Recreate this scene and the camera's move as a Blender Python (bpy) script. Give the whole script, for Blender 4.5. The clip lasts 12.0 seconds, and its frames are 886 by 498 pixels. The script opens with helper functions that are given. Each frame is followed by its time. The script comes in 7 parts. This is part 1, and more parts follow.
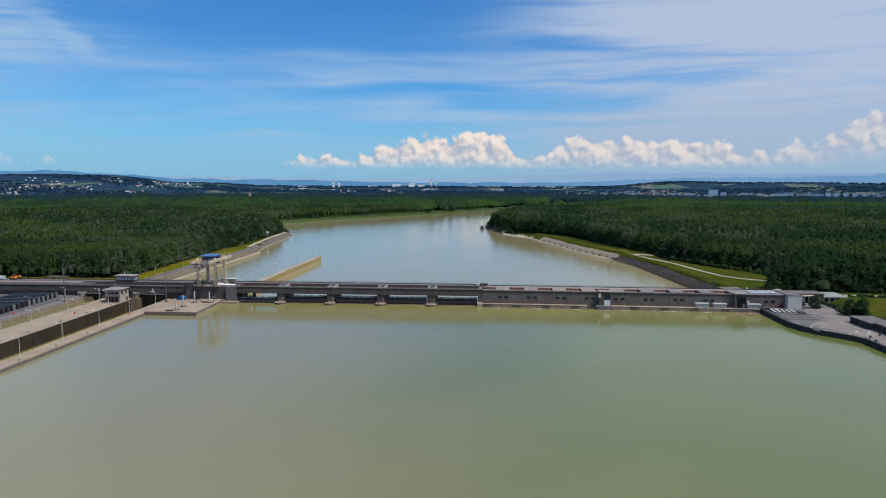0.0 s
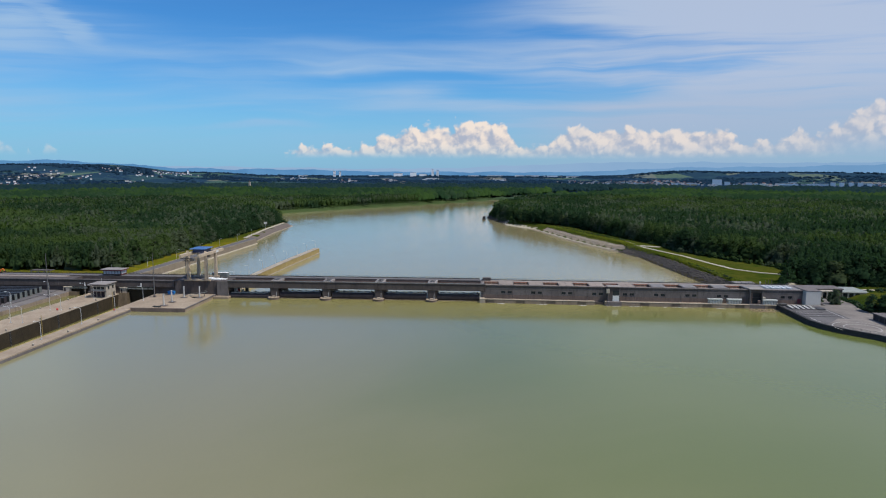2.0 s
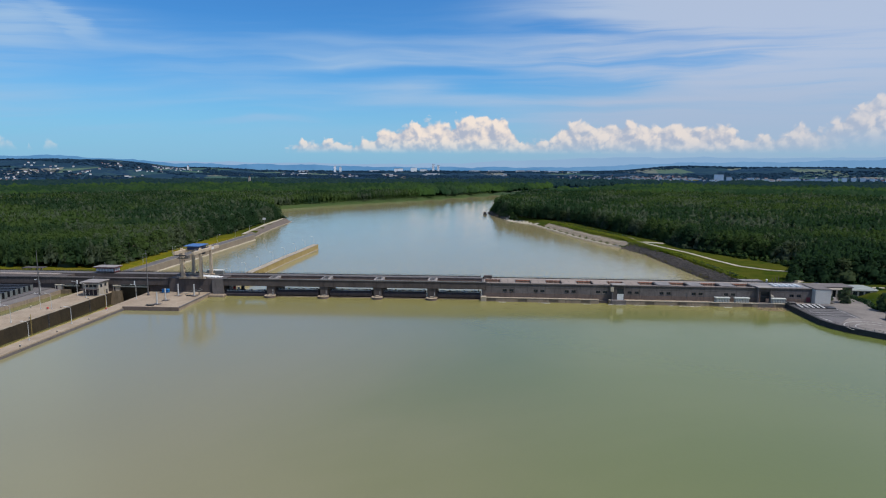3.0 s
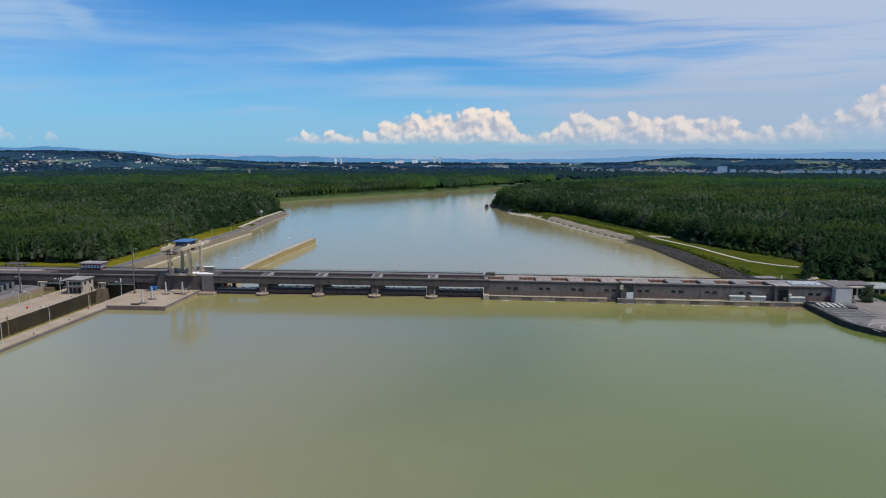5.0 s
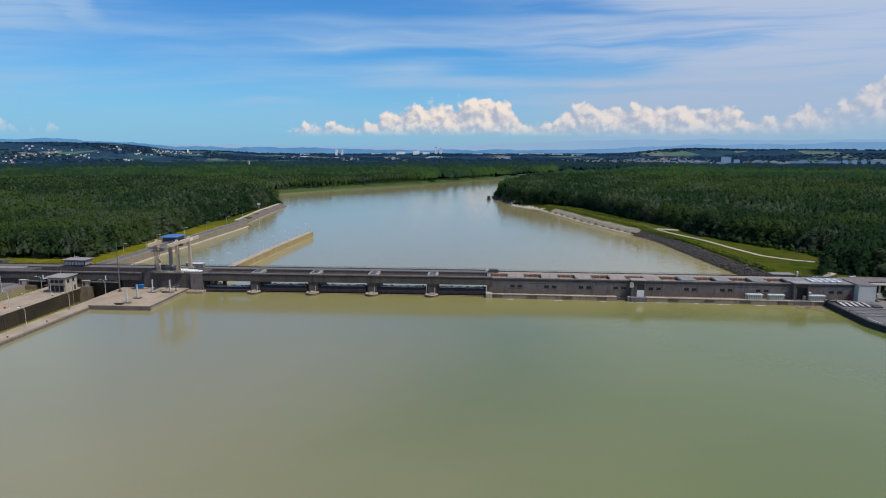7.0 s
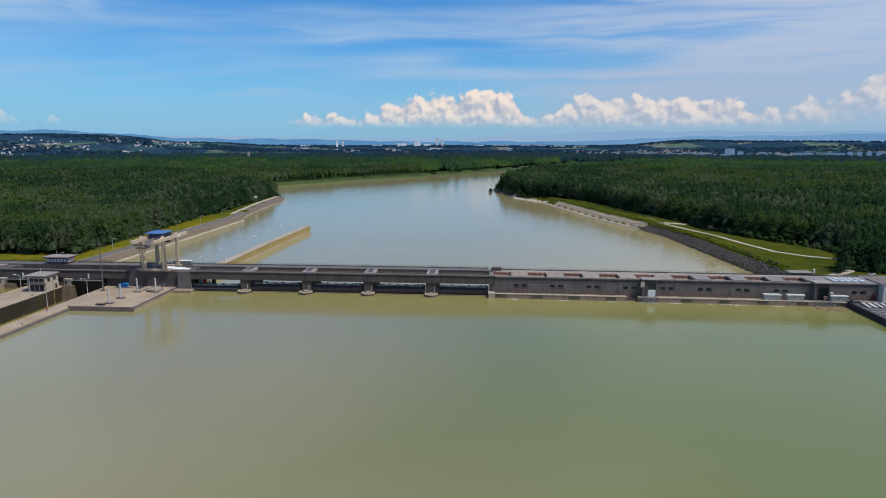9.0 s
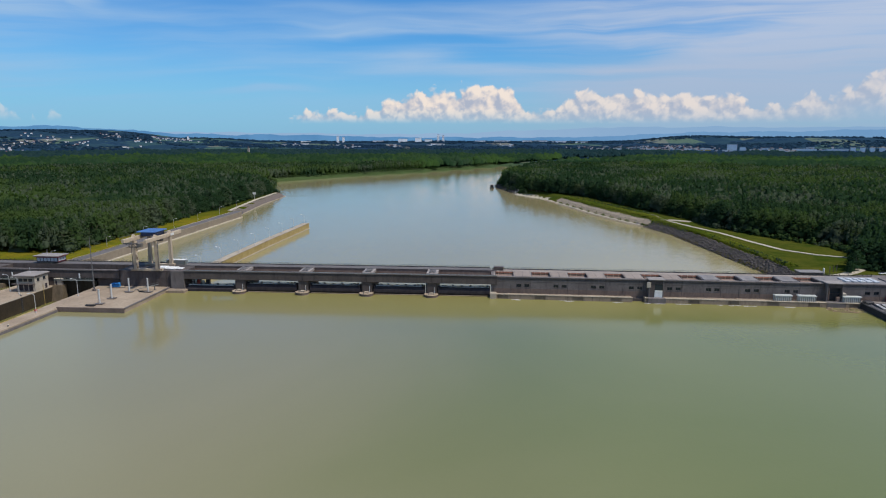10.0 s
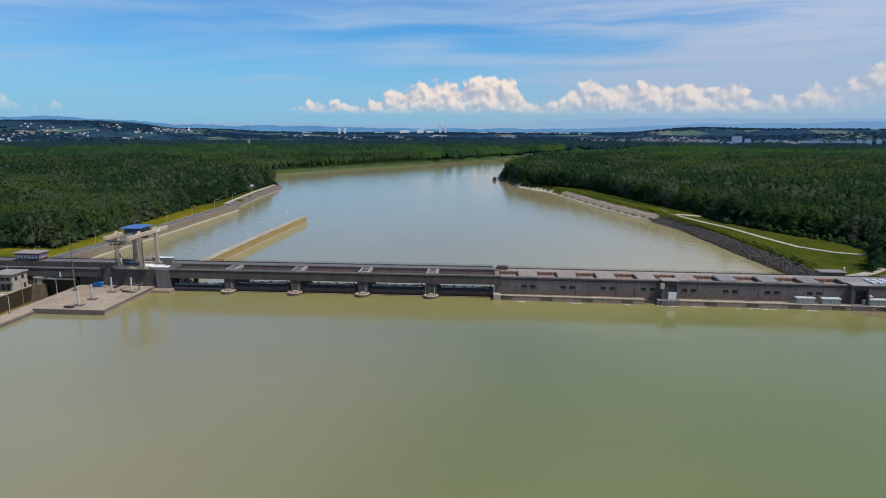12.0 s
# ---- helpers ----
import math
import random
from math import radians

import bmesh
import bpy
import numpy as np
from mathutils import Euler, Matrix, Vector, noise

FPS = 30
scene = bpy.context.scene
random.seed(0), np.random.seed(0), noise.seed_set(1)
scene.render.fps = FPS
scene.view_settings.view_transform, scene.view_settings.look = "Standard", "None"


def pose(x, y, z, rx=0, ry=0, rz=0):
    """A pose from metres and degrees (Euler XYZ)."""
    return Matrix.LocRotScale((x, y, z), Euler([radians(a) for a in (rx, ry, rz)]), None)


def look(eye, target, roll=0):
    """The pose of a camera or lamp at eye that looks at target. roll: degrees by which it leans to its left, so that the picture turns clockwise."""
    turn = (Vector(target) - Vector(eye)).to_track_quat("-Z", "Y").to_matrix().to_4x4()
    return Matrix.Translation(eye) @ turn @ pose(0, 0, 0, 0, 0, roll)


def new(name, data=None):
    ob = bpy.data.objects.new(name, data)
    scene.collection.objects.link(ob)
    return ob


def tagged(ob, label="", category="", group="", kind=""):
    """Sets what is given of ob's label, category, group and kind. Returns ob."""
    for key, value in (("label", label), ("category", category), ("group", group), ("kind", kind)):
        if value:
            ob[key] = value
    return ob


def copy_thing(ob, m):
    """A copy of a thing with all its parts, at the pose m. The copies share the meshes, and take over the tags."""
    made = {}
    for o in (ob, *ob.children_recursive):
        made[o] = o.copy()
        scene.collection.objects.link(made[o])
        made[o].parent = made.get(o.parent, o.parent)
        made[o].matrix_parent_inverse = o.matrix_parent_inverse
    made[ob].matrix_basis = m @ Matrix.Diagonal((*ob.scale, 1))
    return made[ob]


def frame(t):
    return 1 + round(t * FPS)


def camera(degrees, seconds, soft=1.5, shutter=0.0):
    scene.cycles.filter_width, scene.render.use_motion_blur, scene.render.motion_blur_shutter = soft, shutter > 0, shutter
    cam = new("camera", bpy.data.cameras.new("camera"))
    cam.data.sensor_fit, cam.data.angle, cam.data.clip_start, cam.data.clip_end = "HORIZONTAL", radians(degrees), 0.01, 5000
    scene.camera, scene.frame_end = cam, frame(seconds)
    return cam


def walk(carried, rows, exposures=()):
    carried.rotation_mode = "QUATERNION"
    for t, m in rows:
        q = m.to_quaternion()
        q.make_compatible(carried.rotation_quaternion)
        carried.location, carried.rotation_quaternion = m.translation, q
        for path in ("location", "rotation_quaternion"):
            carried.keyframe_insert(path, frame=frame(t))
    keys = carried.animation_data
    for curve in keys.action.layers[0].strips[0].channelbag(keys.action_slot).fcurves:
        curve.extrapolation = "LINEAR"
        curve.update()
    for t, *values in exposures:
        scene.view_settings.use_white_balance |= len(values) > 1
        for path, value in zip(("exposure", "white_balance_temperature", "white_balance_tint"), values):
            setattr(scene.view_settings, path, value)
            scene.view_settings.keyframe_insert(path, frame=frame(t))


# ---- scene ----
cam = camera(71.1, 12.0, soft=1.1)
PATH = [
    (0, (27.419, -362.095, 73.783), (27.306, -360.11, 73.566), 0.2),
    (0.5, (27.345, -357.85, 73.775), (27.229, -355.866, 73.549), 0.2),
    (1, (27.243, -353.619, 73.769), (27.127, -351.637, 73.535), 0.1),
    (1.5, (27.088, -349.406, 73.768), (26.971, -347.424, 73.526), 0.2),
    (2, (26.951, -345.234, 73.753), (26.833, -343.253, 73.503), 0.2),
    (2.5, (26.827, -341.039, 73.747), (26.708, -339.059, 73.489), 0.2),
    (3, (26.696, -336.839, 73.731), (26.576, -334.861, 73.466), 0.2),
    (5, (26.078, -320.21, 73.612), (25.954, -318.235, 73.321), 0.2),
    (5.5, (25.942, -316.095, 73.588), (25.816, -314.121, 73.29), 0.1),
    (6, (25.842, -311.941, 73.561), (25.716, -309.968, 73.256), 0.1),
    (6.5, (25.738, -307.772, 73.53), (25.61, -305.801, 73.218), 0.1),
    (7, (25.608, -303.634, 73.517), (25.479, -301.664, 73.198), 0.1),
    (9, (25.1, -287.137, 73.423), (24.967, -285.172, 73.078), 0.1),
    (9.5, (24.937, -282.871, 73.417), (24.803, -280.907, 73.065), 0.1),
    (10, (24.782, -278.571, 73.407), (24.646, -276.608, 73.049), 0.1),
    (10.5, (24.632, -274.317, 73.414), (24.495, -272.355, 73.048), 0.1),
    (11, (24.462, -270.171, 73.409), (24.324, -268.211, 73.038), 0.1),
    (11.5, (24.314, -266.088, 73.403), (24.174, -264.129, 73.024), 0.1),
    (12, (24.203, -262.01, 73.397), (24.061, -260.052, 73.012), 0.2),
]
walk(cam, [(t, look(e, g, r)) for t, e, g, r in PATH])

# ---- light ----
SUN_TO = Vector((0.44, -0.19, 0.875)).normalized()
sun = new("sun", bpy.data.lights.new("sun", "SUN"))
sun.data.energy, sun.data.angle, sun.data.color = 4.0, radians(0.6), (1.0, 0.95, 0.87)
sun.rotation_mode = "QUATERNION"
sun.rotation_quaternion = SUN_TO.to_track_quat("Z", "Y")
scene.view_settings.exposure = 0.0


class Nodes:
    """Small help for wiring a node tree."""

    def __init__(self, tree):
        self.tree = tree

    def add(self, kind, **values):
        n = self.tree.nodes.new(kind)
        for key, value in values.items():
            if key == "operation":
                n.operation = value
            elif key == "blend":
                n.blend_type = value
        return n

    def put(self, socket, value):
        if isinstance(value, bpy.types.NodeSocket):
            self.tree.links.new(value, socket)
        elif value is not None:
            socket.default_value = value

    def math(self, op, a, b=None, c=None):
        n = self.add("ShaderNodeMath", operation=op)
        for s, v in zip(n.inputs, (a, b, c)):
            self.put(s, v)
        return n.outputs[0]

    def step(self, v, lo, hi, a=0.0, b=1.0):
        n = self.tree.nodes.new("ShaderNodeMapRange")
        n.interpolation_type = "SMOOTHSTEP"
        for s, x in zip(n.inputs, (v, lo, hi, a, b)):
            self.put(s, x)
        return n.outputs[0]

    def mix(self, f, a, b, blend="MIX"):
        n = self.tree.nodes.new("ShaderNodeMix")
        n.data_type, n.blend_type = "RGBA", blend
        for s, v in ((n.inputs[0], f), (n.inputs[6], a), (n.inputs[7], b)):
            self.put(s, (*v, 1.0) if isinstance(v, tuple) and len(v) == 3 else v)
        return n.outputs[2]

    def noise(self, vec, scale, detail=4.0, rough=0.55, distort=0.0):
        n = self.tree.nodes.new("ShaderNodeTexNoise")
        for key, v in (("Vector", vec), ("Scale", scale), ("Detail", detail), ("Roughness", rough), ("Distortion", distort)):
            self.put(n.inputs[key], v)
        return n.outputs[0]

    def voronoi(self, vec, scale, feature="F1", smooth=None):
        n = self.tree.nodes.new("ShaderNodeTexVoronoi")
        n.feature = feature
        self.put(n.inputs["Vector"], vec)
        n.inputs["Scale"].default_value = scale
        if smooth is not None:
            n.inputs["Smoothness"].default_value = smooth
        return n

    def xyz(self, x, y, z):
        n = self.tree.nodes.new("ShaderNodeCombineXYZ")
        for s, v in zip(n.inputs, (x, y, z)):
            self.put(s, v)
        return n.outputs[0]

    def ramp(self, f, stops):
        n = self.tree.nodes.new("ShaderNodeValToRGB")
        e = n.color_ramp.elements
        while len(e) < len(stops):
            e.new(0.5)
        for s, (p, c) in zip(e, stops):
            s.position = p
            s.color = (c, c, c, 1) if isinstance(c, float) else (*c, 1)
        self.put(n.inputs[0], f)
        return n.outputs[0]


def make_sky():
    w = bpy.data.worlds.new("sky")
    scene.world = w
    w.use_nodes = True
    t = w.node_tree
    t.nodes.clear()
    k = Nodes(t)
    sky = t.nodes.new("ShaderNodeTexSky")
    sky.sky_type, sky.sun_disc = "NISHITA", False
    sky.sun_elevation = math.asin(SUN_TO.z)
    sky.sun_rotation = math.atan2(SUN_TO.x, SUN_TO.y)
    sky.altitude, sky.air_density, sky.dust_density, sky.ozone_density = 250, 1.0, 0.4, 2.5
    hs = t.nodes.new("ShaderNodeHueSaturation")
    hs.inputs["Saturation"].default_value = 1.2
    t.links.new(sky.outputs[0], hs.inputs["Color"])
    clear = k.mix(1.0, hs.outputs[0], (0.046, 0.092, 0.127), "MULTIPLY")
    tc = t.nodes.new("ShaderNodeTexCoord")
    sep = t.nodes.new("ShaderNodeSeparateXYZ")
    t.links.new(tc.outputs["Generated"], sep.inputs[0])
    x, y, z = sep.outputs
    az = k.math("MULTIPLY", k.math("ARCTAN2", x, y), 57.2958)
    el = k.math("MULTIPLY", k.math("ARCSINE", z), 57.2958)
    # high thin cloud: long streaks, a thick sheet in the north-east, clear blue gaps between
    warp = k.noise(k.xyz(k.math("MULTIPLY", az, 0.05), k.math("MULTIPLY", el, 0.16), 0.4), 1.0, 3.0, 0.5, 0.4)
    lift = k.math("MULTIPLY_ADD", k.math("SUBTRACT", warp, 0.5), 2.6, el)
    bow = k.math("MULTIPLY_ADD", k.math("MULTIPLY", k.math("SUBTRACT", az, 4.0), k.math("SUBTRACT", az, 4.0)), 0.0011, lift)
    broad = k.noise(k.xyz(k.math("MULTIPLY", az, 0.020), k.math("MULTIPLY", bow, 0.20), 1.3), 1.6, 4.0, 0.5, 0.3)
    fine = k.noise(k.xyz(k.math("MULTIPLY", az, 0.045), k.math("MULTIPLY", bow, 0.85), 2.0), 1.2, 5.0, 0.55, 0.5)
    wisp = k.noise(k.xyz(k.math("MULTIPLY", az, 0.16), k.math("MULTIPLY", bow, 1.5), 4.0), 1.1, 4.0, 0.6, 0.6)
    streaks = k.math("ADD", k.math("MULTIPLY", broad, 0.64), k.math("MULTIPLY_ADD", fine, 0.29, k.math("MULTIPLY", wisp, 0.07)))

    def stretch(a0, a1, e0, half, soft=4.0):
        """A long low patch of sky between two bearings at one height."""
        along_ = k.math("MULTIPLY", k.step(az, a0 - soft, a0 + soft), k.step(az, a1 + soft, a1 - soft))
        off = k.math("ABSOLUTE", k.math("SUBTRACT", bow, e0))
        return k.math("MULTIPLY", along_, k.step(off, half * 1.7, half * 0.25))

    veil = k.math("MULTIPLY", k.step(streaks, 0.29, 0.73), k.step(az, -24.0, 12.0, 0.60, 0.72))
    veil = k.math("ADD", veil, k.math("MULTIPLY", k.step(az, -8.0, 18.0, 0.0, 0.62), k.step(fine, 0.25, 0.75, 0.45, 1.0)))
    deep = k.math("MULTIPLY", k.step(el, 8.5, 14.0), k.math("MULTIPLY", k.step(az, -36.0, -24.0), k.step(az, 17.0, -8.0)))
    veil = k.math("MULTIPLY", veil, k.math("SUBTRACT", 1.0, k.math("MULTIPLY", deep, 0.80)))
    for a0, a1, e0, half, much in ((-3, 15, 7.2, 0.62, -0.50), (3, 19, 5.6, 0.30, -0.22), (4, 12, 11.8, 0.42, -0.22), (-14, 2, 8.6, 0.35, -0.20), (6, 20, 13.2, 0.35, -0.15),
                                   (-10, 4, 6.1, 0.50, 0.26), (-24, -15, 4.6, 0.30, 0.42), (-16, 2, 9.7, 0.60, 0.22), (-20, -4, 7.2, 0.40, 0.12), (-34, -27, 4.7, 0.25, 0.20), (-30, -12, 6.6, 0.35, 0.14), (-28, -6, 9.0, 0.35, 0.16), (-18, 2, 11.2, 0.40, 0.16), (18, 40, 12.4, 1.6, 0.16)):
        veil = k.math("MULTIPLY_ADD", stretch(a0, a1, e0, half), much, veil)
    # a torn wisp in the west
    slant = k.math("MULTIPLY_ADD", az, 0.95, k.math("MULTIPLY_ADD", k.math("SUBTRACT", wisp, 0.5), 5.0, el))
    torn = k.math("MULTIPLY", k.step(k.math("ABSOLUTE", k.math("ADD", slant, 21.5)), 2.2, 0.3, 0.0, 0.34), k.math("MULTIPLY", k.step(az, -27.0, -32.0), k.step(el, 8.5, 11.0)))
    corner = k.math("MULTIPLY", k.step(az, -32.0, -37.5), k.math("MULTIPLY", k.step(el, 8.0, 13.0, 0.25, 1.0), k.step(fine, 0.35, 0.62, 0.20, 0.58)))
    veil = k.math("ADD", veil, k.math("MAXIMUM", torn, corner))
    veil = k.math("MULTIPLY", k.math("MULTIPLY", k.step(veil, 0.0, 1.0), k.step(el, 2.0, 6.0, 0.50, 0.90)), k.step(el, 17.0, 30.0, 1.0, k.step(az, -15.0, 20.0, 0.35, 0.65)))
    col = k.mix(veil, clear, k.mix(k.step(az, -20.0, 22.0), (0.38, 0.55, 0.76), (0.475, 0.555, 0.71)))
    # pale haze along the horizon
    col = k.mix(k.step(el, 9.0, -0.5, 0.0, 0.72), col, k.mix(k.step(az, -25.0, 22.0), (0.215, 0.46, 0.73), (0.285, 0.425, 0.635)))
    bank = k.math("MULTIPLY", k.step(az, 0.0, 14.0), k.math("MULTIPLY", k.step(el, 0.9, 2.6), k.step(el, 9.0, 3.5)))
    col = k.mix(k.math("MULTIPLY", bank, 0.55), col, (0.40, 0.48, 0.63))
    # heaped clouds low over the plain
    place = k.math("DIVIDE", k.math("ADD", az, 45.0), 90.0)
    tops = ((-39, 2.1), (-37.9, 1.8), (-37.3, 0.0), (-36.9, 1.8), (-36.3, 0.2), (-35.6, 2.0), (-34.6, 0.6), (-34.2, 0.0),
            (-18.4, 0.0), (-17.6, 1.3), (-16.2, 2.0), (-9.9, 2.35), (-9.3, 2.9), (-7.0, 3.6), (-3.0, 3.9), (-1.2, 4.5), (2.0, 4.4),
            (3.4, 2.4), (5.9, 2.2), (7.5, 3.4), (10.7, 4.1), (13, 3.5), (17.5, 3.7), (20.8, 3.4), (22.4, 2.4), (25.0, 2.7),
            (26.0, 3.4), (27.6, 3.0), (29.0, 4.1), (31.0, 5.2), (35, 4.2), (40, 1.5))
    top = k.math("MULTIPLY", k.ramp(place, [((a + 45) / 90, v / 8) for a, v in tops]), 8.0)
    def heaps(da, de):
        """Rounded cloud heads at three sizes, seen a little aside of the given direction."""
        a, e = k.math("ADD", az, da), k.math("ADD", el, de)
        p = k.xyz(a, e, 0.0)
        w = k.xyz(k.math("MULTIPLY_ADD", k.noise(p, 0.8, 2.0), 1.3, a), k.math("MULTIPLY_ADD", k.noise(p, 1.0, 2.0, 0.5, 0.3), 1.0, e), 0.7)
        big = k.voronoi(w, 0.55, "SMOOTH_F1", 0.25).outputs["Distance"]
        mid = k.voronoi(w, 1.35, "SMOOTH_F1", 0.22).outputs["Distance"]
        tiny = k.voronoi(w, 3.4, "SMOOTH_F1", 0.25).outputs["Distance"]
        return k.math("ADD", k.math("MULTIPLY", big, -1.3), k.math("MULTIPLY_ADD", mid, -0.75, k.math("MULTIPLY", tiny, -0.22)))

    puff = heaps(0.0, 0.0)
    room = k.math("ADD", k.math("SUBTRACT", top, el), k.math("ADD", puff, 1.25))
    low = k.step(el, 1.0, 1.7)
    solid = k.math("MULTIPLY", k.math("MULTIPLY", k.step(room, -0.05, 0.45), low), k.step(top, 0.5, 1.4))
    lit = k.math("MULTIPLY_ADD", k.math("SUBTRACT", puff, heaps(0.30, 0.40)), 1.0, 0.55)
    lit = k.math("ADD", lit, k.math("MULTIPLY_ADD", puff, 0.30, 0.26))
    lit = k.math("ADD", lit, k.step(room, 1.8, 0.2, 0.0, 0.15))
    cloud = k.mix(k.step(lit, -0.02, 1.02), (0.42, 0.46, 0.57), (0.90, 0.78, 0.69))
    thin = k.math("MULTIPLY", k.math("MULTIPLY", solid, k.step(az, 2.5, 9.0, 1.0, 0.80)), k.math("MULTIPLY", k.step(el, 1.0, 2.8, 0.45, 0.96), k.step(az, 21.0, 25.0, 1.0, 0.72)))
    thin = k.math("MULTIPLY", thin, k.math("MAXIMUM", k.step(az, 31.0, 26.0), k.step(el, 1.8, 3.4, 0.20, 1.0)))
    thin = k.math("MULTIPLY", thin, k.step(az, -33.0, -22.0, 0.45, 1.0))
    col = k.mix(thin, col, cloud)
    # hazy ground tone below the horizon
    col = k.mix(k.step(el, 0.2, -1.2), col, (0.12, 0.22, 0.30))
    bg = t.nodes.new("ShaderNodeBackground")
    t.links.new(col, bg.inputs["Color"])
    bg.inputs["Strength"].default_value = 1.0
    out = t.nodes.new("ShaderNodeOutputWorld")
    t.links.new(bg.outputs[0], out.inputs[0])


make_sky()


# ---- materials ----
def surface(name, a, b, scale=0.4, rough=0.85, bump=0.15, metal=0.0, grain=6.0, streak=0.0, dark=None, island=0.0, piece=0.0, spec=0.4):
    """A weathered surface: a and b in broad patches, fine grain, optional runs of dirt down the face, optional change from piece to piece."""
    m = bpy.data.materials.new(name)
    m.use_nodes = True
    t = m.node_tree
    k = Nodes(t)
    bsdf = t.nodes["Principled BSDF"]
    pos = t.nodes.new("ShaderNodeNewGeometry")
    p = pos.outputs["Position"]
    broad = k.noise(p, scale, 5.0, 0.6)
    fine = k.noise(p, scale * grain, 4.0, 0.65)
    col = k.mix(k.step(broad, 0.32, 0.68), a, b)
    col = k.mix(k.step(fine, 0.35, 0.75, 0.0, 0.35), col, tuple(v * 0.6 for v in a))
    if streak:
        sp = t.nodes.new("ShaderNodeSeparateXYZ")
        t.links.new(p, sp.inputs[0])
        run = k.noise(k.xyz(k.math("MULTIPLY", sp.outputs[0], 0.7), k.math("MULTIPLY", sp.outputs[1], 0.7), k.math("MULTIPLY", sp.outputs[2], 0.12)), 1.0, 5.0, 0.65)
        col = k.mix(k.step(run, 0.48, 0.72, 0.0, streak), col, dark or tuple(v * 0.35 for v in a))
    if island:
        col = k.mix(k.math("MULTIPLY", pos.outputs["Random Per Island"], island), col, tuple(v * 0.35 for v in a))
    if piece:
        oi = t.nodes.new("ShaderNodeObjectInfo")
        col = k.mix(k.math("MULTIPLY", oi.outputs["Random"], piece), col, tuple(v * 0.4 for v in a))
    k.put(bsdf.inputs["Base Color"], col)
    k.put(bsdf.inputs["Roughness"], k.step(fine, 0.2, 0.8, max(rough - 0.12, 0.02), min(rough + 0.1, 1.0)))
    bsdf.inputs["Metallic"].default_value = metal
    bsdf.inputs["Specular IOR Level"].default_value = spec
    if bump:
        bn = t.nodes.new("ShaderNodeBump")
        bn.inputs["Strength"].default_value, bn.inputs["Distance"].default_value = bump, 0.08
        t.links.new(fine, bn.inputs["Height"])
        t.links.new(bn.outputs[0], bsdf.inputs["Normal"])
    return m


def water_surface(name, a, b, ripple=0.18, c=None, reach=(-20.0, 290.0), rough=(0.05, 0.12), ior=1.47):
    m = bpy.data.materials.new(name)
    m.use_nodes = True
    t = m.node_tree
    k = Nodes(t)
    bsdf = t.nodes["Principled BSDF"]
    p = t.nodes.new("ShaderNodeNewGeometry").outputs["Position"]
    sp = t.nodes.new("ShaderNodeSeparateXYZ")
    t.links.new(p, sp.inputs[0])
    silt = k.math("MULTIPLY_ADD", k.noise(p, 0.006, 4.0, 0.55, 0.6), 160.0, sp.outputs[0])
    col = k.mix(k.step(silt, *reach), a, b)
    # olive tint towards the dam, standing in for its reflection on the water
    if c:
        edge = k.math("MULTIPLY_ADD", k.noise(p, 0.02, 3.0), 24.0, sp.outputs[1])
        col = k.mix(k.step(edge, -42.0, 14.0, 0.0, 0.9), col, c)
    k.put(bsdf.inputs["Base Color"], col)
    gust = k.noise(p, 0.02, 4.0, 0.6)
    k.put(bsdf.inputs["Roughness"], k.step(gust, 0.3, 0.7, *rough))
    bsdf.inputs["IOR"].default_value = ior
    w1 = k.noise(p, 0.55, 3.0, 0.6)
    w2 = k.noise(p, 0.12, 2.0, 0.5)
    bn = t.nodes.new("ShaderNodeBump")
    bn.inputs["Strength"].default_value, bn.inputs["Distance"].default_value = ripple, 0.35
    t.links.new(k.math("ADD", w1, w2), bn.inputs["Height"])
    t.links.new(bn.outputs[0], bsdf.inputs["Normal"])
    return m


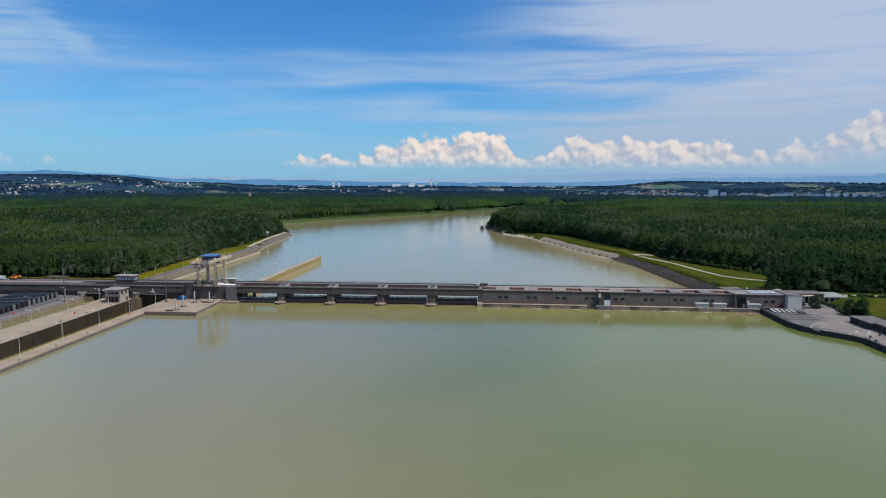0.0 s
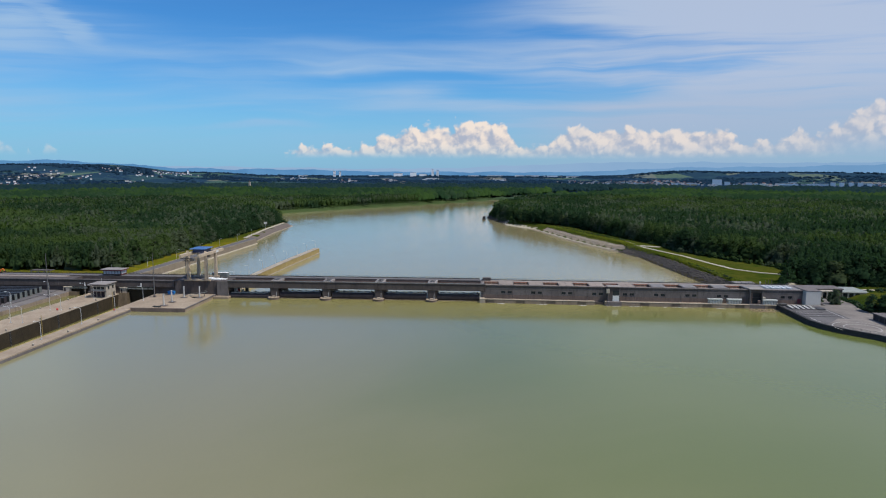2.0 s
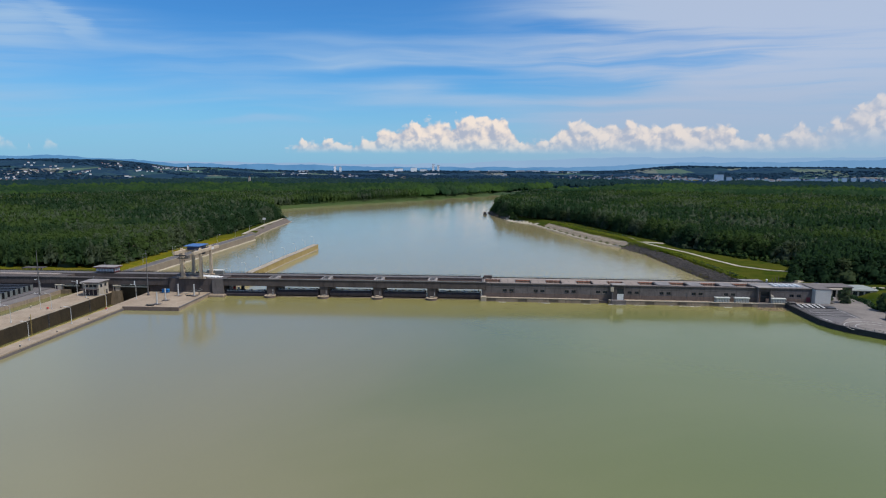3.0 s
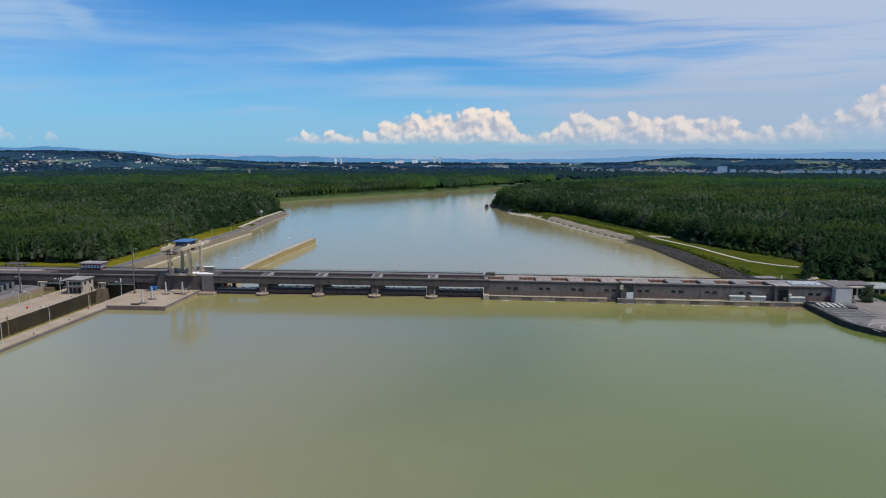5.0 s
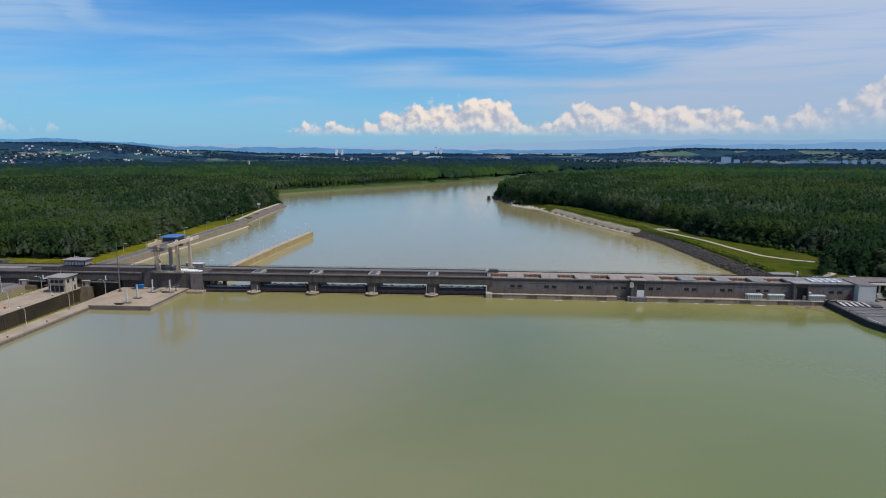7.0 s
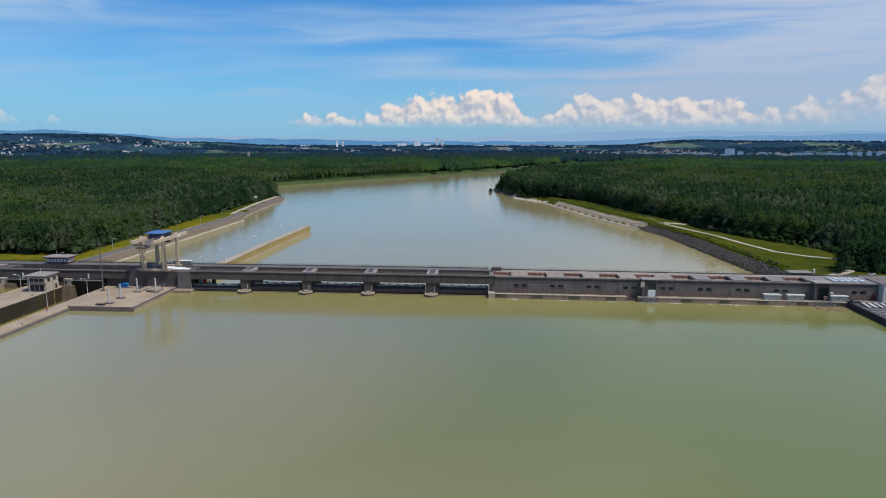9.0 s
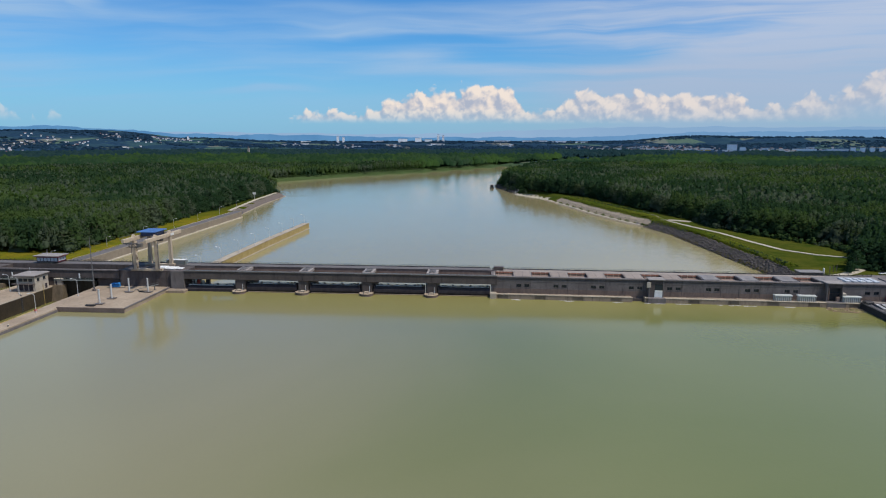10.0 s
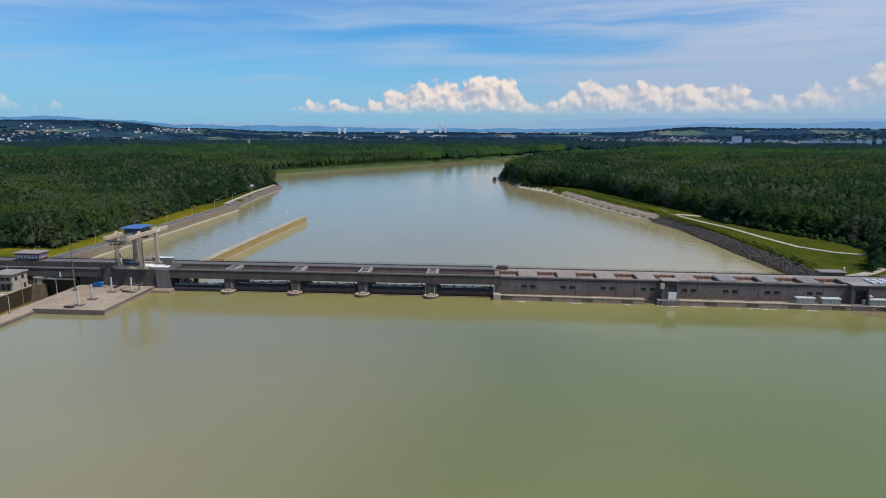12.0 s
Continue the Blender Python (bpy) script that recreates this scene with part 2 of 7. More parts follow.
def foliage(name, a, b, c):
    m = bpy.data.materials.new(name)
    m.use_nodes = True
    t = m.node_tree
    k = Nodes(t)
    bsdf = t.nodes["Principled BSDF"]
    geo = t.nodes.new("ShaderNodeNewGeometry")
    p = geo.outputs["Position"]
    species = t.nodes.new("ShaderNodeAttribute")
    species.attribute_name = "tint"
    info = t.nodes.new("ShaderNodeObjectInfo")
    tree = k.math("FRACT", k.math("MULTIPLY_ADD", info.outputs["Random"], 0.31, species.outputs["Fac"]))
    stand = k.noise(p, 0.009, 3.0, 0.6)
    grey = k.noise(p, 0.017, 3.0, 0.55, 0.4)
    # each tree has its own tone; whole stands lean to one kind
    swell = k.noise(p, 0.0032, 2.0, 0.5, 0.3)
    pick = k.math("ADD", k.math("MULTIPLY", tree, 0.34), k.math("ADD", k.step(stand, 0.36, 0.64, -0.25, 0.60), k.step(swell, 0.40, 0.60, -0.34, 0.36)))
    col = k.mix(k.step(pick, 0.05, 0.95), a, b)
    silver = k.math("ADD", k.math("FRACT", k.math("MULTIPLY", tree, 7.3)), k.step(grey, 0.38, 0.62, -0.65, 0.50))
    col = k.mix(k.step(silver, 0.62, 1.05, 0.0, 0.75), col, c)
    leaf = k.noise(p, 0.55, 2.0, 0.6)
    col = k.mix(k.step(leaf, 0.35, 0.68, 0.0, 0.12), col, tuple(v * 1.7 for v in b))
    col = k.mix(k.math("MULTIPLY", geo.outputs["Random Per Island"], 0.12), col, tuple(v * 0.6 for v in a))
    t.nodes.remove(bsdf)
    dif, thru, both = t.nodes.new("ShaderNodeBsdfDiffuse"), t.nodes.new("ShaderNodeBsdfTranslucent"), t.nodes.new("ShaderNodeMixShader")
    k.put(dif.inputs["Color"], col)
    k.put(thru.inputs["Color"], k.mix(1.0, col, (1.3, 1.5, 0.8), "MULTIPLY"))
    both.inputs[0].default_value = 0.38
    t.links.new(dif.outputs[0], both.inputs[1])
    t.links.new(thru.outputs[0], both.inputs[2])
    t.links.new(both.outputs[0], t.nodes["Material Output"].inputs["Surface"])
    return m


def ground_surface():
    m = bpy.data.materials.new("meadow")
    m.use_nodes = True
    t = m.node_tree
    k = Nodes(t)
    bsdf = t.nodes["Principled BSDF"]
    p = t.nodes.new("ShaderNodeNewGeometry").outputs["Position"]
    sp = t.nodes.new("ShaderNodeSeparateXYZ")
    t.links.new(p, sp.inputs[0])
    blade = k.noise(p, 0.9, 5.0, 0.7)
    patch = k.noise(p, 0.045, 4.0, 0.6)
    lawn = k.mix(k.step(patch, 0.35, 0.65), (0.030, 0.049, 0.007), (0.066, 0.068, 0.011))
    dry = k.mix(k.step(patch, 0.35, 0.65), (0.092, 0.104, 0.008), (0.165, 0.132, 0.012))
    lawn = k.mix(k.math("MAXIMUM", k.step(sp.outputs[0], -120.0, 60.0), k.step(sp.outputs[1], 240.0, 420.0)), dry, lawn)
    tuft = k.noise(p, 0.22, 4.0, 0.65)
    lawn = k.mix(k.step(tuft, 0.42, 0.70, 0.0, 0.55), lawn, (0.086, 0.082, 0.016))
    lawn = k.mix(k.step(blade, 0.4, 0.75, 0.0, 0.5), lawn, (0.030, 0.050, 0.005))
    # distant grass cools in colour, a first touch of painted haze
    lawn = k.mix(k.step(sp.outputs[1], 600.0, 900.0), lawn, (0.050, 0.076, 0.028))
    # far fields, hedges and woods as a patchwork, blued to stand in for haze
    cell = k.voronoi(k.xyz(k.math("MULTIPLY", sp.outputs[0], 1.0), k.math("MULTIPLY", sp.outputs[1], 0.55), 0.0), 0.0055)
    tone = t.nodes.new("ShaderNodeSeparateColor")
    t.links.new(cell.outputs["Color"], tone.inputs[0])
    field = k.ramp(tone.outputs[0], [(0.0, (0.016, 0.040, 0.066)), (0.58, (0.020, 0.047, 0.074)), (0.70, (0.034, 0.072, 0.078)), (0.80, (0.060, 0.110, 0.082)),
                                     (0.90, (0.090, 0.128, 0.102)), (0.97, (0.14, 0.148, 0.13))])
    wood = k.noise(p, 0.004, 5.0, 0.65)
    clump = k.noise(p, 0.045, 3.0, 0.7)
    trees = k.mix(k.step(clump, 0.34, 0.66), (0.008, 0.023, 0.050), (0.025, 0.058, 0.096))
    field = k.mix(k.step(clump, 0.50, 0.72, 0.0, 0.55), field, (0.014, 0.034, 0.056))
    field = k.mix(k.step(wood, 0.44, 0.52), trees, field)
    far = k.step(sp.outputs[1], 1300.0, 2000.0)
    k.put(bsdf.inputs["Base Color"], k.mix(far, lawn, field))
    bsdf.inputs["Roughness"].default_value = 0.95
    bsdf.inputs["Specular IOR Level"].default_value = 0.0
    bn = t.nodes.new("ShaderNodeBump")
    bn.inputs["Strength"].default_value, bn.inputs["Distance"].default_value = 0.5, 0.15
    t.links.new(blade, bn.inputs["Height"])
    t.links.new(bn.outputs[0], bsdf.inputs["Normal"])
    return m


def glass_surface(name, tint=(0.02, 0.025, 0.03), rough=0.08):
    m = bpy.data.materials.new(name)
    m.use_nodes = True
    b = m.node_tree.nodes["Principled BSDF"]
    b.inputs["Base Color"].default_value = (*tint, 1)
    b.inputs["Roughness"].default_value = rough
    b.inputs["IOR"].default_value = 1.5
    return m


CONCRETE = surface("weathered concrete", (0.120, 0.104, 0.101), (0.160, 0.141, 0.136), 0.18, 0.9, 0.25, streak=0.4, grain=9)
CONCRETE_DARK = surface("stained girder concrete", (0.068, 0.055, 0.052), (0.098, 0.080, 0.074), 0.15, 0.9, 0.25, streak=0.5, grain=9)
CONCRETE_LIGHT = surface("pale quay concrete", (0.31, 0.26, 0.20), (0.39, 0.33, 0.255), 0.12, 0.92, 0.2, streak=0.25, grain=10)
CONCRETE_WET = surface("wet dark lock wall", (0.030, 0.022, 0.013), (0.052, 0.037, 0.021), 0.2, 0.7, 0.3, streak=0.6, grain=8)
CONCRETE_OCHRE = surface("algae-yellow wall", (0.30, 0.215, 0.07), (0.38, 0.29, 0.12), 0.2, 0.9, 0.2, streak=0.35, dark=(0.12, 0.09, 0.03))
ROOF = surface("gravel felt roof", (0.235, 0.20, 0.178), (0.29, 0.25, 0.222), 0.12, 0.95, 0.3, grain=14)
ROOF_TAN = surface("tan roof slab", (0.245, 0.20, 0.172), (0.29, 0.24, 0.208), 0.15, 0.95, 0.2, piece=0.12)
ROOF_GREY = surface("grey roof sheet", (0.180, 0.168, 0.165), (0.225, 0.208, 0.204), 0.3, 0.8, 0.1, piece=0.15)
QUAY_WALL = surface("grey-tan quay wall", (0.215, 0.175, 0.130), (0.27, 0.22, 0.165), 0.08, 0.9, 0.2, streak=0.25, grain=8)
LEDGE_PALE = surface("pale ledge concrete", (0.50, 0.44, 0.35), (0.42, 0.37, 0.30), 0.2, 0.9, 0.1)
CONCRETE_TAN = surface("tan dock concrete", (0.27, 0.205, 0.145), (0.36, 0.285, 0.21), 0.10, 0.92, 0.2, streak=0.2, grain=10)
ROOF_PANEL = surface("roof hatch sheet", (0.30, 0.265, 0.245), (0.25, 0.225, 0.21), 0.3, 0.8, 0.1, piece=0.2)
PIT_RED = surface("rust-red brick lining", (0.19, 0.130, 0.105), (0.24, 0.172, 0.140), 0.5, 0.9, 0.2, streak=0.3)
RED_STEEL = surface("orange-red paint", (0.38, 0.145, 0.085), (0.31, 0.125, 0.08), 0.6, 0.6, 0.1)
PALE_SHEET = surface("pale green-white sheet", (0.47, 0.485, 0.46), (0.38, 0.40, 0.38), 0.5, 0.6, 0.1, streak=0.2)
SHEET_DULL = surface("dull green-white sheet", (0.27, 0.29, 0.275), (0.22, 0.24, 0.225), 0.4, 0.75, 0.1, streak=0.2)
YARD_PAVING = surface("worn pale yard paving", (0.150, 0.131, 0.120), (0.245, 0.215, 0.192), 0.045, 0.95, 0.2, grain=26, streak=0.1)
GATE_STEEL = surface("dark blue-grey gate steel", (0.042, 0.036, 0.041), (0.064, 0.055, 0.060), 0.5, 0.9, 0.15, streak=0.4, metal=0.0, spec=0.08)
GATE_PALE = surface("galvanised steel", (0.27, 0.29, 0.28), (0.20, 0.22, 0.21), 0.8, 0.5, 0.1, metal=0.5)
RAIL_STEEL = surface("grey handrail steel", (0.12, 0.12, 0.12), (0.18, 0.17, 0.17), 1.0, 0.55, 0.05, metal=0.4)
CREAM = surface("cream painted steel", (0.50, 0.40, 0.29), (0.44, 0.35, 0.26), 0.35, 0.65, 0.08, streak=0.25)
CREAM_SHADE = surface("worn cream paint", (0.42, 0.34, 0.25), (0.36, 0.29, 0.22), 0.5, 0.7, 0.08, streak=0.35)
BLUE_ROOF = surface("blue sheet roof", (0.055, 0.125, 0.31), (0.07, 0.16, 0.37), 0.3, 0.5, 0.1, streak=0.15)
BLUE_DARK = surface("dark blue sheet", (0.02, 0.04, 0.11), (0.03, 0.05, 0.13), 0.5, 0.5, 0.1)
BLUE_TARP = surface("bright blue tarpaulin", (0.02, 0.16, 0.42), (0.03, 0.20, 0.50), 0.7, 0.6, 0.2)
WHITE = surface("white sheet", (0.72, 0.72, 0.70), (0.62, 0.62, 0.61), 0.4, 0.6, 0.08, streak=0.12)
RENDER_WHITE = surface("dull white render", (0.52, 0.505, 0.48), (0.46, 0.45, 0.43), 0.3, 0.85, 0.1, streak=0.2)
WHITE_PAINT = surface("white line paint", (0.42, 0.40, 0.38), (0.32, 0.30, 0.29), 0.7, 0.8, 0.0)
PLASTER = surface("warm pale plaster", (0.46, 0.40, 0.33), (0.38, 0.33, 0.27), 0.5, 0.9, 0.1, streak=0.25)
PLASTER_RED = surface("dark red fascia", (0.19, 0.032, 0.045), (0.15, 0.028, 0.038), 0.5, 0.6, 0.05)
DARK_STEEL = surface("blackened stop-log steel", (0.030, 0.032, 0.038), (0.045, 0.045, 0.05), 0.6, 0.5, 0.1, metal=0.3, streak=0.4)
ASPHALT = surface("worn asphalt", (0.132, 0.118, 0.112), (0.175, 0.156, 0.148), 0.08, 0.95, 0.2, grain=20)
ASPHALT_DARK = surface("dark asphalt deck", (0.10, 0.093, 0.095), (0.135, 0.125, 0.125), 0.1, 0.9, 0.2, grain=16)
GRAVEL = surface("pale gravel path", (0.46, 0.40, 0.31), (0.36, 0.32, 0.25), 0.3, 0.95, 0.3, grain=12)
ROCK = surface("dark riprap stone", (0.085, 0.070, 0.066), (0.175, 0.145, 0.130), 0.5, 0.9, 0.3, island=0.6)
BANK_EARTH = surface("stony dark bank earth", (0.050, 0.044, 0.030), (0.115, 0.092, 0.066), 0.12, 0.95, 0.5, grain=3)
BANK_GRAVEL = surface("pale bank gravel", (0.24, 0.19, 0.14), (0.32, 0.26, 0.195), 0.12, 0.95, 0.5, grain=3)
ROCK_PALE = surface("pale revetment stone", (0.34, 0.275, 0.205), (0.40, 0.33, 0.25), 0.4, 0.9, 0.3, island=0.5)
SLOPE_STONE = surface("dark paved slope", (0.110, 0.088, 0.074), (0.150, 0.122, 0.102), 0.3, 0.9, 0.4, streak=0.3, grain=5)
CONCRETE_RUST = surface("rust-stained concrete", (0.134, 0.099, 0.084), (0.168, 0.124, 0.104), 0.2, 0.9, 0.25, streak=0.45, grain=8)
CONCRETE_STAIN = surface("waterline concrete", (0.24, 0.185, 0.135), (0.30, 0.235, 0.175), 0.25, 0.9, 0.25, streak=0.6, grain=8, dark=(0.07, 0.05, 0.035))
BARK = surface("grey-brown bark", (0.11, 0.09, 0.07), (0.16, 0.13, 0.10), 1.2, 0.95, 0.3)
LAMP_GREY = surface("pale grey lamp post", (0.55, 0.55, 0.54), (0.47, 0.47, 0.46), 0.8, 0.5, 0.0, metal=0.2)
RED_PAINT = surface("signal red paint", (0.60, 0.07, 0.05), (0.5, 0.06, 0.05), 0.8, 0.5, 0.0)
ORANGE = surface("orange paint", (0.75, 0.20, 0.03), (0.65, 0.17, 0.03), 0.8, 0.5, 0.0)
DRIFTWOOD = surface("grey-brown driftwood", (0.30, 0.205, 0.125), (0.42, 0.31, 0.20), 0.8, 0.95, 0.2, island=0.5)
BLACK = surface("black tarred edge", (0.022, 0.022, 0.024), (0.035, 0.034, 0.034), 0.4, 0.8, 0.2)
TILE_RED = surface("red clay tile roof", (0.16, 0.075, 0.07), (0.12, 0.07, 0.065), 0.3, 0.9, 0.1, piece=0.5)
HOUSE_WHITE = surface("far white plaster", (0.90, 0.91, 0.94), (0.84, 0.86, 0.90), 0.05, 0.9, 0.0, piece=0.15)
GLASS = glass_surface("window glass")
WHITE_PANE = surface("white glazing and painted sky reflection", (0.50, 0.53, 0.57), (0.42, 0.45, 0.50), 0.5, 0.5, 0.05, piece=0.2)
CONCRETE_BAY = surface("damp plinth concrete", (0.155, 0.118, 0.086), (0.20, 0.155, 0.115), 0.25, 0.9, 0.25, streak=0.6, grain=8, dark=(0.06, 0.045, 0.03))
CONCRETE_BROWN = surface("brown lock head concrete", (0.105, 0.078, 0.050), (0.150, 0.112, 0.074), 0.25, 0.9, 0.25, streak=0.45, grain=8)
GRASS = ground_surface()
WATER_UP = water_surface("silty reservoir water", (0.222, 0.201, 0.104), (0.116, 0.138, 0.034), 0.075, (0.230, 0.207, 0.072), (0.0, 210.0), (0.10, 0.17), 1.56)
WATER_DOWN = water_surface("silty river water", (0.262, 0.230, 0.122), (0.275, 0.235, 0.118), 0.20, None, (-20.0, 290.0), (0.03, 0.09))
WATER_LOCK = water_surface("still lock water", (0.15, 0.14, 0.045), (0.18, 0.16, 0.06), 0.04)
LEAF = foliage("broadleaf canopy", (0.0195, 0.042, 0.022), (0.052, 0.083, 0.026), (0.081, 0.099, 0.070))
LEAF_DARK = foliage("far canopy", (0.019, 0.046, 0.023), (0.042, 0.084, 0.023), (0.036, 0.066, 0.036))
REED = foliage("dry bank reeds", (0.095, 0.075, 0.022), (0.145, 0.110, 0.030), (0.13, 0.11, 0.05))
HERB = foliage("lush bank herbs", (0.105, 0.142, 0.018), (0.175, 0.188, 0.025), (0.130, 0.150, 0.040))
# blue mixed into these two leaf colours stands in for distance haze
LEAF_HAZE = foliage("haze-tinted distant canopy", (0.015, 0.039, 0.046), (0.023, 0.050, 0.046), (0.026, 0.052, 0.054))
LEAF_FAR = foliage("haze-tinted far woods", (0.014, 0.037, 0.074), (0.020, 0.048, 0.084), (0.022, 0.050, 0.082))
LEAF_GREY = foliage("silver willow canopy", (0.052, 0.074, 0.036), (0.070, 0.091, 0.049), (0.050, 0.072, 0.036))


# ---- building blocks ----
def box(bm, x0, x1, y0, y1, z0, z1):
    v = [bm.verts.new(p) for p in ((x0, y0, z0), (x1, y0, z0), (x1, y1, z0), (x0, y1, z0), (x0, y0, z1), (x1, y0, z1), (x1, y1, z1), (x0, y1, z1))]
    for f in ((3, 2, 1, 0), (4, 5, 6, 7), (0, 1, 5, 4), (1, 2, 6, 5), (2, 3, 7, 6), (3, 0, 4, 7)):
        bm.faces.new([v[i] for i in f])


def prism(bm, ring, z0, z1):
    """An upright prism on a counter-clockwise ring of (x, y)."""
    lo = [bm.verts.new((x, y, z0)) for x, y in ring]
    hi = [bm.verts.new((x, y, z1)) for x, y in ring]
    bm.faces.new(hi)
    bm.faces.new(lo[::-1])
    for i in range(len(ring)):
        j = (i + 1) % len(ring)
        bm.faces.new((lo[i], lo[j], hi[j], hi[i]))


def bar(bm, a, b, r0, r1=None, sides=6):
    """A round bar from a to b."""
    r1 = r0 if r1 is None else r1
    a, b = Vector(a), Vector(b)
    q = (b - a).to_track_quat("Z", "Y")
    rings = []
    for c, r in ((a, r0), (b, r1)):
        rings.append([bm.verts.new(c + q @ Vector((r * math.cos(2 * math.pi * i / sides), r * math.sin(2 * math.pi * i / sides), 0))) for i in range(sides)])
    for i in range(sides):
        j = (i + 1) % sides
        bm.faces.new((rings[0][i], rings[0][j], rings[1][j], rings[1][i]))
    bm.faces.new(rings[0][::-1])
    bm.faces.new(rings[1])


def beam(bm, a, b, w, h):
    """A square bar from a to b, w wide and h deep."""
    a, b = Vector(a), Vector(b)
    d = (b - a).normalized()
    side = d.cross(Vector((0, 0, 1)))
    side = side.normalized() if side.length > 1e-4 else Vector((1, 0, 0))
    up = side.cross(d)
    r = []
    for c in (a, b):
        r.append([bm.verts.new(c + side * (sx * w / 2) + up * (sz * h / 2)) for sx, sz in ((-1, -1), (1, -1), (1, 1), (-1, 1))])
    for i in range(4):
        j = (i + 1) % 4
        bm.faces.new((r[0][i], r[0][j], r[1][j], r[1][i]))
    bm.faces.new(r[0][::-1])
    bm.faces.new(r[1])


def finish(name, bm, material, bevel=0.0):
    if bevel:
        bmesh.ops.bevel(bm, geom=list(bm.edges), offset=bevel, segments=1, affect="EDGES", clamp_overlap=True)
    bmesh.ops.recalc_face_normals(bm, faces=bm.faces)
    me = bpy.data.meshes.new(name)
    bm.to_mesh(me)
    bm.free()
    me.materials.append(material)
    return me


def part(name, bm, material, parent, label="", bevel=0.0):
    ob = new(name, finish(name, bm, material, bevel))
    ob.parent = parent
    if parent is not None:
        ob.matrix_parent_inverse = Matrix.Translation(parent.matrix_basis.translation).inverted() if parent.type == "EMPTY" else Matrix()
    if label:
        ob["label"] = label
    return ob


def thing(name, at, label, category, group="", kind=""):
    e = new(name)
    e.empty_display_size = 0.5
    e.matrix_basis = Matrix.Translation(at)
    return tagged(e, label, category, group, kind)


def B(*boxes):
    bm = bmesh.new()
    for b in boxes:
        box(bm, *b)
    return bm


def structure(name, bm, material, label, category, bevel=0.0):
    return tagged(new(name, finish(name, bm, material, bevel)), label, category, kind="structure")


def np_mesh(name, verts, faces, material, tint=None, normals=None):
    """A mesh from arrays: verts n x 3, faces m x 3 or m x 4; tint is one species tone for each tree."""
    verts, faces = np.asarray(verts, np.float32), np.asarray(faces, np.int32)
    me = bpy.data.meshes.new(name)
    me.vertices.add(len(verts))
    me.vertices.foreach_set("co", verts.ravel())
    n = faces.shape[1]
    me.loops.add(faces.size)
    me.loops.foreach_set("vertex_index", faces.ravel())
    me.polygons.add(len(faces))
    me.polygons.foreach_set("loop_start", np.arange(0, faces.size, n, dtype=np.int32))
    me.polygons.foreach_set("loop_total", np.full(len(faces), n, np.int32))
    me.update(calc_edges=True)
    me.materials.append(material)
    if tint is not None:
        me.attributes.new("tint", "FLOAT", "POINT").data.foreach_set("value", np.asarray(tint, np.float32))
    if normals is not None:
        me.normals_split_custom_set_from_vertices(np.asarray(normals, np.float32))
    return me


# ---- ground and water ----
RIVER = [(-226, -900), (208, -900), (208, -86), (206, -72), (198, -62), (190, -44), (188, 0), (190, 30), (195, 80), (196, 101), (192, 135), (186, 202), (181.5, 256), (170, 300), (153, 342),
         (135.5, 397), (116, 480), (108, 512), (96, 566), (70, 608), (40, 745), (40, 770), (57, 1016), (230, 1420), (560, 1880), (1000, 2180), (950, 2390), (420, 2010), (63, 1440), (-123, 1153),
         (-272, 960), (-356, 827), (-305, 655), (-275, 585), (-254, 563), (-247, 458), (-233, 347), (-226, 345)]


def river_distance(x, y):
    """Metres from the water's edge, positive on land."""
    p = np.stack([x, y], -1)[..., None, :]
    a = np.array(RIVER, float)
    b = np.roll(a, -1, 0)
    d = b - a
    h = np.clip(((p - a) * d).sum(-1) / (d * d).sum(-1), 0, 1)
    dist = np.linalg.norm(p - a - h[..., None] * d, axis=-1).min(-1)
    py, px = p[..., 1], p[..., 0]
    cross = ((a[:, 1] > py) != (b[:, 1] > py)) & (px < a[:, 0] + (py - a[:, 1]) * d[:, 0] / np.where(d[:, 1] == 0, 1e-9, d[:, 1]))
    return np.where(cross.sum(-1) % 2 == 1, -dist, dist)


def ease(v, lo, hi):
    t = np.clip((np.asarray(v, float) - lo) / (hi - lo), 0, 1)
    return t * t * (3 - 2 * t)


def rolling(x, y, s, seed):
    r = np.random.RandomState(seed)
    out = 0.0
    for i in range(7):
        a, k, ph = r.uniform(0, 6.28), (1.6 ** i) / s, r.uniform(0, 6.28)
        out = out + np.sin((x * np.cos(a) + y * np.sin(a)) * k + ph) * 0.62 ** i
    return out / 2.2


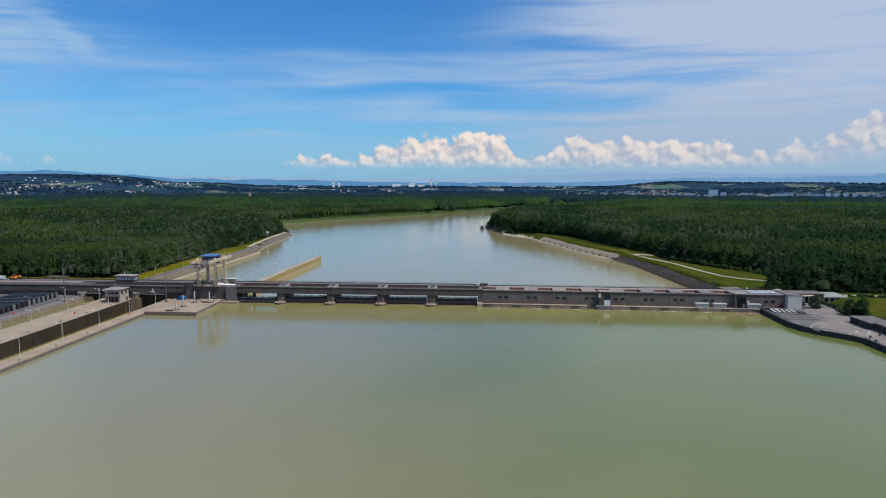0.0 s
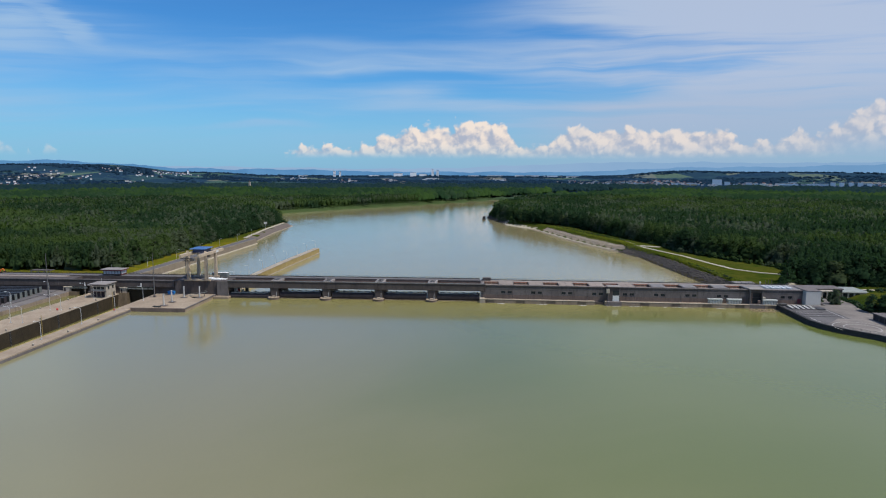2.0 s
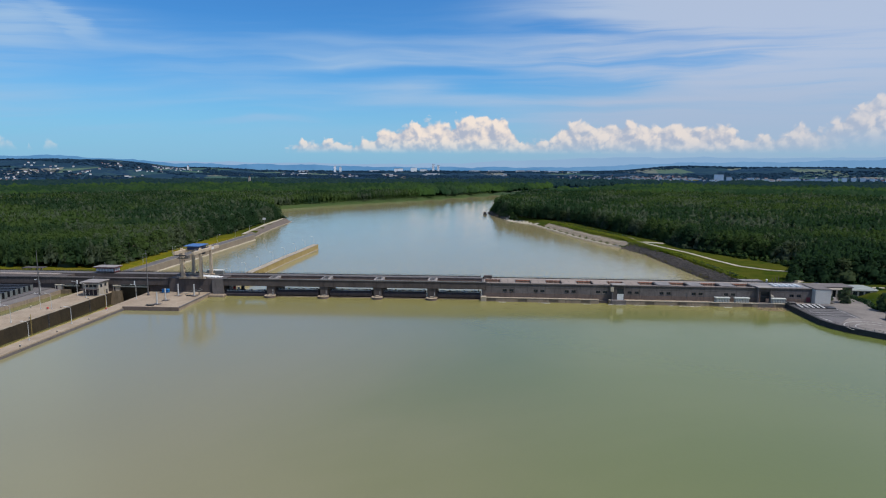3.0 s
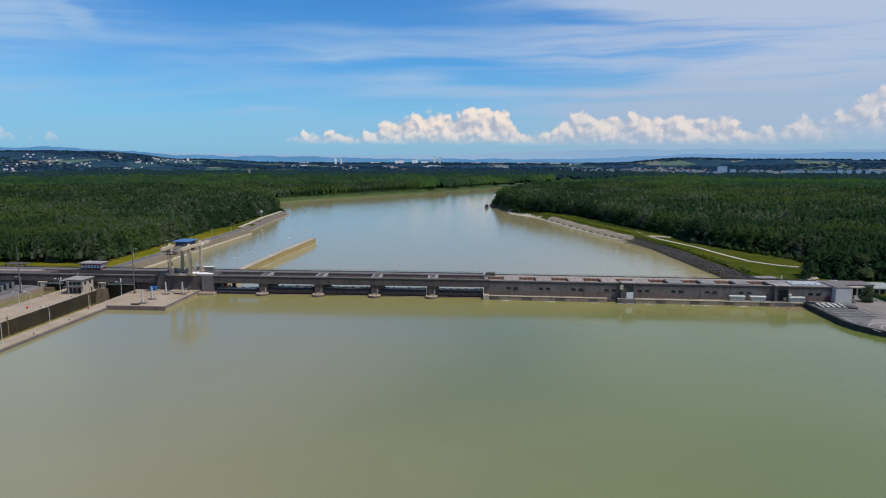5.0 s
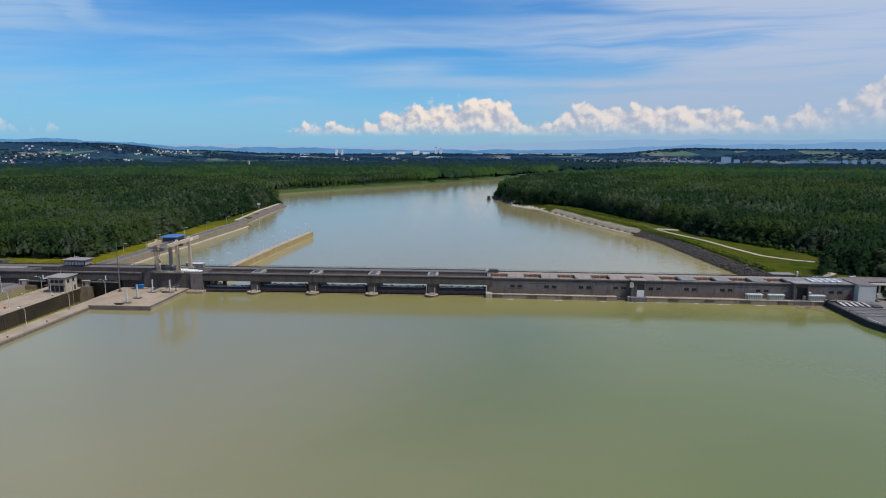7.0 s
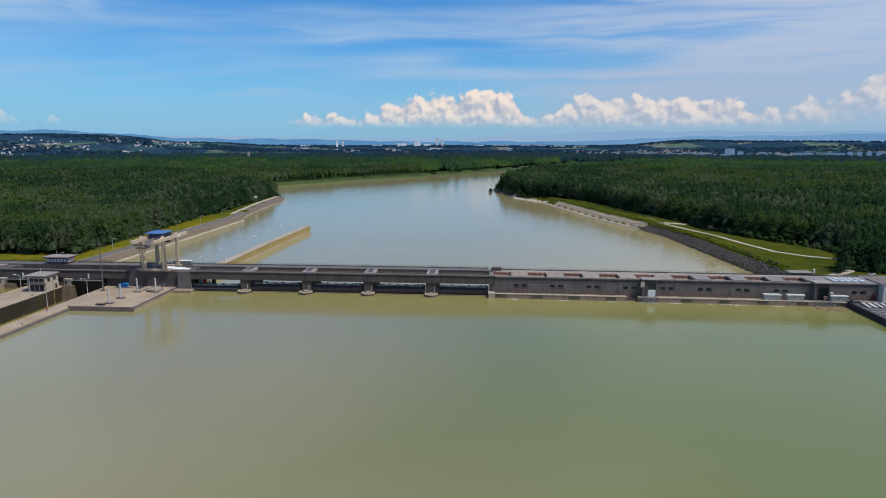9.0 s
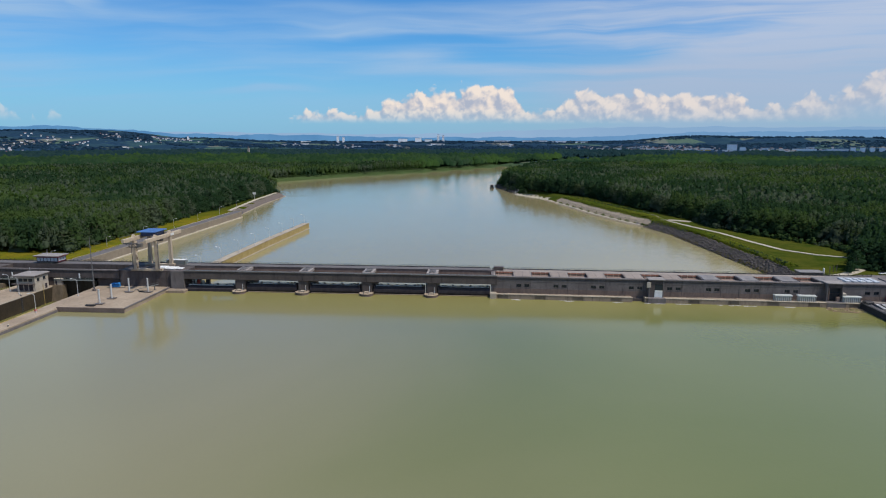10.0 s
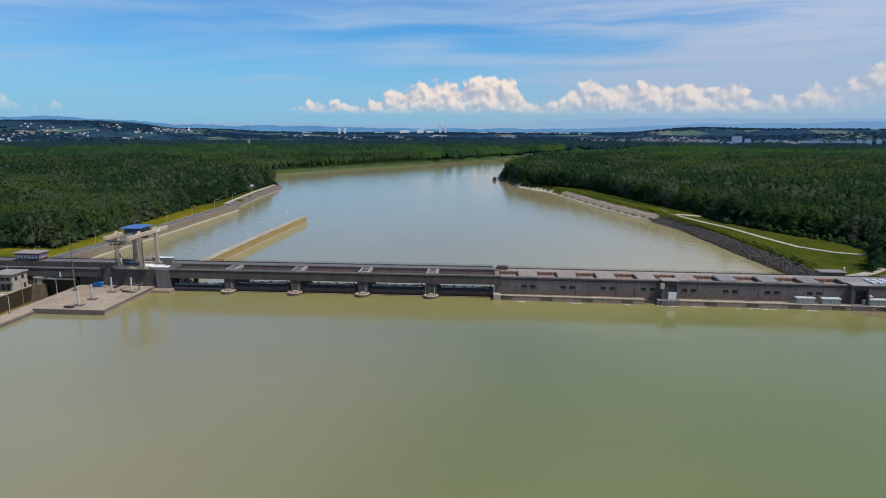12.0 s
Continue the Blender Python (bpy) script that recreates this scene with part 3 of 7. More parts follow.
def land_height(x, y):
    """The lie of the land: reservoir banks, lower river banks, the plain and the far hills."""
    sd = river_distance(x, y)
    level = 1.3 - 3.5 * ease(y, 25, 75)
    level = level + 0.25 * rolling(x, y, 60.0, 3) * ease(y, 60, 120)
    level = level - 1.5 * ease(y, 322, 350) * ease(-x, 150, 200) * ease(-y, -760, -620)
    stone = np.minimum(-9.6 + sd * 1.0, np.maximum(-8.4, -8.4 + (sd - 4.8) * 0.5))
    plainbank = -9.6 + sd * 0.85
    paved = (y > 298) & (y < 628) & (x > 50)
    bank = np.where(sd > 0, np.where(paved, stone, plainbank), -10.2 + np.maximum(sd, -8) * 0.4)
    z = np.minimum(level, bank)
    r = np.hypot(x - 25, y + 300)
    az = np.degrees(np.arctan2(x - 25, y + 300))
    plain = 40 * ease(r, 2700, 4700) * (1 + 0.10 * rolling(x, y, 260.0, 15))
    left = 78 * ease(-az, 23, 33) * ease(r, 3000, 4250) * (0.86 + 0.22 * rolling(x, y, 420.0, 5))
    shelf = 26 * ease(-az, 19, 25) * ease(r, 3500, 4300) * (0.9 + 0.15 * rolling(x, y, 300.0, 8))
    right = 40 * ease(az, 10, 17) * ease(r, 3800, 4450) * (0.78 + 0.2 * np.exp(-((az - 17.5) / 3.0) ** 2) + 0.10 * rolling(x, y, 500.0, 9))
    return z + plain + np.maximum(left, shelf) + right


def spread(fine_lo, fine_hi, step, lo, hi, grow=1.16):
    mid = list(np.arange(fine_lo, fine_hi + step / 2, step))
    for sign, end in ((-1, lo), (1, hi)):
        s, p, more = step, (fine_lo if sign < 0 else fine_hi), []
        while (p - end) * sign < 0:
            s = min(s * grow, 90.0)
            p += sign * s
            more.append(p)
        mid = more[::-1] + mid if sign < 0 else mid + more
    return np.array(mid)


gx, gy = spread(-300, 330, 5.0, -5200, 5200), spread(-100, 760, 5.0, -1500, 5300)
GX, GY = np.meshgrid(gx, gy)
gz = land_height(GX, GY)
idx = np.arange(GX.size).reshape(GX.shape)
quads = np.stack([idx[:-1, :-1], idx[:-1, 1:], idx[1:, 1:], idx[1:, :-1]], -1).reshape(-1, 4)
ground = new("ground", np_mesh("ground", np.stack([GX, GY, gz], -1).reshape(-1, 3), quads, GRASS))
tagged(ground, "green river plain with meadows, banks and far hills", "ground", kind="structure")
for poly in ground.data.polygons:
    poly.use_smooth = True


def sheet(name, x0, x1, y0, y1, z, material, label):
    return tagged(new(name, np_mesh(name, [(x0, y0, z), (x1, y0, z), (x1, y1, z), (x0, y1, z)], [(0, 1, 2, 3)], material)), label, "water", kind="structure")


sheet("water_reservoir", -160.5, 216, -900, 6, 0.0, WATER_UP, "calm olive-green reservoir water above the dam")
sheet("water_lock_near", -183.2, -162.8, -420, 40, -5.2, WATER_LOCK, "low olive water in the emptied lock chamber")
sheet("water_lock_far", -214, -202.8, -420, 3, 0.5, WATER_LOCK, "high olive water in the filled lock chamber")
sheet("water_river", -700, 1300, 8, 2600, -9.0, WATER_DOWN, "broad silty river below the dam reflecting the sky")

# far mountains behind the plain: they glow, with the haze put into their colour
ring = np.radians(np.linspace(-52, 52, 261))
deg = np.degrees(ring)
ridge = 68 + 58 * ease(-deg, 8, 38) + 50 * ease(deg, 6, 28) + (10 + 13 * ease(np.abs(deg), 8, 30)) * rolling(deg * 60, ring * 0, 130.0, 12) + 8 * rolling(deg * 60, ring * 0, 30.0, 13)
rx, ry = 25 + 4860 * np.sin(ring), -300 + 4860 * np.cos(ring)
low = np.stack([rx, ry, np.full_like(rx, -20)], -1)
high = np.stack([rx, ry, np.maximum(ridge, 54)], -1)
n = len(ring)
BLUE_FAR = bpy.data.materials.new("self-lit haze blue")
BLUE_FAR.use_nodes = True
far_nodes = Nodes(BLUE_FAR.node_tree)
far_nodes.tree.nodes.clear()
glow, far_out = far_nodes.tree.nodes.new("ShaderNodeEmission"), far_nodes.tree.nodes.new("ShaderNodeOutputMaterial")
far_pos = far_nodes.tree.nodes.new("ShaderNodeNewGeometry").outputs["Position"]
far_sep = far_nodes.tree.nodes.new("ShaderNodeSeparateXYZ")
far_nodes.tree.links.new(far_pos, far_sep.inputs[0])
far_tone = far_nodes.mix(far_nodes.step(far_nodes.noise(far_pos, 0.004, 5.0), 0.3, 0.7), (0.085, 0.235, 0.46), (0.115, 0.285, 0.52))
# paler to the right, as thicker haze mixed into the glow
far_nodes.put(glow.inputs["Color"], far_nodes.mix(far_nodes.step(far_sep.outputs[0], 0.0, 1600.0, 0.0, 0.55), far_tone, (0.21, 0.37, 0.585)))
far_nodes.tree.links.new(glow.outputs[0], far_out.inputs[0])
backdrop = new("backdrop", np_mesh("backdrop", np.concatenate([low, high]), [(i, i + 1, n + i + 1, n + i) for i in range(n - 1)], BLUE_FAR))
tagged(backdrop, "hazy blue mountain ridge on the horizon", "mountains", kind="structure")
# the ridge behind glows paler still, for more haze
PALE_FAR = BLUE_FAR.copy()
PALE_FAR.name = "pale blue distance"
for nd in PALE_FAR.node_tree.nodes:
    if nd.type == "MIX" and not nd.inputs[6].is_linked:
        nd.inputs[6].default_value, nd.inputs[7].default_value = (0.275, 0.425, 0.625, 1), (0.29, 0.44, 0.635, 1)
tops = 100 + 36 * ease(deg, -8, 18) + 20 * rolling(deg * 60, ring * 0, 150.0, 17) + 6 * rolling(deg * 60, ring * 0, 50.0, 18)
high = np.stack([25 + 4930 * np.sin(ring), -300 + 4930 * np.cos(ring), tops], -1)
low = high * (1, 1, 0) + (0, 0, -20)
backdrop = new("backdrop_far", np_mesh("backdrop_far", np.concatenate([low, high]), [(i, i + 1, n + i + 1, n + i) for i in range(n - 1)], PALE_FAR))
tagged(backdrop, "pale hazy blue mountains behind the ridge", "mountains", kind="structure")


# ---- dam: weir ----
PIER_X = (-91.5, -61.0, -30.5, 0.0)
BAYS = [(-118.6, -94.3)] + [(a + 2.8, a + 27.7) for a in (-91.5, -61.0, -30.5, 0.0)]


def ellipse(cx, cy, rx, ry, n=20):
    return [(cx + rx * math.cos(2 * math.pi * i / n), cy + ry * math.sin(2 * math.pi * i / n)) for i in range(n)]


def make_pier():
    p = thing("weir_pier", (0, 0, 0), "grey concrete weir pier with a rounded nose standing in the water", "pier", "piers of the weir")
    bm = bmesh.new()
    prism(bm, [(-2.7, 19.0), (-2.7, 2.4), (-2.0, 1.4), (2.0, 1.4), (2.7, 2.4), (2.7, 19.0)], -10.5, 8.85)
    part("shaft", bm, CONCRETE_DARK, p)
    bm = bmesh.new()
    prism(bm, ellipse(0, 0.2, 3.2, 3.0, 24), -6, 0.95)
    part("nose", bm, CONCRETE_RUST, p, "brown stained rounded pier nose at the waterline", 0.1)
    bm = bmesh.new()
    prism(bm, ellipse(0, 0.2, 3.35, 3.15, 24), 0.95, 1.25)
    part("nose_top", bm, CONCRETE_TAN, p, "tan top of the pier nose", 0.05)
    part("nose_cap", B((-0.9, 0.9, -0.6, 1.2, 1.25, 1.75)), CONCRETE_LIGHT, p, "", 0.1)
    part("top_slab", B((-2.6, 2.6, 4.05, 12.95, 8.85, 10.12)), ROOF_PANEL, p, "pale grey cover slab across the pier", 0.05)
    for y in (5.4, 8.2, 11.0):
        part("hatch", B((-1.5, 1.5, y, y + 0.5, 10.12, 10.5)), RAIL_STEEL, p, "grey steel hatch beam", 0.04)
    for x in (-1.4, 0.9):
        part("hatch_rail", B((x, x + 0.35, 5.0, 12.0, 10.12, 10.4)), RAIL_STEEL, p)
    part("gauge_post", B((1.3, 1.5, 0.9, 1.1, 1.25, 4.2)), LAMP_GREY, p, "pale gauge post on the nose")
    part("nose_skirt", B((-2.6, 2.6, 1.0, 2.4, -6, 0.9)), CONCRETE_DARK, p)
    for x in (-1.1, 1.1):
        part("bollard", B((x - 0.2, x + 0.2, -1.5, -1.1, 1.25, 1.85)), RAIL_STEEL, p, "", 0.05)
    return p


first_pier = make_pier()
first_pier.matrix_basis = pose(PIER_X[0], 0, 0)
for x in PIER_X[1:]:
    copy_thing(first_pier, pose(x, 0, 0))


def make_gate(w, z0, z1):
    g = thing("weir_gate", (0, 0, 0), "dark blue-grey steel weir gate with a railed walkway on top", "weir gate", "gates of the weir")
    bm = bmesh.new()
    zb = z1 - 3.0
    prof = [(4.1, z0), (4.1, zb - 0.25), (2.3, zb), (1.75, zb + 0.7), (1.7, z1 - 1.0), (2.6, z1), (4.6, z1), (4.6, z0)]
    a = [bm.verts.new((-w / 2, y, z)) for y, z in prof]
    b = [bm.verts.new((w / 2, y, z)) for y, z in prof]
    for i in range(len(prof)):
        j = (i + 1) % len(prof)
        bm.faces.new((a[i], a[j], b[j], b[i]))
    bm.faces.new(a[::-1])
    bm.faces.new(b)
    part("skin_plate", bm, GATE_STEEL, g)
    for i in range(9):
        x = -w / 2 + w * (i + 0.5) / 9
        part("rib", B((x - 0.07, x + 0.07, 1.62, 1.74, zb + 0.7, z1 - 1.0)), GATE_STEEL, g)
    part("top_beam", B((-w / 2 + 0.2, w / 2 - 0.2, 2.9, 3.3, z1 + 0.02, z1 + 0.3)), GATE_STEEL, g, "", 0.04)
    part("walkway", B((-w / 2 + 0.3, w / 2 - 0.3, 3.4, 5.4, z1 + 0.3, z1 + 0.5)), WHITE, g, "pale grating walkway")
    for dz in (0.9, 1.35):
        bm = bmesh.new()
        bar(bm, (-w / 2 + 0.3, 3.5, z1 + dz), (w / 2 - 0.3, 3.5, z1 + dz), 0.06)
        part("handrail", bm, GATE_PALE, g)
    for i in range(11):
        x = -w / 2 + 0.3 + (w - 0.6) * i / 10
        bm = bmesh.new()
        bar(bm, (x, 3.5, z1 + 0.3), (x, 3.5, z1 + 1.4), 0.05, sides=5)
        part("rail_post", bm, GATE_PALE, g)
    for sx in (-1, 1):
        part("end_shield", B((sx * (w / 2 - 0.35) - 0.35, sx * (w / 2 - 0.35) + 0.35, 2.0, 5.0, -2.0, z1 + 0.8)), GATE_STEEL, g, "", 0.06)
        part("hoist_block", B((sx * w * 0.36 - 0.5, sx * w * 0.36 + 0.5, 5.0, 5.6, z1 - 0.4, z1 + 0.9)), GATE_STEEL, g)
    bm = bmesh.new()
    bar(bm, (-w / 2 + 0.4, 1.9, 0.25), (w / 2 - 0.4, 1.9, 0.25), 0.16)
    part("sill_pipe", bm, CONCRETE_TAN, g, "tan floating boom along the gate foot")
    for k, dx in enumerate((-0.42, -0.22, -0.05, 0.12, 0.30, 0.44)):
        part("drive_box", B((w * dx - 0.45, w * dx + 0.45, 3.9, 4.7, z1 + 0.5, z1 + 1.0 + 0.3 * (k % 2))), DARK_STEEL, g, "dark drive box on the gate walkway", 0.05)
    return g


gate = make_gate(24.2, -2.0, 3.6)
gate.matrix_basis = pose((BAYS[1][0] + BAYS[1][1]) / 2, 0, 0)
for a, b in BAYS[2:]:
    copy_thing(gate, pose((a + b) / 2, 0, 0))
low_gate = make_gate(24.2, -2.0, 2.3)
low_gate.matrix_basis = pose((BAYS[0][0] + BAYS[0][1]) / 2, 0, 0)
tagged(low_gate, "lowered dark steel weir gate leaving a gap under the bridge")

bridge = thing("weir_bridge", (0, 0, 0), "long dark concrete bridge over the weir with a sunken trough", "bridge")
for a, b in BAYS:
    lap = 2.75 if a > -118 else 0.0
    part("front_girder", B((a - lap, b + 2.75, 1.0, 4.0, 6.1, 10.0)), CONCRETE_DARK, bridge, "", 0.08)
    part("parapet", B((a - lap, b + 2.75, 0.75, 1.45, 9.75, 10.3)), CONCRETE, bridge, "grey parapet edge", 0.06)
    # black strip standing in for the shadow under the parapet
    part("drip_groove", B((a - lap, b + 2.75, 0.93, 1.0, 9.45, 9.7)), BLACK, bridge, "black strip put in as the shadow under the parapet")
    # thin added strip draws the pale line along the parapet
    part("cable_duct", B((a - lap, b + 2.75, 0.8, 1.2, 10.3, 10.42)), GATE_PALE, bridge, "thin pale strip along the parapet")
    part("trough_floor", B((a - 0.1, b + 0.1, 4.0, 13.2, 7.1, 7.4)), CONCRETE_DARK, bridge)
    part("rear_girder", B((a - 0.1, b + 0.1, 13.2, 15.0, 7.1, 9.9)), PIT_RED, bridge, "red-brown stained rear girder")
    part("rear_kerb", B((a - lap, b + 2.75, 13.0, 13.7, 9.9, 10.25)), CONCRETE, bridge)

# the powerhouse line turns slightly away from the weir line
PH0, PITCH, UNITS = 27.6, 16.95, 10
SWING = pose(28, 0, 0) @ pose(0, 0, 0, 0, 0, -1.1) @ pose(-28, 0, 0)


def swung(ob):
    ob.matrix_basis = SWING @ ob.matrix_basis
    return ob


# road along the whole crest, behind the girders
structure("road_crest", B((-300, PH0, 13.75, 19.6, 8.9, 9.95)), ASPHALT_DARK, "narrow asphalt service road along the dam crest", "road")
structure("wall_crest_downstream", B((-300, -118.7, 18.2, 19.4, -11, 8.9)), CONCRETE, "high concrete downstream face of the lock heads", "wall")


def make_railing(x0, x1, y, z, step, label, h=1.1, material=None):
    material = material or RAIL_STEEL
    r = thing("railing", ((x0 + x1) / 2, y, z), label, "railing")
    for k in (h, h * 0.55):
        bm = bmesh.new()
        beam(bm, (x0, y, z + k), (x1, y, z + k), 0.065, 0.065)
        part("rail", bm, material, r)
    if material is BLACK:
        part("toe_board", B((x0, x1, y - 0.04, y + 0.04, z, z + 0.38)), BLACK, r, "black toe board")
    n = int((x1 - x0) / step)
    bm = bmesh.new()
    box(bm, -0.05, 0.05, -0.05, 0.05, 0, h)
    me = finish("post", bm, material)
    for i in range(n + 1):
        ob = new("post", me)
        ob.parent = r
        ob.matrix_parent_inverse = r.matrix_basis.inverted()
        ob.location = (x0 + (x1 - x0) * i / n, y, z)
    return r


make_railing(-298, 27, 19.4, 9.95, 2.0, "dark steel handrail along the downstream edge of the crest", 1.1, BLACK)

# ---- dam: powerhouse ----
swung(make_railing(28, 203, 18.0, 9.75, 2.0, "dark steel handrail along the powerhouse roof", 1.1, BLACK))
house = thing("powerhouse", (116, 9, 0), "long low grey concrete powerhouse with paired windows and sunken roof pits", "power station")
PH1 = 203.2
part("back_wall", B((PH0 + 1.2, PH1, 17.2, 18.1, -11, 9.2)), CONCRETE, house)
part("gable_wall", B((PH0, PH0 + 1.2, 2.0, 18.1, -10, 9.75)), CONCRETE, house)
part("corner_pier", B((PH0 - 0.4, PH0 + 2.6, -1.6, 1.95, -6, 2.5)), CONCRETE_LIGHT, house, "pale plinth at the weir end", 0.15)
for i in range(UNITS + 1):
    x0 = PH0 + 1.2 + i * PITCH
    x1 = min(x0 + PITCH - 0.06, PH1)
    if x1 - x0 < 1:
        continue
    wins = [(x0 + 10.5, x0 + 12.8), (x0 + 14.2, x0 + 16.5)] if x1 - x0 > 16 else []
    z0, z1 = 4.95, 6.4
    edges = [x0] + [v for w in wins for v in w] + [x1]
    bm = bmesh.new()
    for a, b in zip(edges[0::2], edges[1::2]):
        box(bm, a, b, 2.0, 2.8, z0, z1)
    box(bm, x0, x1, 2.0, 2.8, 4.2, z0)
    box(bm, x0, x1, 2.0, 2.8, z1, 9.3)
    wall = part("front_wall", bm, CONCRETE, house)
    part("cornice", B((x0, x1, 1.7, 2.9, 9.3, 9.8)), CONCRETE, house, "pale roof edge", 0.05)
    part("groove", B((x0, x1, 1.95, 2.0, 7.35, 7.45)), CONCRETE_DARK, house)
    part("lower_wall", B((x0, x1, 1.97, 2.8, -3, 4.2)), CONCRETE_RUST, house, "rust-stained lower wall")
    part("joint", B((x0 - 0.05, x0 + 0.06, 1.93, 2.0, 2.0, 9.3)), CONCRETE_DARK, house)
    for a, b in wins:
        w = part("window", B((a, b, 2.45, 2.52, z0, z1)), GLASS, house, "dark window pane")
        fr = B((a, b, 2.36, 2.44, z0, z0 + 0.12), (a, b, 2.36, 2.44, z1 - 0.12, z1), (a, a + 0.1, 2.36, 2.44, z0, z1), (b - 0.1, b, 2.36, 2.44, z0, z1),
               ((a + b) / 2 - 0.05, (a + b) / 2 + 0.05, 2.36, 2.44, z0, z1))
        f = part("window_frame", fr, DARK_STEEL, w)
        part("sill", B((a - 0.1, b + 0.1, 1.9, 2.1, z0 - 0.14, z0)), CONCRETE, w)
    # stepped plinth along the water, a little deeper towards the far end
    px = x0 + 11.6 if i == 3 else x1
    y0, y1 = -1.2 - 0.011 * (x0 - PH0), -1.2 - 0.011 * (px - PH0)
    xd = x0 + 1.9
    for a, b, mat in ((x0, xd, CONCRETE_STAIN), (xd, xd + 4.9, CONCRETE_BAY), (xd + 4.9, px, CONCRETE_STAIN)):
        if b <= a or b > px + 0.1:
            continue
        back = 0.18 if mat is CONCRETE_BAY else 0.0
        bm = bmesh.new()
        prism(bm, [(a, y0 + back + (y1 - y0) * (a - x0) / (px - x0)), (b, y0 + back + (y1 - y0) * (b - x0) / (px - x0)), (b, 2.0), (a, 2.0)], -6, 1.98)
        part("plinth", bm, mat, house, "dark stained bay of the plinth" if back else "")
    # ledge slab in paler concrete, the sunlight put into its colour
    bm = bmesh.new()
    prism(bm, [(x0, y0 - 0.12), (px, y1 - 0.12), (px, y1 + 1.5), (x0, y0 + 1.5)], 1.98, 2.2)
    part("plinth_kerb", bm, CONCRETE_LIGHT, house, "ledge slab coloured pale for its sunlit top")
    if i == 3:
        # cut-back ledge, its dark concrete standing for the tower's shadow
        part("plinth_recess", B((px, x1 + 0.06, 0.2, 2.0, -6, 1.3)), CONCRETE_DARK, house, "lower ledge beside the stair tower, dark for the tower's shadow", 0.05)
    if i % 3 == 0:
        part("pipe", B((x0 + 8.0, x0 + 8.14, 1.86, 1.97, 2.2, 6.6)), RAIL_STEEL, house)
    # two black lines put in as the shadow below the roof edge
    part("drip_edge", B((x0, x1, 1.86, 2.0, 8.5, 8.66)), BLACK, house)
    part("shadow_gap", B((x0, x1, 1.9, 2.0, 9.12, 9.3)), BLACK, house)
    # roof round a sunken pit
    pa, pb = x0 + 0.6, x0 + 9.3
    if i < 9:
        part("roof_slab", B((x0, pa, 2.9, 12.6, 9.2, 9.72), (x0, x1, 12.6, 18.2, 9.2, 9.72), (pb, x1, 2.9, 12.6, 9.2, 9.72), (pa, pb, 2.9, 3.7, 9.2, 9.72)), ROOF, house)
        part("pit_floor", B((pa, pb, 3.7, 12.6, 8.2, 8.6)), PIT_RED, house, "brown pit floor")
        # side walls in dark concrete, the pit's shade put into their colour
        part("pit_side", B((pa - 0.02, pa + 0.25, 3.72, 12.5, 8.6, 9.9)), CONCRETE_DARK, house)
        part("pit_side", B((pb - 0.25, pb + 0.02, 3.72, 12.5, 8.6, 9.9)), CONCRETE_DARK, house)
        part("pit_back", B((pa + 0.25, pb - 0.25, 12.2, 12.56, 8.6, 9.9)), PIT_RED, house, "red-brown pit wall")
        part("crane_rail", B((pa + 0.3, pb - 0.6, 11.7, 12.0, 9.45, 9.75)), RED_STEEL, house, "orange-red steel beam across the pit", 0.03)
        for dx in (1.6, 4.4, 6.9):
            part("rail_bracket", B((pa + dx, pa + dx + 0.3, 11.75, 12.2, 8.6, 9.9)), CREAM_SHADE, house)
        if i > 4:
            part("roof_hatch", B((pb + 0.5, x1 - 0.15, 3.3, 13.4, 9.72, 10.05)), ROOF_GREY, house, "grey raised roof hatch", 0.05)
            part("hatch_joint", B((pb + 4.0, pb + 4.15, 3.3, 13.4, 10.05, 10.09)), RAIL_STEEL, house)
        else:
            part("roof_hatch", B((pb + 0.5, x1 - 0.15, 3.3, 13.4, 9.72, 9.84)), ROOF_TAN, house, "flat tan roof slab", 0.03)
            part("hatch_joint", B((pb + 4.0, pb + 4.12, 3.3, 13.4, 9.84, 9.87)), CONCRETE_DARK, house)
    else:
        part("roof_slab", B((x0, x1, 2.9, 18.2, 9.2, 9.72)), ROOF_GREY, house)
for j in range(2):
    for i in range(5):
        x = 185.2 + i * 3.0
        part("rooflight", B((x, x + 2.2, 5.2 + j * 4.2, 8.4 + j * 4.2, 9.72, 10.3)), WHITE_PANE, house, "white glazed rooflight", 0.05)
part("plant_box", B((PH0 + 1.0, PH0 + 5.8, 15.0, 17.6, 9.72, 11.4)), CONCRETE_DARK, house, "dark plant box on the roof corner", 0.05)


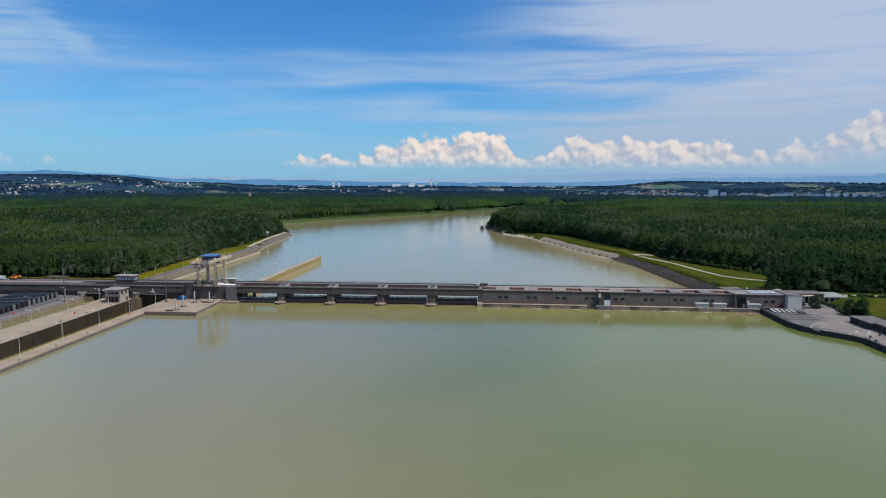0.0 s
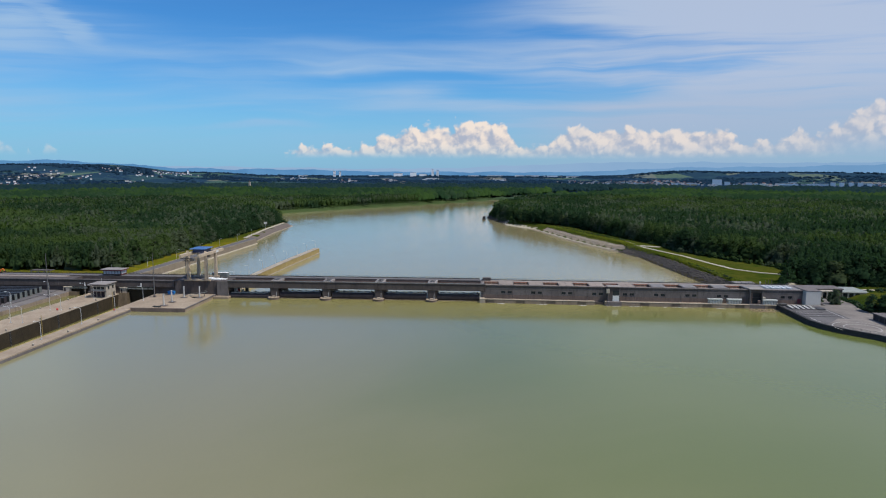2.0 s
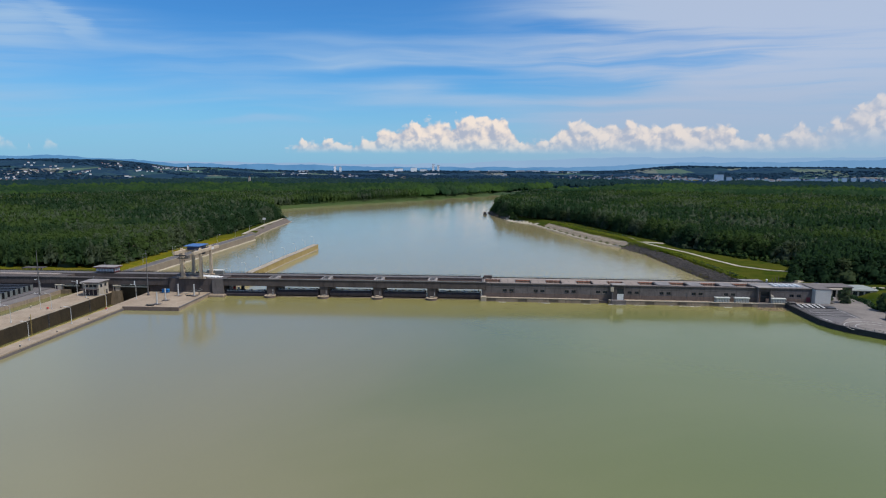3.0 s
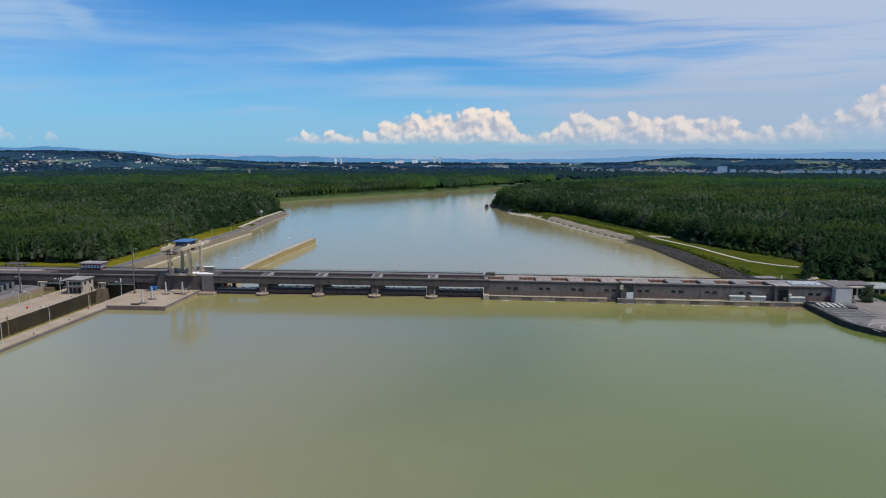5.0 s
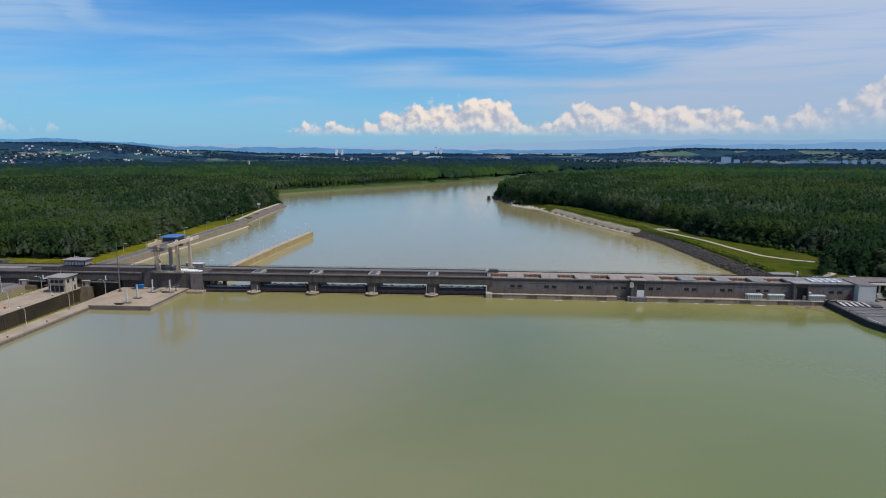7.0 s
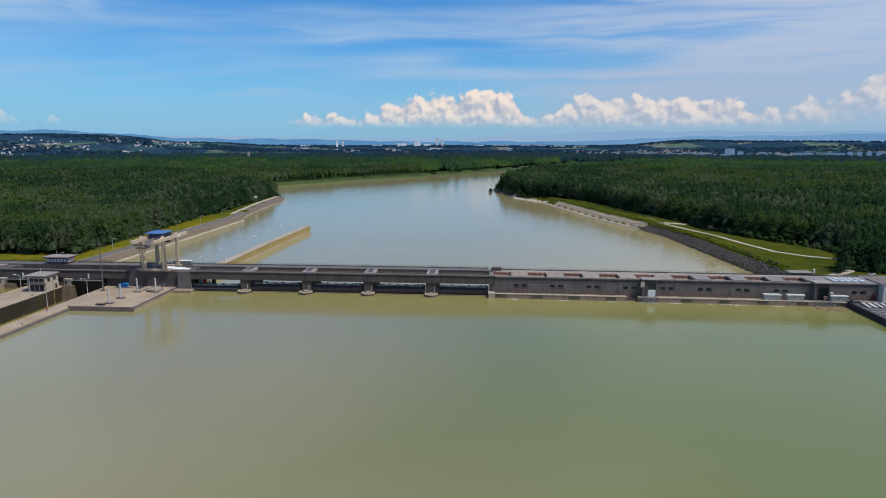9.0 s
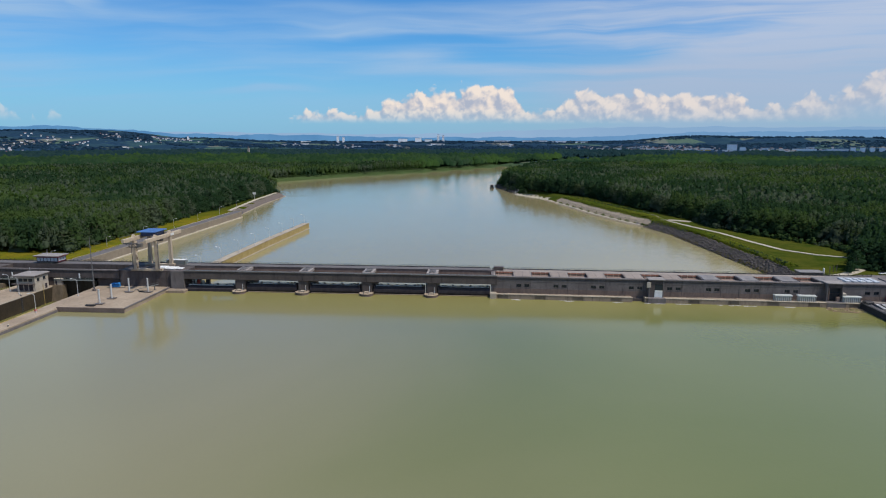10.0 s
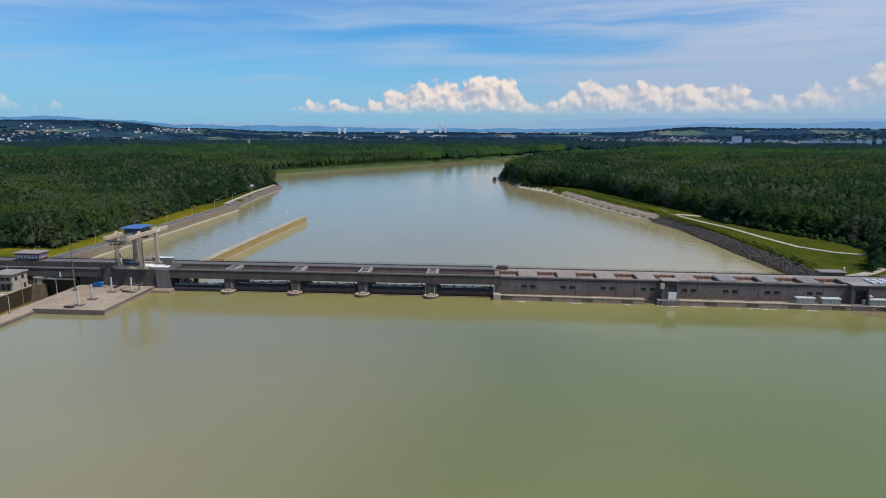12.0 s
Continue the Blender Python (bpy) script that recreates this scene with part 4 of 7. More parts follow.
def stair_tower(x0, x1, open_front):
    t = thing("stair_tower", ((x0 + x1) / 2, 1, 2), "grey concrete stair tower with a flat roof against the powerhouse wall", "tower")
    part("side_wall", B((x0, x0 + 0.5, -0.6, 1.95, 0, 9.9)), CONCRETE, t)
    part("side_wall", B((x1 - 0.5, x1, -0.6, 1.95, 0, 9.9)), CONCRETE, t)
    part("roof", B((x0 - 0.4, x1 + 0.4, -1.0, 4.6, 10.08, 10.5)), ROOF_PANEL, t, "pale flat roof slab", 0.06)
    part("lintel", B((x0 + 0.5, x1 - 0.5, -0.5, 0.0, 8.2, 9.9)), CONCRETE_DARK, t)
    part("landing", B((x0 - 0.6, x1 + 0.6, -2.9, -0.1, -4, 2.24)), CONCRETE, t, "", 0.08)
    if open_front:
        # dark panel stands in for the shade inside the open front
        part("inner_wall", B((x0 + 0.5, x1 - 0.5, 1.3, 1.8, 2.2, 8.2)), DARK_STEEL, t, "dark panel for the shaded interior")
        part("step_plate", B((x0 + 0.6, x1 - 0.6, 0.1, 1.2, 5.4, 5.55)), CONCRETE_DARK, t)
        part("stair_string", B((x0 + 1.0, x0 + 1.3, -0.3, 0.1, 2.2, 8.0)), PIT_RED, t, "rust-brown stair string")
        part("pump_set", B((x1 - 2.4, x1 - 0.8, -0.4, 0.8, 2.24, 4.2)), PIT_RED, t, "rust-brown pump set", 0.15)
        part("machine", B((x1 - 0.2, x1 + 1.4, -0.9, 1.4, 2.4, 6.0)), PLASTER, t, "pale machine housing", 0.2)
    else:
        part("door", B((x0 + 2.6, x1 - 0.6, -0.62, -0.45, 0.9, 5.4)), WHITE, t, "white steel door")
        part("front_wall", B((x0 + 0.5, x0 + 2.6, -0.5, -0.1, 2.2, 8.2)), CONCRETE_DARK, t)
        # dark glass panel takes the place of the shaded opening
        part("front_wall", B((x0 + 2.6, x1 - 0.5, -0.4, -0.1, 5.4, 8.2)), GLASS, t, "dark panel for the shaded opening above the door")
        part("lamp_box", B((x0 - 1.0, x0 + 0.8, -0.9, -0.2, 6.6, 9.2)), PLASTER, t, "pale weathered wall box", 0.15)
    return t


swung(stair_tower(98.4, 105.0, False))
swung(stair_tower(174.6, 181.4, True))
swung(house)


def make_container():
    c = thing("container", (0, 0, 0), "pale green-grey ribbed steel container on the dam ledge", "container", "containers on the ledge")
    part("body", B((-3.6, 3.6, -1.1, 1.1, 0.0, 2.0)), PALE_SHEET, c, "", 0.05)
    part("cover", B((-3.9, 3.9, -1.25, 1.25, 2.0, 2.6)), PALE_SHEET, c, "pale cover", 0.12)
    for i in range(9):
        x = -3.3 + i * 0.825
        part("rib", B((x - 0.08, x + 0.08, -1.22, -1.1, 0.0, 2.0)), RAIL_STEEL, c)
    return c


ct = make_container()
ct.matrix_basis = SWING @ pose(156.2, -0.5, 2.2)
for x in (166.3, 185.0):
    copy_thing(ct, SWING @ pose(x, -0.5, 2.2))

white_block = thing("end_block", (208.4, 3, 2.4), "plain white rendered block closing the powerhouse", "building")
part("wall", B((203.3, 211.2, -1.6, 13, 0.2, 9.9)), RENDER_WHITE, white_block, "", 0.05)
part("roof", B((203.2, 211.4, -1.7, 13.2, 9.9, 10.2)), CONCRETE, white_block, "dark felt roof")
part("door", B((200.6, 202.4, 1.86, 1.98, 2.4, 5.0)), PLASTER_RED, white_block, "red door beside the block")

swung(white_block)

# ---- dam: lock heads, left abutment ----
structure("wall_abutment", B((-151, -118.6, 2.0, 13.2, -11, 9.7)), CONCRETE_DARK, "stained concrete abutment wall between weir and locks", "wall", 0.08)
structure("wall_buttress", B((-125.2, -118.6, 1.0, 2.0, -6, 9.9)), CONCRETE, "grey concrete buttress beside the weir", "wall", 0.1)
structure("pier_footing", B((-127, -117.2, -2.6, 1.6, -6, 1.3)), CONCRETE_STAIN, "brown stained concrete footing at the waterline", "footing", 0.3)
lock_bridge = thing("lock_bridge", (-190, 5, 6), "dark concrete girder bridge across the lock heads", "bridge")
for a, b in ((-186, -151), (-221, -186), (-300, -221)):
    part("front_girder", B((a, b - 0.02, 1.2, 4.0, 5.7, 9.6)), CONCRETE_DARK, lock_bridge, "", 0.08)
    # stand-in shadow strip along the lock bridge as well
    part("drip_groove", B((a, b - 0.02, 1.1, 1.2, 8.95, 9.25)), BLACK, lock_bridge, "black strip put in as the shadow under the parapet")
    part("parapet", B((a, b - 0.02, 0.9, 1.6, 9.3, 9.95)), CONCRETE, lock_bridge, "grey parapet edge", 0.06)
    part("trough_floor", B((a, b - 0.02, 4.0, 13.2, 7.0, 7.4)), CONCRETE_DARK, lock_bridge)
    part("rear_girder", B((a, b - 0.02, 13.2, 15.0, 5.5, 9.9)), CONCRETE_DARK, lock_bridge)
structure("wall_lock_pier_east", B((-163, -151, 3.0, 13.2, -11, 6.9)), CONCRETE_DARK, "dark lock head pier under the bridge", "wall")
structure("wall_lock_pier_middle", B((-202.8, -183.4, 1.7, 16, -11, 6.9)), CONCRETE_DARK, "lock head pier between the two chambers", "wall")
structure("wall_left_head", B((-300, -214, 2.0, 13.2, -11, 9.5)), CONCRETE_DARK, "long dark concrete wall beyond the locks", "wall")


def lock_gate(x0, x1, zw, label):
    g = thing("lock_gate", ((x0 + x1) / 2, 9, zw), label, "lock gate", "gates of the locks")
    part("leaf", B((x0, x1, 8.4, 9.4, -10.5, 4.2)), CONCRETE_WET, g)
    for i in range(6):
        x = x0 + (x1 - x0) * (i + 0.5) / 6
        part("rib", B((x - 0.15, x + 0.15, 8.1, 8.4, -9, 4.0)), DARK_STEEL, g)
    for k in range(4):
        part("girder", B((x0, x1, 8.0, 8.4, -6 + k * 2.8, -5.6 + k * 2.8)), DARK_STEEL, g)
    part("walkway", B((x0, x1, 8.2, 10.0, 4.2, 4.5)), GATE_PALE, g, "pale walkway on the gate")
    for dz in (0.6, 1.1):
        bm = bmesh.new()
        bar(bm, (x0, 8.25, 4.5 + dz), (x1, 8.25, 4.5 + dz), 0.05)
        part("handrail", bm, GATE_PALE, g)


lock_gate(-183.2, -163.0, -7.6, "black steel lock gate closing the emptied chamber")
lock_gate(-213.4, -202.8, 0.6, "black steel lock gate closing the filled chamber")

for x0, x1 in ((-183.0, -163.0), (-213.2, -202.9)):
    hd = thing("lock_walkway", ((x0 + x1) / 2, 1, 5), "pale steel footbridge across the lock chamber under the bridge", "footbridge", "lock footbridges")
    part("deck", B((x0, x1, -0.6, 0.8, 4.6, 4.8)), GATE_PALE, hd)
    for dz in (0.55, 1.1):
        bm = bmesh.new()
        bar(bm, (x0, -0.55, 4.8 + dz), (x1, -0.55, 4.8 + dz), 0.06)
        part("handrail", bm, GATE_PALE, hd)
    for i in range(8):
        x = x0 + (x1 - x0) * (i + 0.5) / 8
        part("post", B((x - 0.05, x + 0.05, -0.6, -0.5, 4.8, 5.9)), GATE_PALE, hd)
    bm = bmesh.new()
    n = 10
    rows = []
    for i in range(n + 1):
        t = i / n
        rows.append([bm.verts.new((x0 + (x1 - x0) * t, 2.2 + 2.6 * math.sin(math.pi * t) * s, z)) for s, z in ((1, -9.5), (1, 3.9), (1.3, 3.9), (1.3, -9.5))])
    for p, q in zip(rows, rows[1:]):
        for i in range(4):
            bm.faces.new((p[i], p[(i + 1) % 4], q[(i + 1) % 4], q[i]))
    part("curved_gate", bm, CONCRETE_WET, hd, "curved black sector gate below")
for x0, x1, y0, zt in ((-183.0, -177.8, -4.0, 2.4), (-213.2, -208.2, -3.5, 2.6)):
    bm = bmesh.new()
    lo = [bm.verts.new(p) for p in ((x0, y0, -9), (x1, y0, -9), (x1, 1.1, -9), (x0, 1.1, -9))]
    hi = [bm.verts.new(p) for p in ((x0, -1.5, zt), (x1, -1.5, zt), (x1, 1.1, zt), (x0, 1.1, zt))]
    bm.faces.new(hi)
    bm.faces.new(lo[::-1])
    for i in range(4):
        bm.faces.new((lo[i], lo[(i + 1) % 4], hi[(i + 1) % 4], hi[i]))
    structure("wall_gate_recess", bm, CONCRETE_BROWN, "brown stained wedge wall beside the lock gate", "wall")

for x0, x1, z0, z1 in ((-182.9, -179.2, 2.4, 5.4), (-217.4, -212.9, 2.8, 5.4)):
    mh = thing("gate_housing", ((x0 + x1) / 2, 0.4, z0), "pale gate machinery housing under the lock bridge", "housing", "gate housings")
    part("body", B((x0, x1, -0.3, 1.0, z0, z1 - 0.3)), PLASTER, mh, "", 0.06)
    part("lid", B((x0 - 0.15, x1 + 0.15, -0.45, 1.1, z1 - 0.3, z1)), LEDGE_PALE, mh, "pale cover slab")
    part("door", B((x0 + 0.6, x0 + 1.5, -0.36, -0.3, z0, z0 + 2.1)), GATE_STEEL, mh)
for x in (-204.7, -170.6):
    sg = thing("signal_post", (x, 1.0, 6.0), "slim pale signal board on the face of the lock bridge", "signal", "signals on the lock bridge")
    part("board", B((x - 0.3, x + 0.3, 0.75, 0.9, 5.6, 8.0)), WHITE, sg)
    part("bracket", B((x - 0.1, x + 0.1, 0.9, 1.2, 6.6, 7.0)), RAIL_STEEL, sg)

# ---- locks, quays, mooring platform ----
structure("quay_outer", B((-162.8, -155.4, -420, -37.1, -11, 1.6)), CONCRETE_TAN, "long pale concrete lock wall beside the reservoir", "quay", 0.12)
structure("quay_outer_head", B((-162.8, -156.0, -37.0, 3.0, -11, 1.62)), CONCRETE_TAN, "pale lock wall end joining the dam", "quay", 0.1)
structure("wall_quay_face", B((-155.4, -155.1, -420, -37.1, -11, 1.0)), CONCRETE, "stained waterside face of the lock wall", "wall")
structure("trim_quay_inner", B((-162.8, -162.3, -420, -37.1, 1.6, 1.75)), CONCRETE_OCHRE, "yellowed kerb along the emptied chamber", "kerb")
structure("quay_island", B((-202.8, -183.4, -420, 1.6, -11, 1.6)), CONCRETE_TAN, "tan concrete island between the two lock chambers", "quay", 0.1)
structure("trim_island", B((-184.2, -183.4, -420, 1.6, 1.6, 1.72)), CONCRETE_LIGHT, "pale kerb along the lock island", "kerb")
structure("wall_island_face", B((-183.4, -183.0, -420, 1.6, -11, 1.5)), CONCRETE_WET, "wet black-brown chamber wall of the emptied lock", "wall")
structure("quay_left", B((-221, -213.6, -420, 2.0, -11, 2.75)), ASPHALT, "worn concrete quay of the far lock", "quay", 0.1)
structure("wall_quay_left_face", B((-213.6, -213.2, -420, 2.0, -11, 2.5)), CONCRETE_STAIN, "pale stained far chamber wall", "wall")
structure("yard_left", B((-330, -221, -420, 2.0, 0, 3.1)), ASPHALT_DARK, "dark storage yard beside the locks", "yard")
platform = thing("mooring_platform", (-141, -18, 0), "wide pale concrete mooring platform standing in the reservoir", "platform")
part("deck", B((-155.95, -126.3, -37.0, 2.0, -8, 1.9)), CONCRETE_TAN, platform, "", 0.12)
part("kerb", B((-155.9, -126.2, -37.1, -36.5, 0.2, 2.05)), CONCRETE_RUST, platform, "", 0.06)
part("kerb", B((-126.8, -126.15, -36.5, 1.8, 1.4, 2.05)), CONCRETE, platform, "", 0.06)
for x, y in ((-140.6, -30.8), (-140.8, -21.7), (-139.8, -9.6), (-130.9, -9.3)):
    d = thing("mooring_post", (x, y, 2.1), "tall pale steel mooring post on a concrete base", "post", "mooring posts")
    part("base", B((x - 1.7, x + 1.7, y - 1.2, y + 1.2, 2.1, 2.35)), CONCRETE, d, "", 0.05)
    bm = bmesh.new()
    bar(bm, (x, y, 2.35), (x, y, 8.3), 0.34, 0.34, 14)
    part("shaft", bm, LAMP_GREY, d)
    bm = bmesh.new()
    bar(bm, (x, y, 8.3), (x, y, 8.5), 0.42, 0.42, 14)
    part("cap", bm, LAMP_GREY, d)
    for k in range(6):
        part("rung", B((x - 0.75, x - 0.45, y - 0.25, y + 0.25, 3.0 + k * 0.85, 3.08 + k * 0.85)), RAIL_STEEL, d)


def mast(x, y, z, h):
    m = thing("mast", (x, y, z), "tall slender grey steel mast on the lock wall", "mast", "masts")
    part("base", B((x - 0.6, x + 0.6, y - 0.6, y + 0.6, z, z + 1.0)), CONCRETE, m, "", 0.06)
    bm = bmesh.new()
    bar(bm, (x, y, z + 1.0), (x, y, z + h), 0.36, 0.10, 10)
    part("shaft", bm, RAIL_STEEL, m)


mast(-158.1, -7.6, 1.62, 25.6)
mast(-214.8, -16.4, 2.75, 25.0)

# ---- gantry crane ----
crane = thing("gantry_crane", (-136.5, 7, 9.7), "cream gantry crane with a blue roofed trolley on the dam crest", "crane")
for x in (-131.2, -141.8):
    bm = bmesh.new()
    box(bm, x - 0.62, x + 0.62, -8.2, 25.2, 24.6, 26.3)
    part("main_beam", bm, CREAM, crane, "", 0.1)
    for y, lean in ((0.9, 0.3), (14.4, -0.3)):
        bm = bmesh.new()
        lo = [bm.verts.new(p) for p in ((x - 0.78, y - 0.85 + lean, 10.6), (x + 0.78, y - 0.85 + lean, 10.6), (x + 0.78, y + 0.85 + lean, 10.6), (x - 0.78, y + 0.85 + lean, 10.6))]
        hi = [bm.verts.new(p) for p in ((x - 0.62, y - 0.7, 24.3), (x + 0.62, y - 0.7, 24.3), (x + 0.62, y + 0.7, 24.3), (x - 0.62, y + 0.7, 24.3))]
        bm.faces.new(hi)
        bm.faces.new(lo[::-1])
        for i in range(4):
            bm.faces.new((lo[i], lo[(i + 1) % 4], hi[(i + 1) % 4], hi[i]))
        part("leg", bm, CREAM_SHADE, crane)
    rl = part("beam_walkway", B((x - 1.6, x - 0.62, -7.8, 25.1, 25.9, 26.0)), RAIL_STEEL, crane)
    for y in (0.9, 14.4):
        bm = bmesh.new()
        lo = [bm.verts.new(p) for p in ((x - 0.62, y - 0.9, 26.3), (x + 0.62, y - 0.9, 26.3), (x + 0.62, y + 0.9, 26.3), (x - 0.62, y + 0.9, 26.3))]
        hi = [bm.verts.new(p) for p in ((x - 0.5, y - 0.35, 27.3), (x + 0.5, y - 0.35, 27.3), (x + 0.5, y + 0.35, 27.3), (x - 0.5, y + 0.35, 27.3))]
        bm.faces.new(hi)
        for i in range(4):
            bm.faces.new((lo[i], lo[(i + 1) % 4], hi[(i + 1) % 4], hi[i]))
        part("leg_head", bm, CREAM, crane, "cream peaked head over the leg")
    for k in range(13):
        y = -7.6 + k * 2.7
        part("rail_post", B((x - 1.6, x - 1.5, y, y + 0.1, 26.0, 27.1)), RAIL_STEEL, crane)
    part("handrail", B((x - 1.6, x - 1.5, -7.6, 25.0, 27.05, 27.15)), RAIL_STEEL, crane)
for y in (1.9, 13.9):
    part("sill_beam", B((-144.6, -129.2, y - 0.8, y + 0.8, 9.72, 10.75)), CREAM_SHADE, crane, "", 0.06)
for y in (16.6,):
    part("tie_beam", B((-141.85, -131.95, y - 0.5, y + 0.5, 24.6, 26.1)), CREAM_SHADE, crane, "", 0.06)
for x in (-144.0, -138.6, -135.4, -129.8):
    for y in (1.9, 13.9):
        bm = bmesh.new()
        bar(bm, (x, y - 0.35, 9.75), (x, y + 0.35, 9.75), 0.42, sides=12)
        part("wheel", bm, RAIL_STEEL, crane)
trolley = part("trolley", B((-141.2, -134.2, 6.2, 15.2, 25.6, 27.7)), BLUE_DARK, crane, "dark blue trolley housing", 0.1)
bm = bmesh.new()
ring4 = ((-142.6, 4.6), (-133.2, 4.6), (-133.2, 16.4), (-142.6, 16.4))
lo = [bm.verts.new((x, y, 27.75)) for x, y in ring4]
hi = [bm.verts.new((-137.1 + (x + 137.1) * 0.97, 10.4 + (y - 10.4) * 0.97, 28.1)) for x, y in ring4]
bm.faces.new(hi)
bm.faces.new(lo[::-1])
for i in range(4):
    bm.faces.new((lo[i], lo[(i + 1) % 4], hi[(i + 1) % 4], hi[i]))
part("roof", bm, BLUE_ROOF, trolley, "bright blue sheet roof")
part("cabin", B((-135.4, -132.6, 8.6, 10.8, 22.9, 24.6)), DARK_STEEL, crane, "hanging driver's cabin", 0.08)
part("sign", B((-130.44, -130.38, 14.0, 17.2, 24.8, 26.0)), WHITE, crane, "white plate on the beam")
part("hook_block", B((-138.2, -136.0, -3.4, -1.6, 22.0, 23.6)), RAIL_STEEL, crane, "", 0.1)
for x in (-138.0, -137.0, -136.2):
    bm = bmesh.new()
    bar(bm, (x, -2.5, 23.6), (x, -2.5, 25.9), 0.06)
    part("rope", bm, RAIL_STEEL, crane)
for k in range(3):
    x = -141.6 + k * 1.75
    bm = bmesh.new()
    beam(bm, (x, -6.6, 24.2), (x + 1.2, -5.2, 22.4), 0.16, 0.16)
    beam(bm, (x + 1.2, -5.2, 22.4), (x + 1.75, -6.6, 24.2), 0.16, 0.16)
    part("lattice", bm, DARK_STEEL, crane, "dark lattice of the lifting beam")
part("lifting_beam", B((-142.4, -135.6, -6.9, -6.2, 24.0, 24.35)), DARK_STEEL, crane)
part("lifting_beam", B((-141.8, -136.2, -5.4, -5.0, 22.2, 22.5)), DARK_STEEL, crane)
for x in (-130.0, -143.0):
    part("ladder", B((x - 0.05, x + 0.05, 0.2, 0.7, 10.8, 24.2)), RAIL_STEEL, crane)

for k in range(6):
    z = 10.9 + k * 2.2
    bm = bmesh.new()
    ya, yb = (-0.1, 1.5) if k % 2 else (1.5, -0.1)
    beam(bm, (-140.7, ya, z), (-140.7, yb, z + 2.2), 0.5, 0.12)
    part("stair_flight", bm, CREAM_SHADE, crane, "worn cream stair flight up the leg")
    part("landing", B((-141.0, -140.4, yb - 0.1, yb + 0.4, z + 2.1, z + 2.2)), RAIL_STEEL, crane)

# ---- control house on the lock bridge ----
ctl = thing("control_house", (-198, 17, 9.95), "lock control house with a glazed band and dark red roof fascia", "building")
part("foot", B((-200.5, -194, 14.6, 19.0, 9.95, 10.5)), PLASTER, ctl)
bm = bmesh.new()
lo = [bm.verts.new(p) for p in ((-201.0, 13.8, 10.4), (-190.2, 13.8, 10.4), (-190.2, 19.8, 10.4), (-201.0, 19.8, 10.4))]
hi = [bm.verts.new(p) for p in ((-201.2, 13.6, 13.1), (-190.0, 13.6, 13.1), (-190.0, 20.0, 13.1), (-201.2, 20.0, 13.1))]
bm.faces.new(hi)
bm.faces.new(lo[::-1])
for i in range(4):
    bm.faces.new((lo[i], lo[(i + 1) % 4], hi[(i + 1) % 4], hi[i]))
part("window_band", bm, PLASTER_RED, ctl, "dark red framed wall round the windows")
# panes carry the sky they would mirror as a pale colour
for k in range(6):
    x = -200.9 + k * 1.82
    part("window", B((x, x + 1.5, 13.5, 13.58, 11.0, 12.75)), WHITE_PANE, ctl, "window pane coloured pale for its sky reflection")
    part("mullion", B((x + 1.52, x + 1.78, 13.44, 13.6, 10.9, 12.85)), DARK_STEEL, ctl)
for k in range(3):
    y = 14.1 + k * 1.9
    part("window", B((-190.06, -189.98, y, y + 1.5, 11.0, 12.75)), WHITE_PANE, ctl, "window pane coloured pale for its sky reflection")
part("base_band", B((-201.1, -190.1, 13.55, 13.7, 10.4, 10.85)), CONCRETE_DARK, ctl)
part("fascia", B((-202.4, -189.2, 12.7, 20.9, 13.1, 13.55)), PLASTER_RED, ctl, "dark red roof fascia", 0.05)
part("roof", B((-202.5, -189.1, 12.6, 21.0, 13.55, 13.8)), ROOF_PANEL, ctl, "pale flat roof")
part("aerial", B((-197.1, -197.0, 16, 16.1, 13.8, 16.4)), LAMP_GREY, ctl)

# ---- island house between the locks ----
ih = thing("lock_house", (-189, -7, 1.6), "two-storey pale plastered lock house with a flat roof", "building")
part("wall", B((-193.6, -184.4, -11.0, -2.0, 1.6, 8.9)), PLASTER, ih, "", 0.05)
part("roof", B((-194.6, -183.8, -12.0, -1.4, 8.9, 9.4)), ROOF_PANEL, ih, "overhanging pale flat roof", 0.05)
part("fascia", B((-194.5, -183.9, -11.9, -1.5, 8.6, 8.9)), CONCRETE_DARK, ih)
part("canopy", B((-194.6, -184.2, -12.8, -11.0, 5.2, 5.5)), CONCRETE_DARK, ih)
for k in range(2):
    y = -9.6 + k * 4.0
    w = part("window", B((-184.46, -184.36, y, y + 1.7, 6.3, 7.7)), GLASS, ih)
    part("sill", B((-184.36, -184.2, y - 0.1, y + 1.8, 6.15, 6.3)), CONCRETE, w)
part("door", B((-184.46, -184.36, -4.6, -3.2, 1.65, 4.0)), GATE_STEEL, ih)
part("window_band", B((-193.0, -185.0, -11.06, -10.96, 6.3, 7.8)), GLASS, ih, "dark upper window band")
# dark sheet in place of the shade under the open ground floor
part("open_ground_floor", B((-193.0, -185.2, -11.06, -10.96, 1.9, 5.0)), GATE_STEEL, ih, "dark panel for the shaded open ground floor")
for k in range(4):
    x = -192.6 + k * 2.4
    part("mullion", B((x, x + 0.3, -11.14, -11.05, 1.8, 8.0)), PLASTER, ih)
part("antenna", B((-190.1, -190.0, -6.0, -5.9, 9.4, 12.0)), LAMP_GREY, ih)

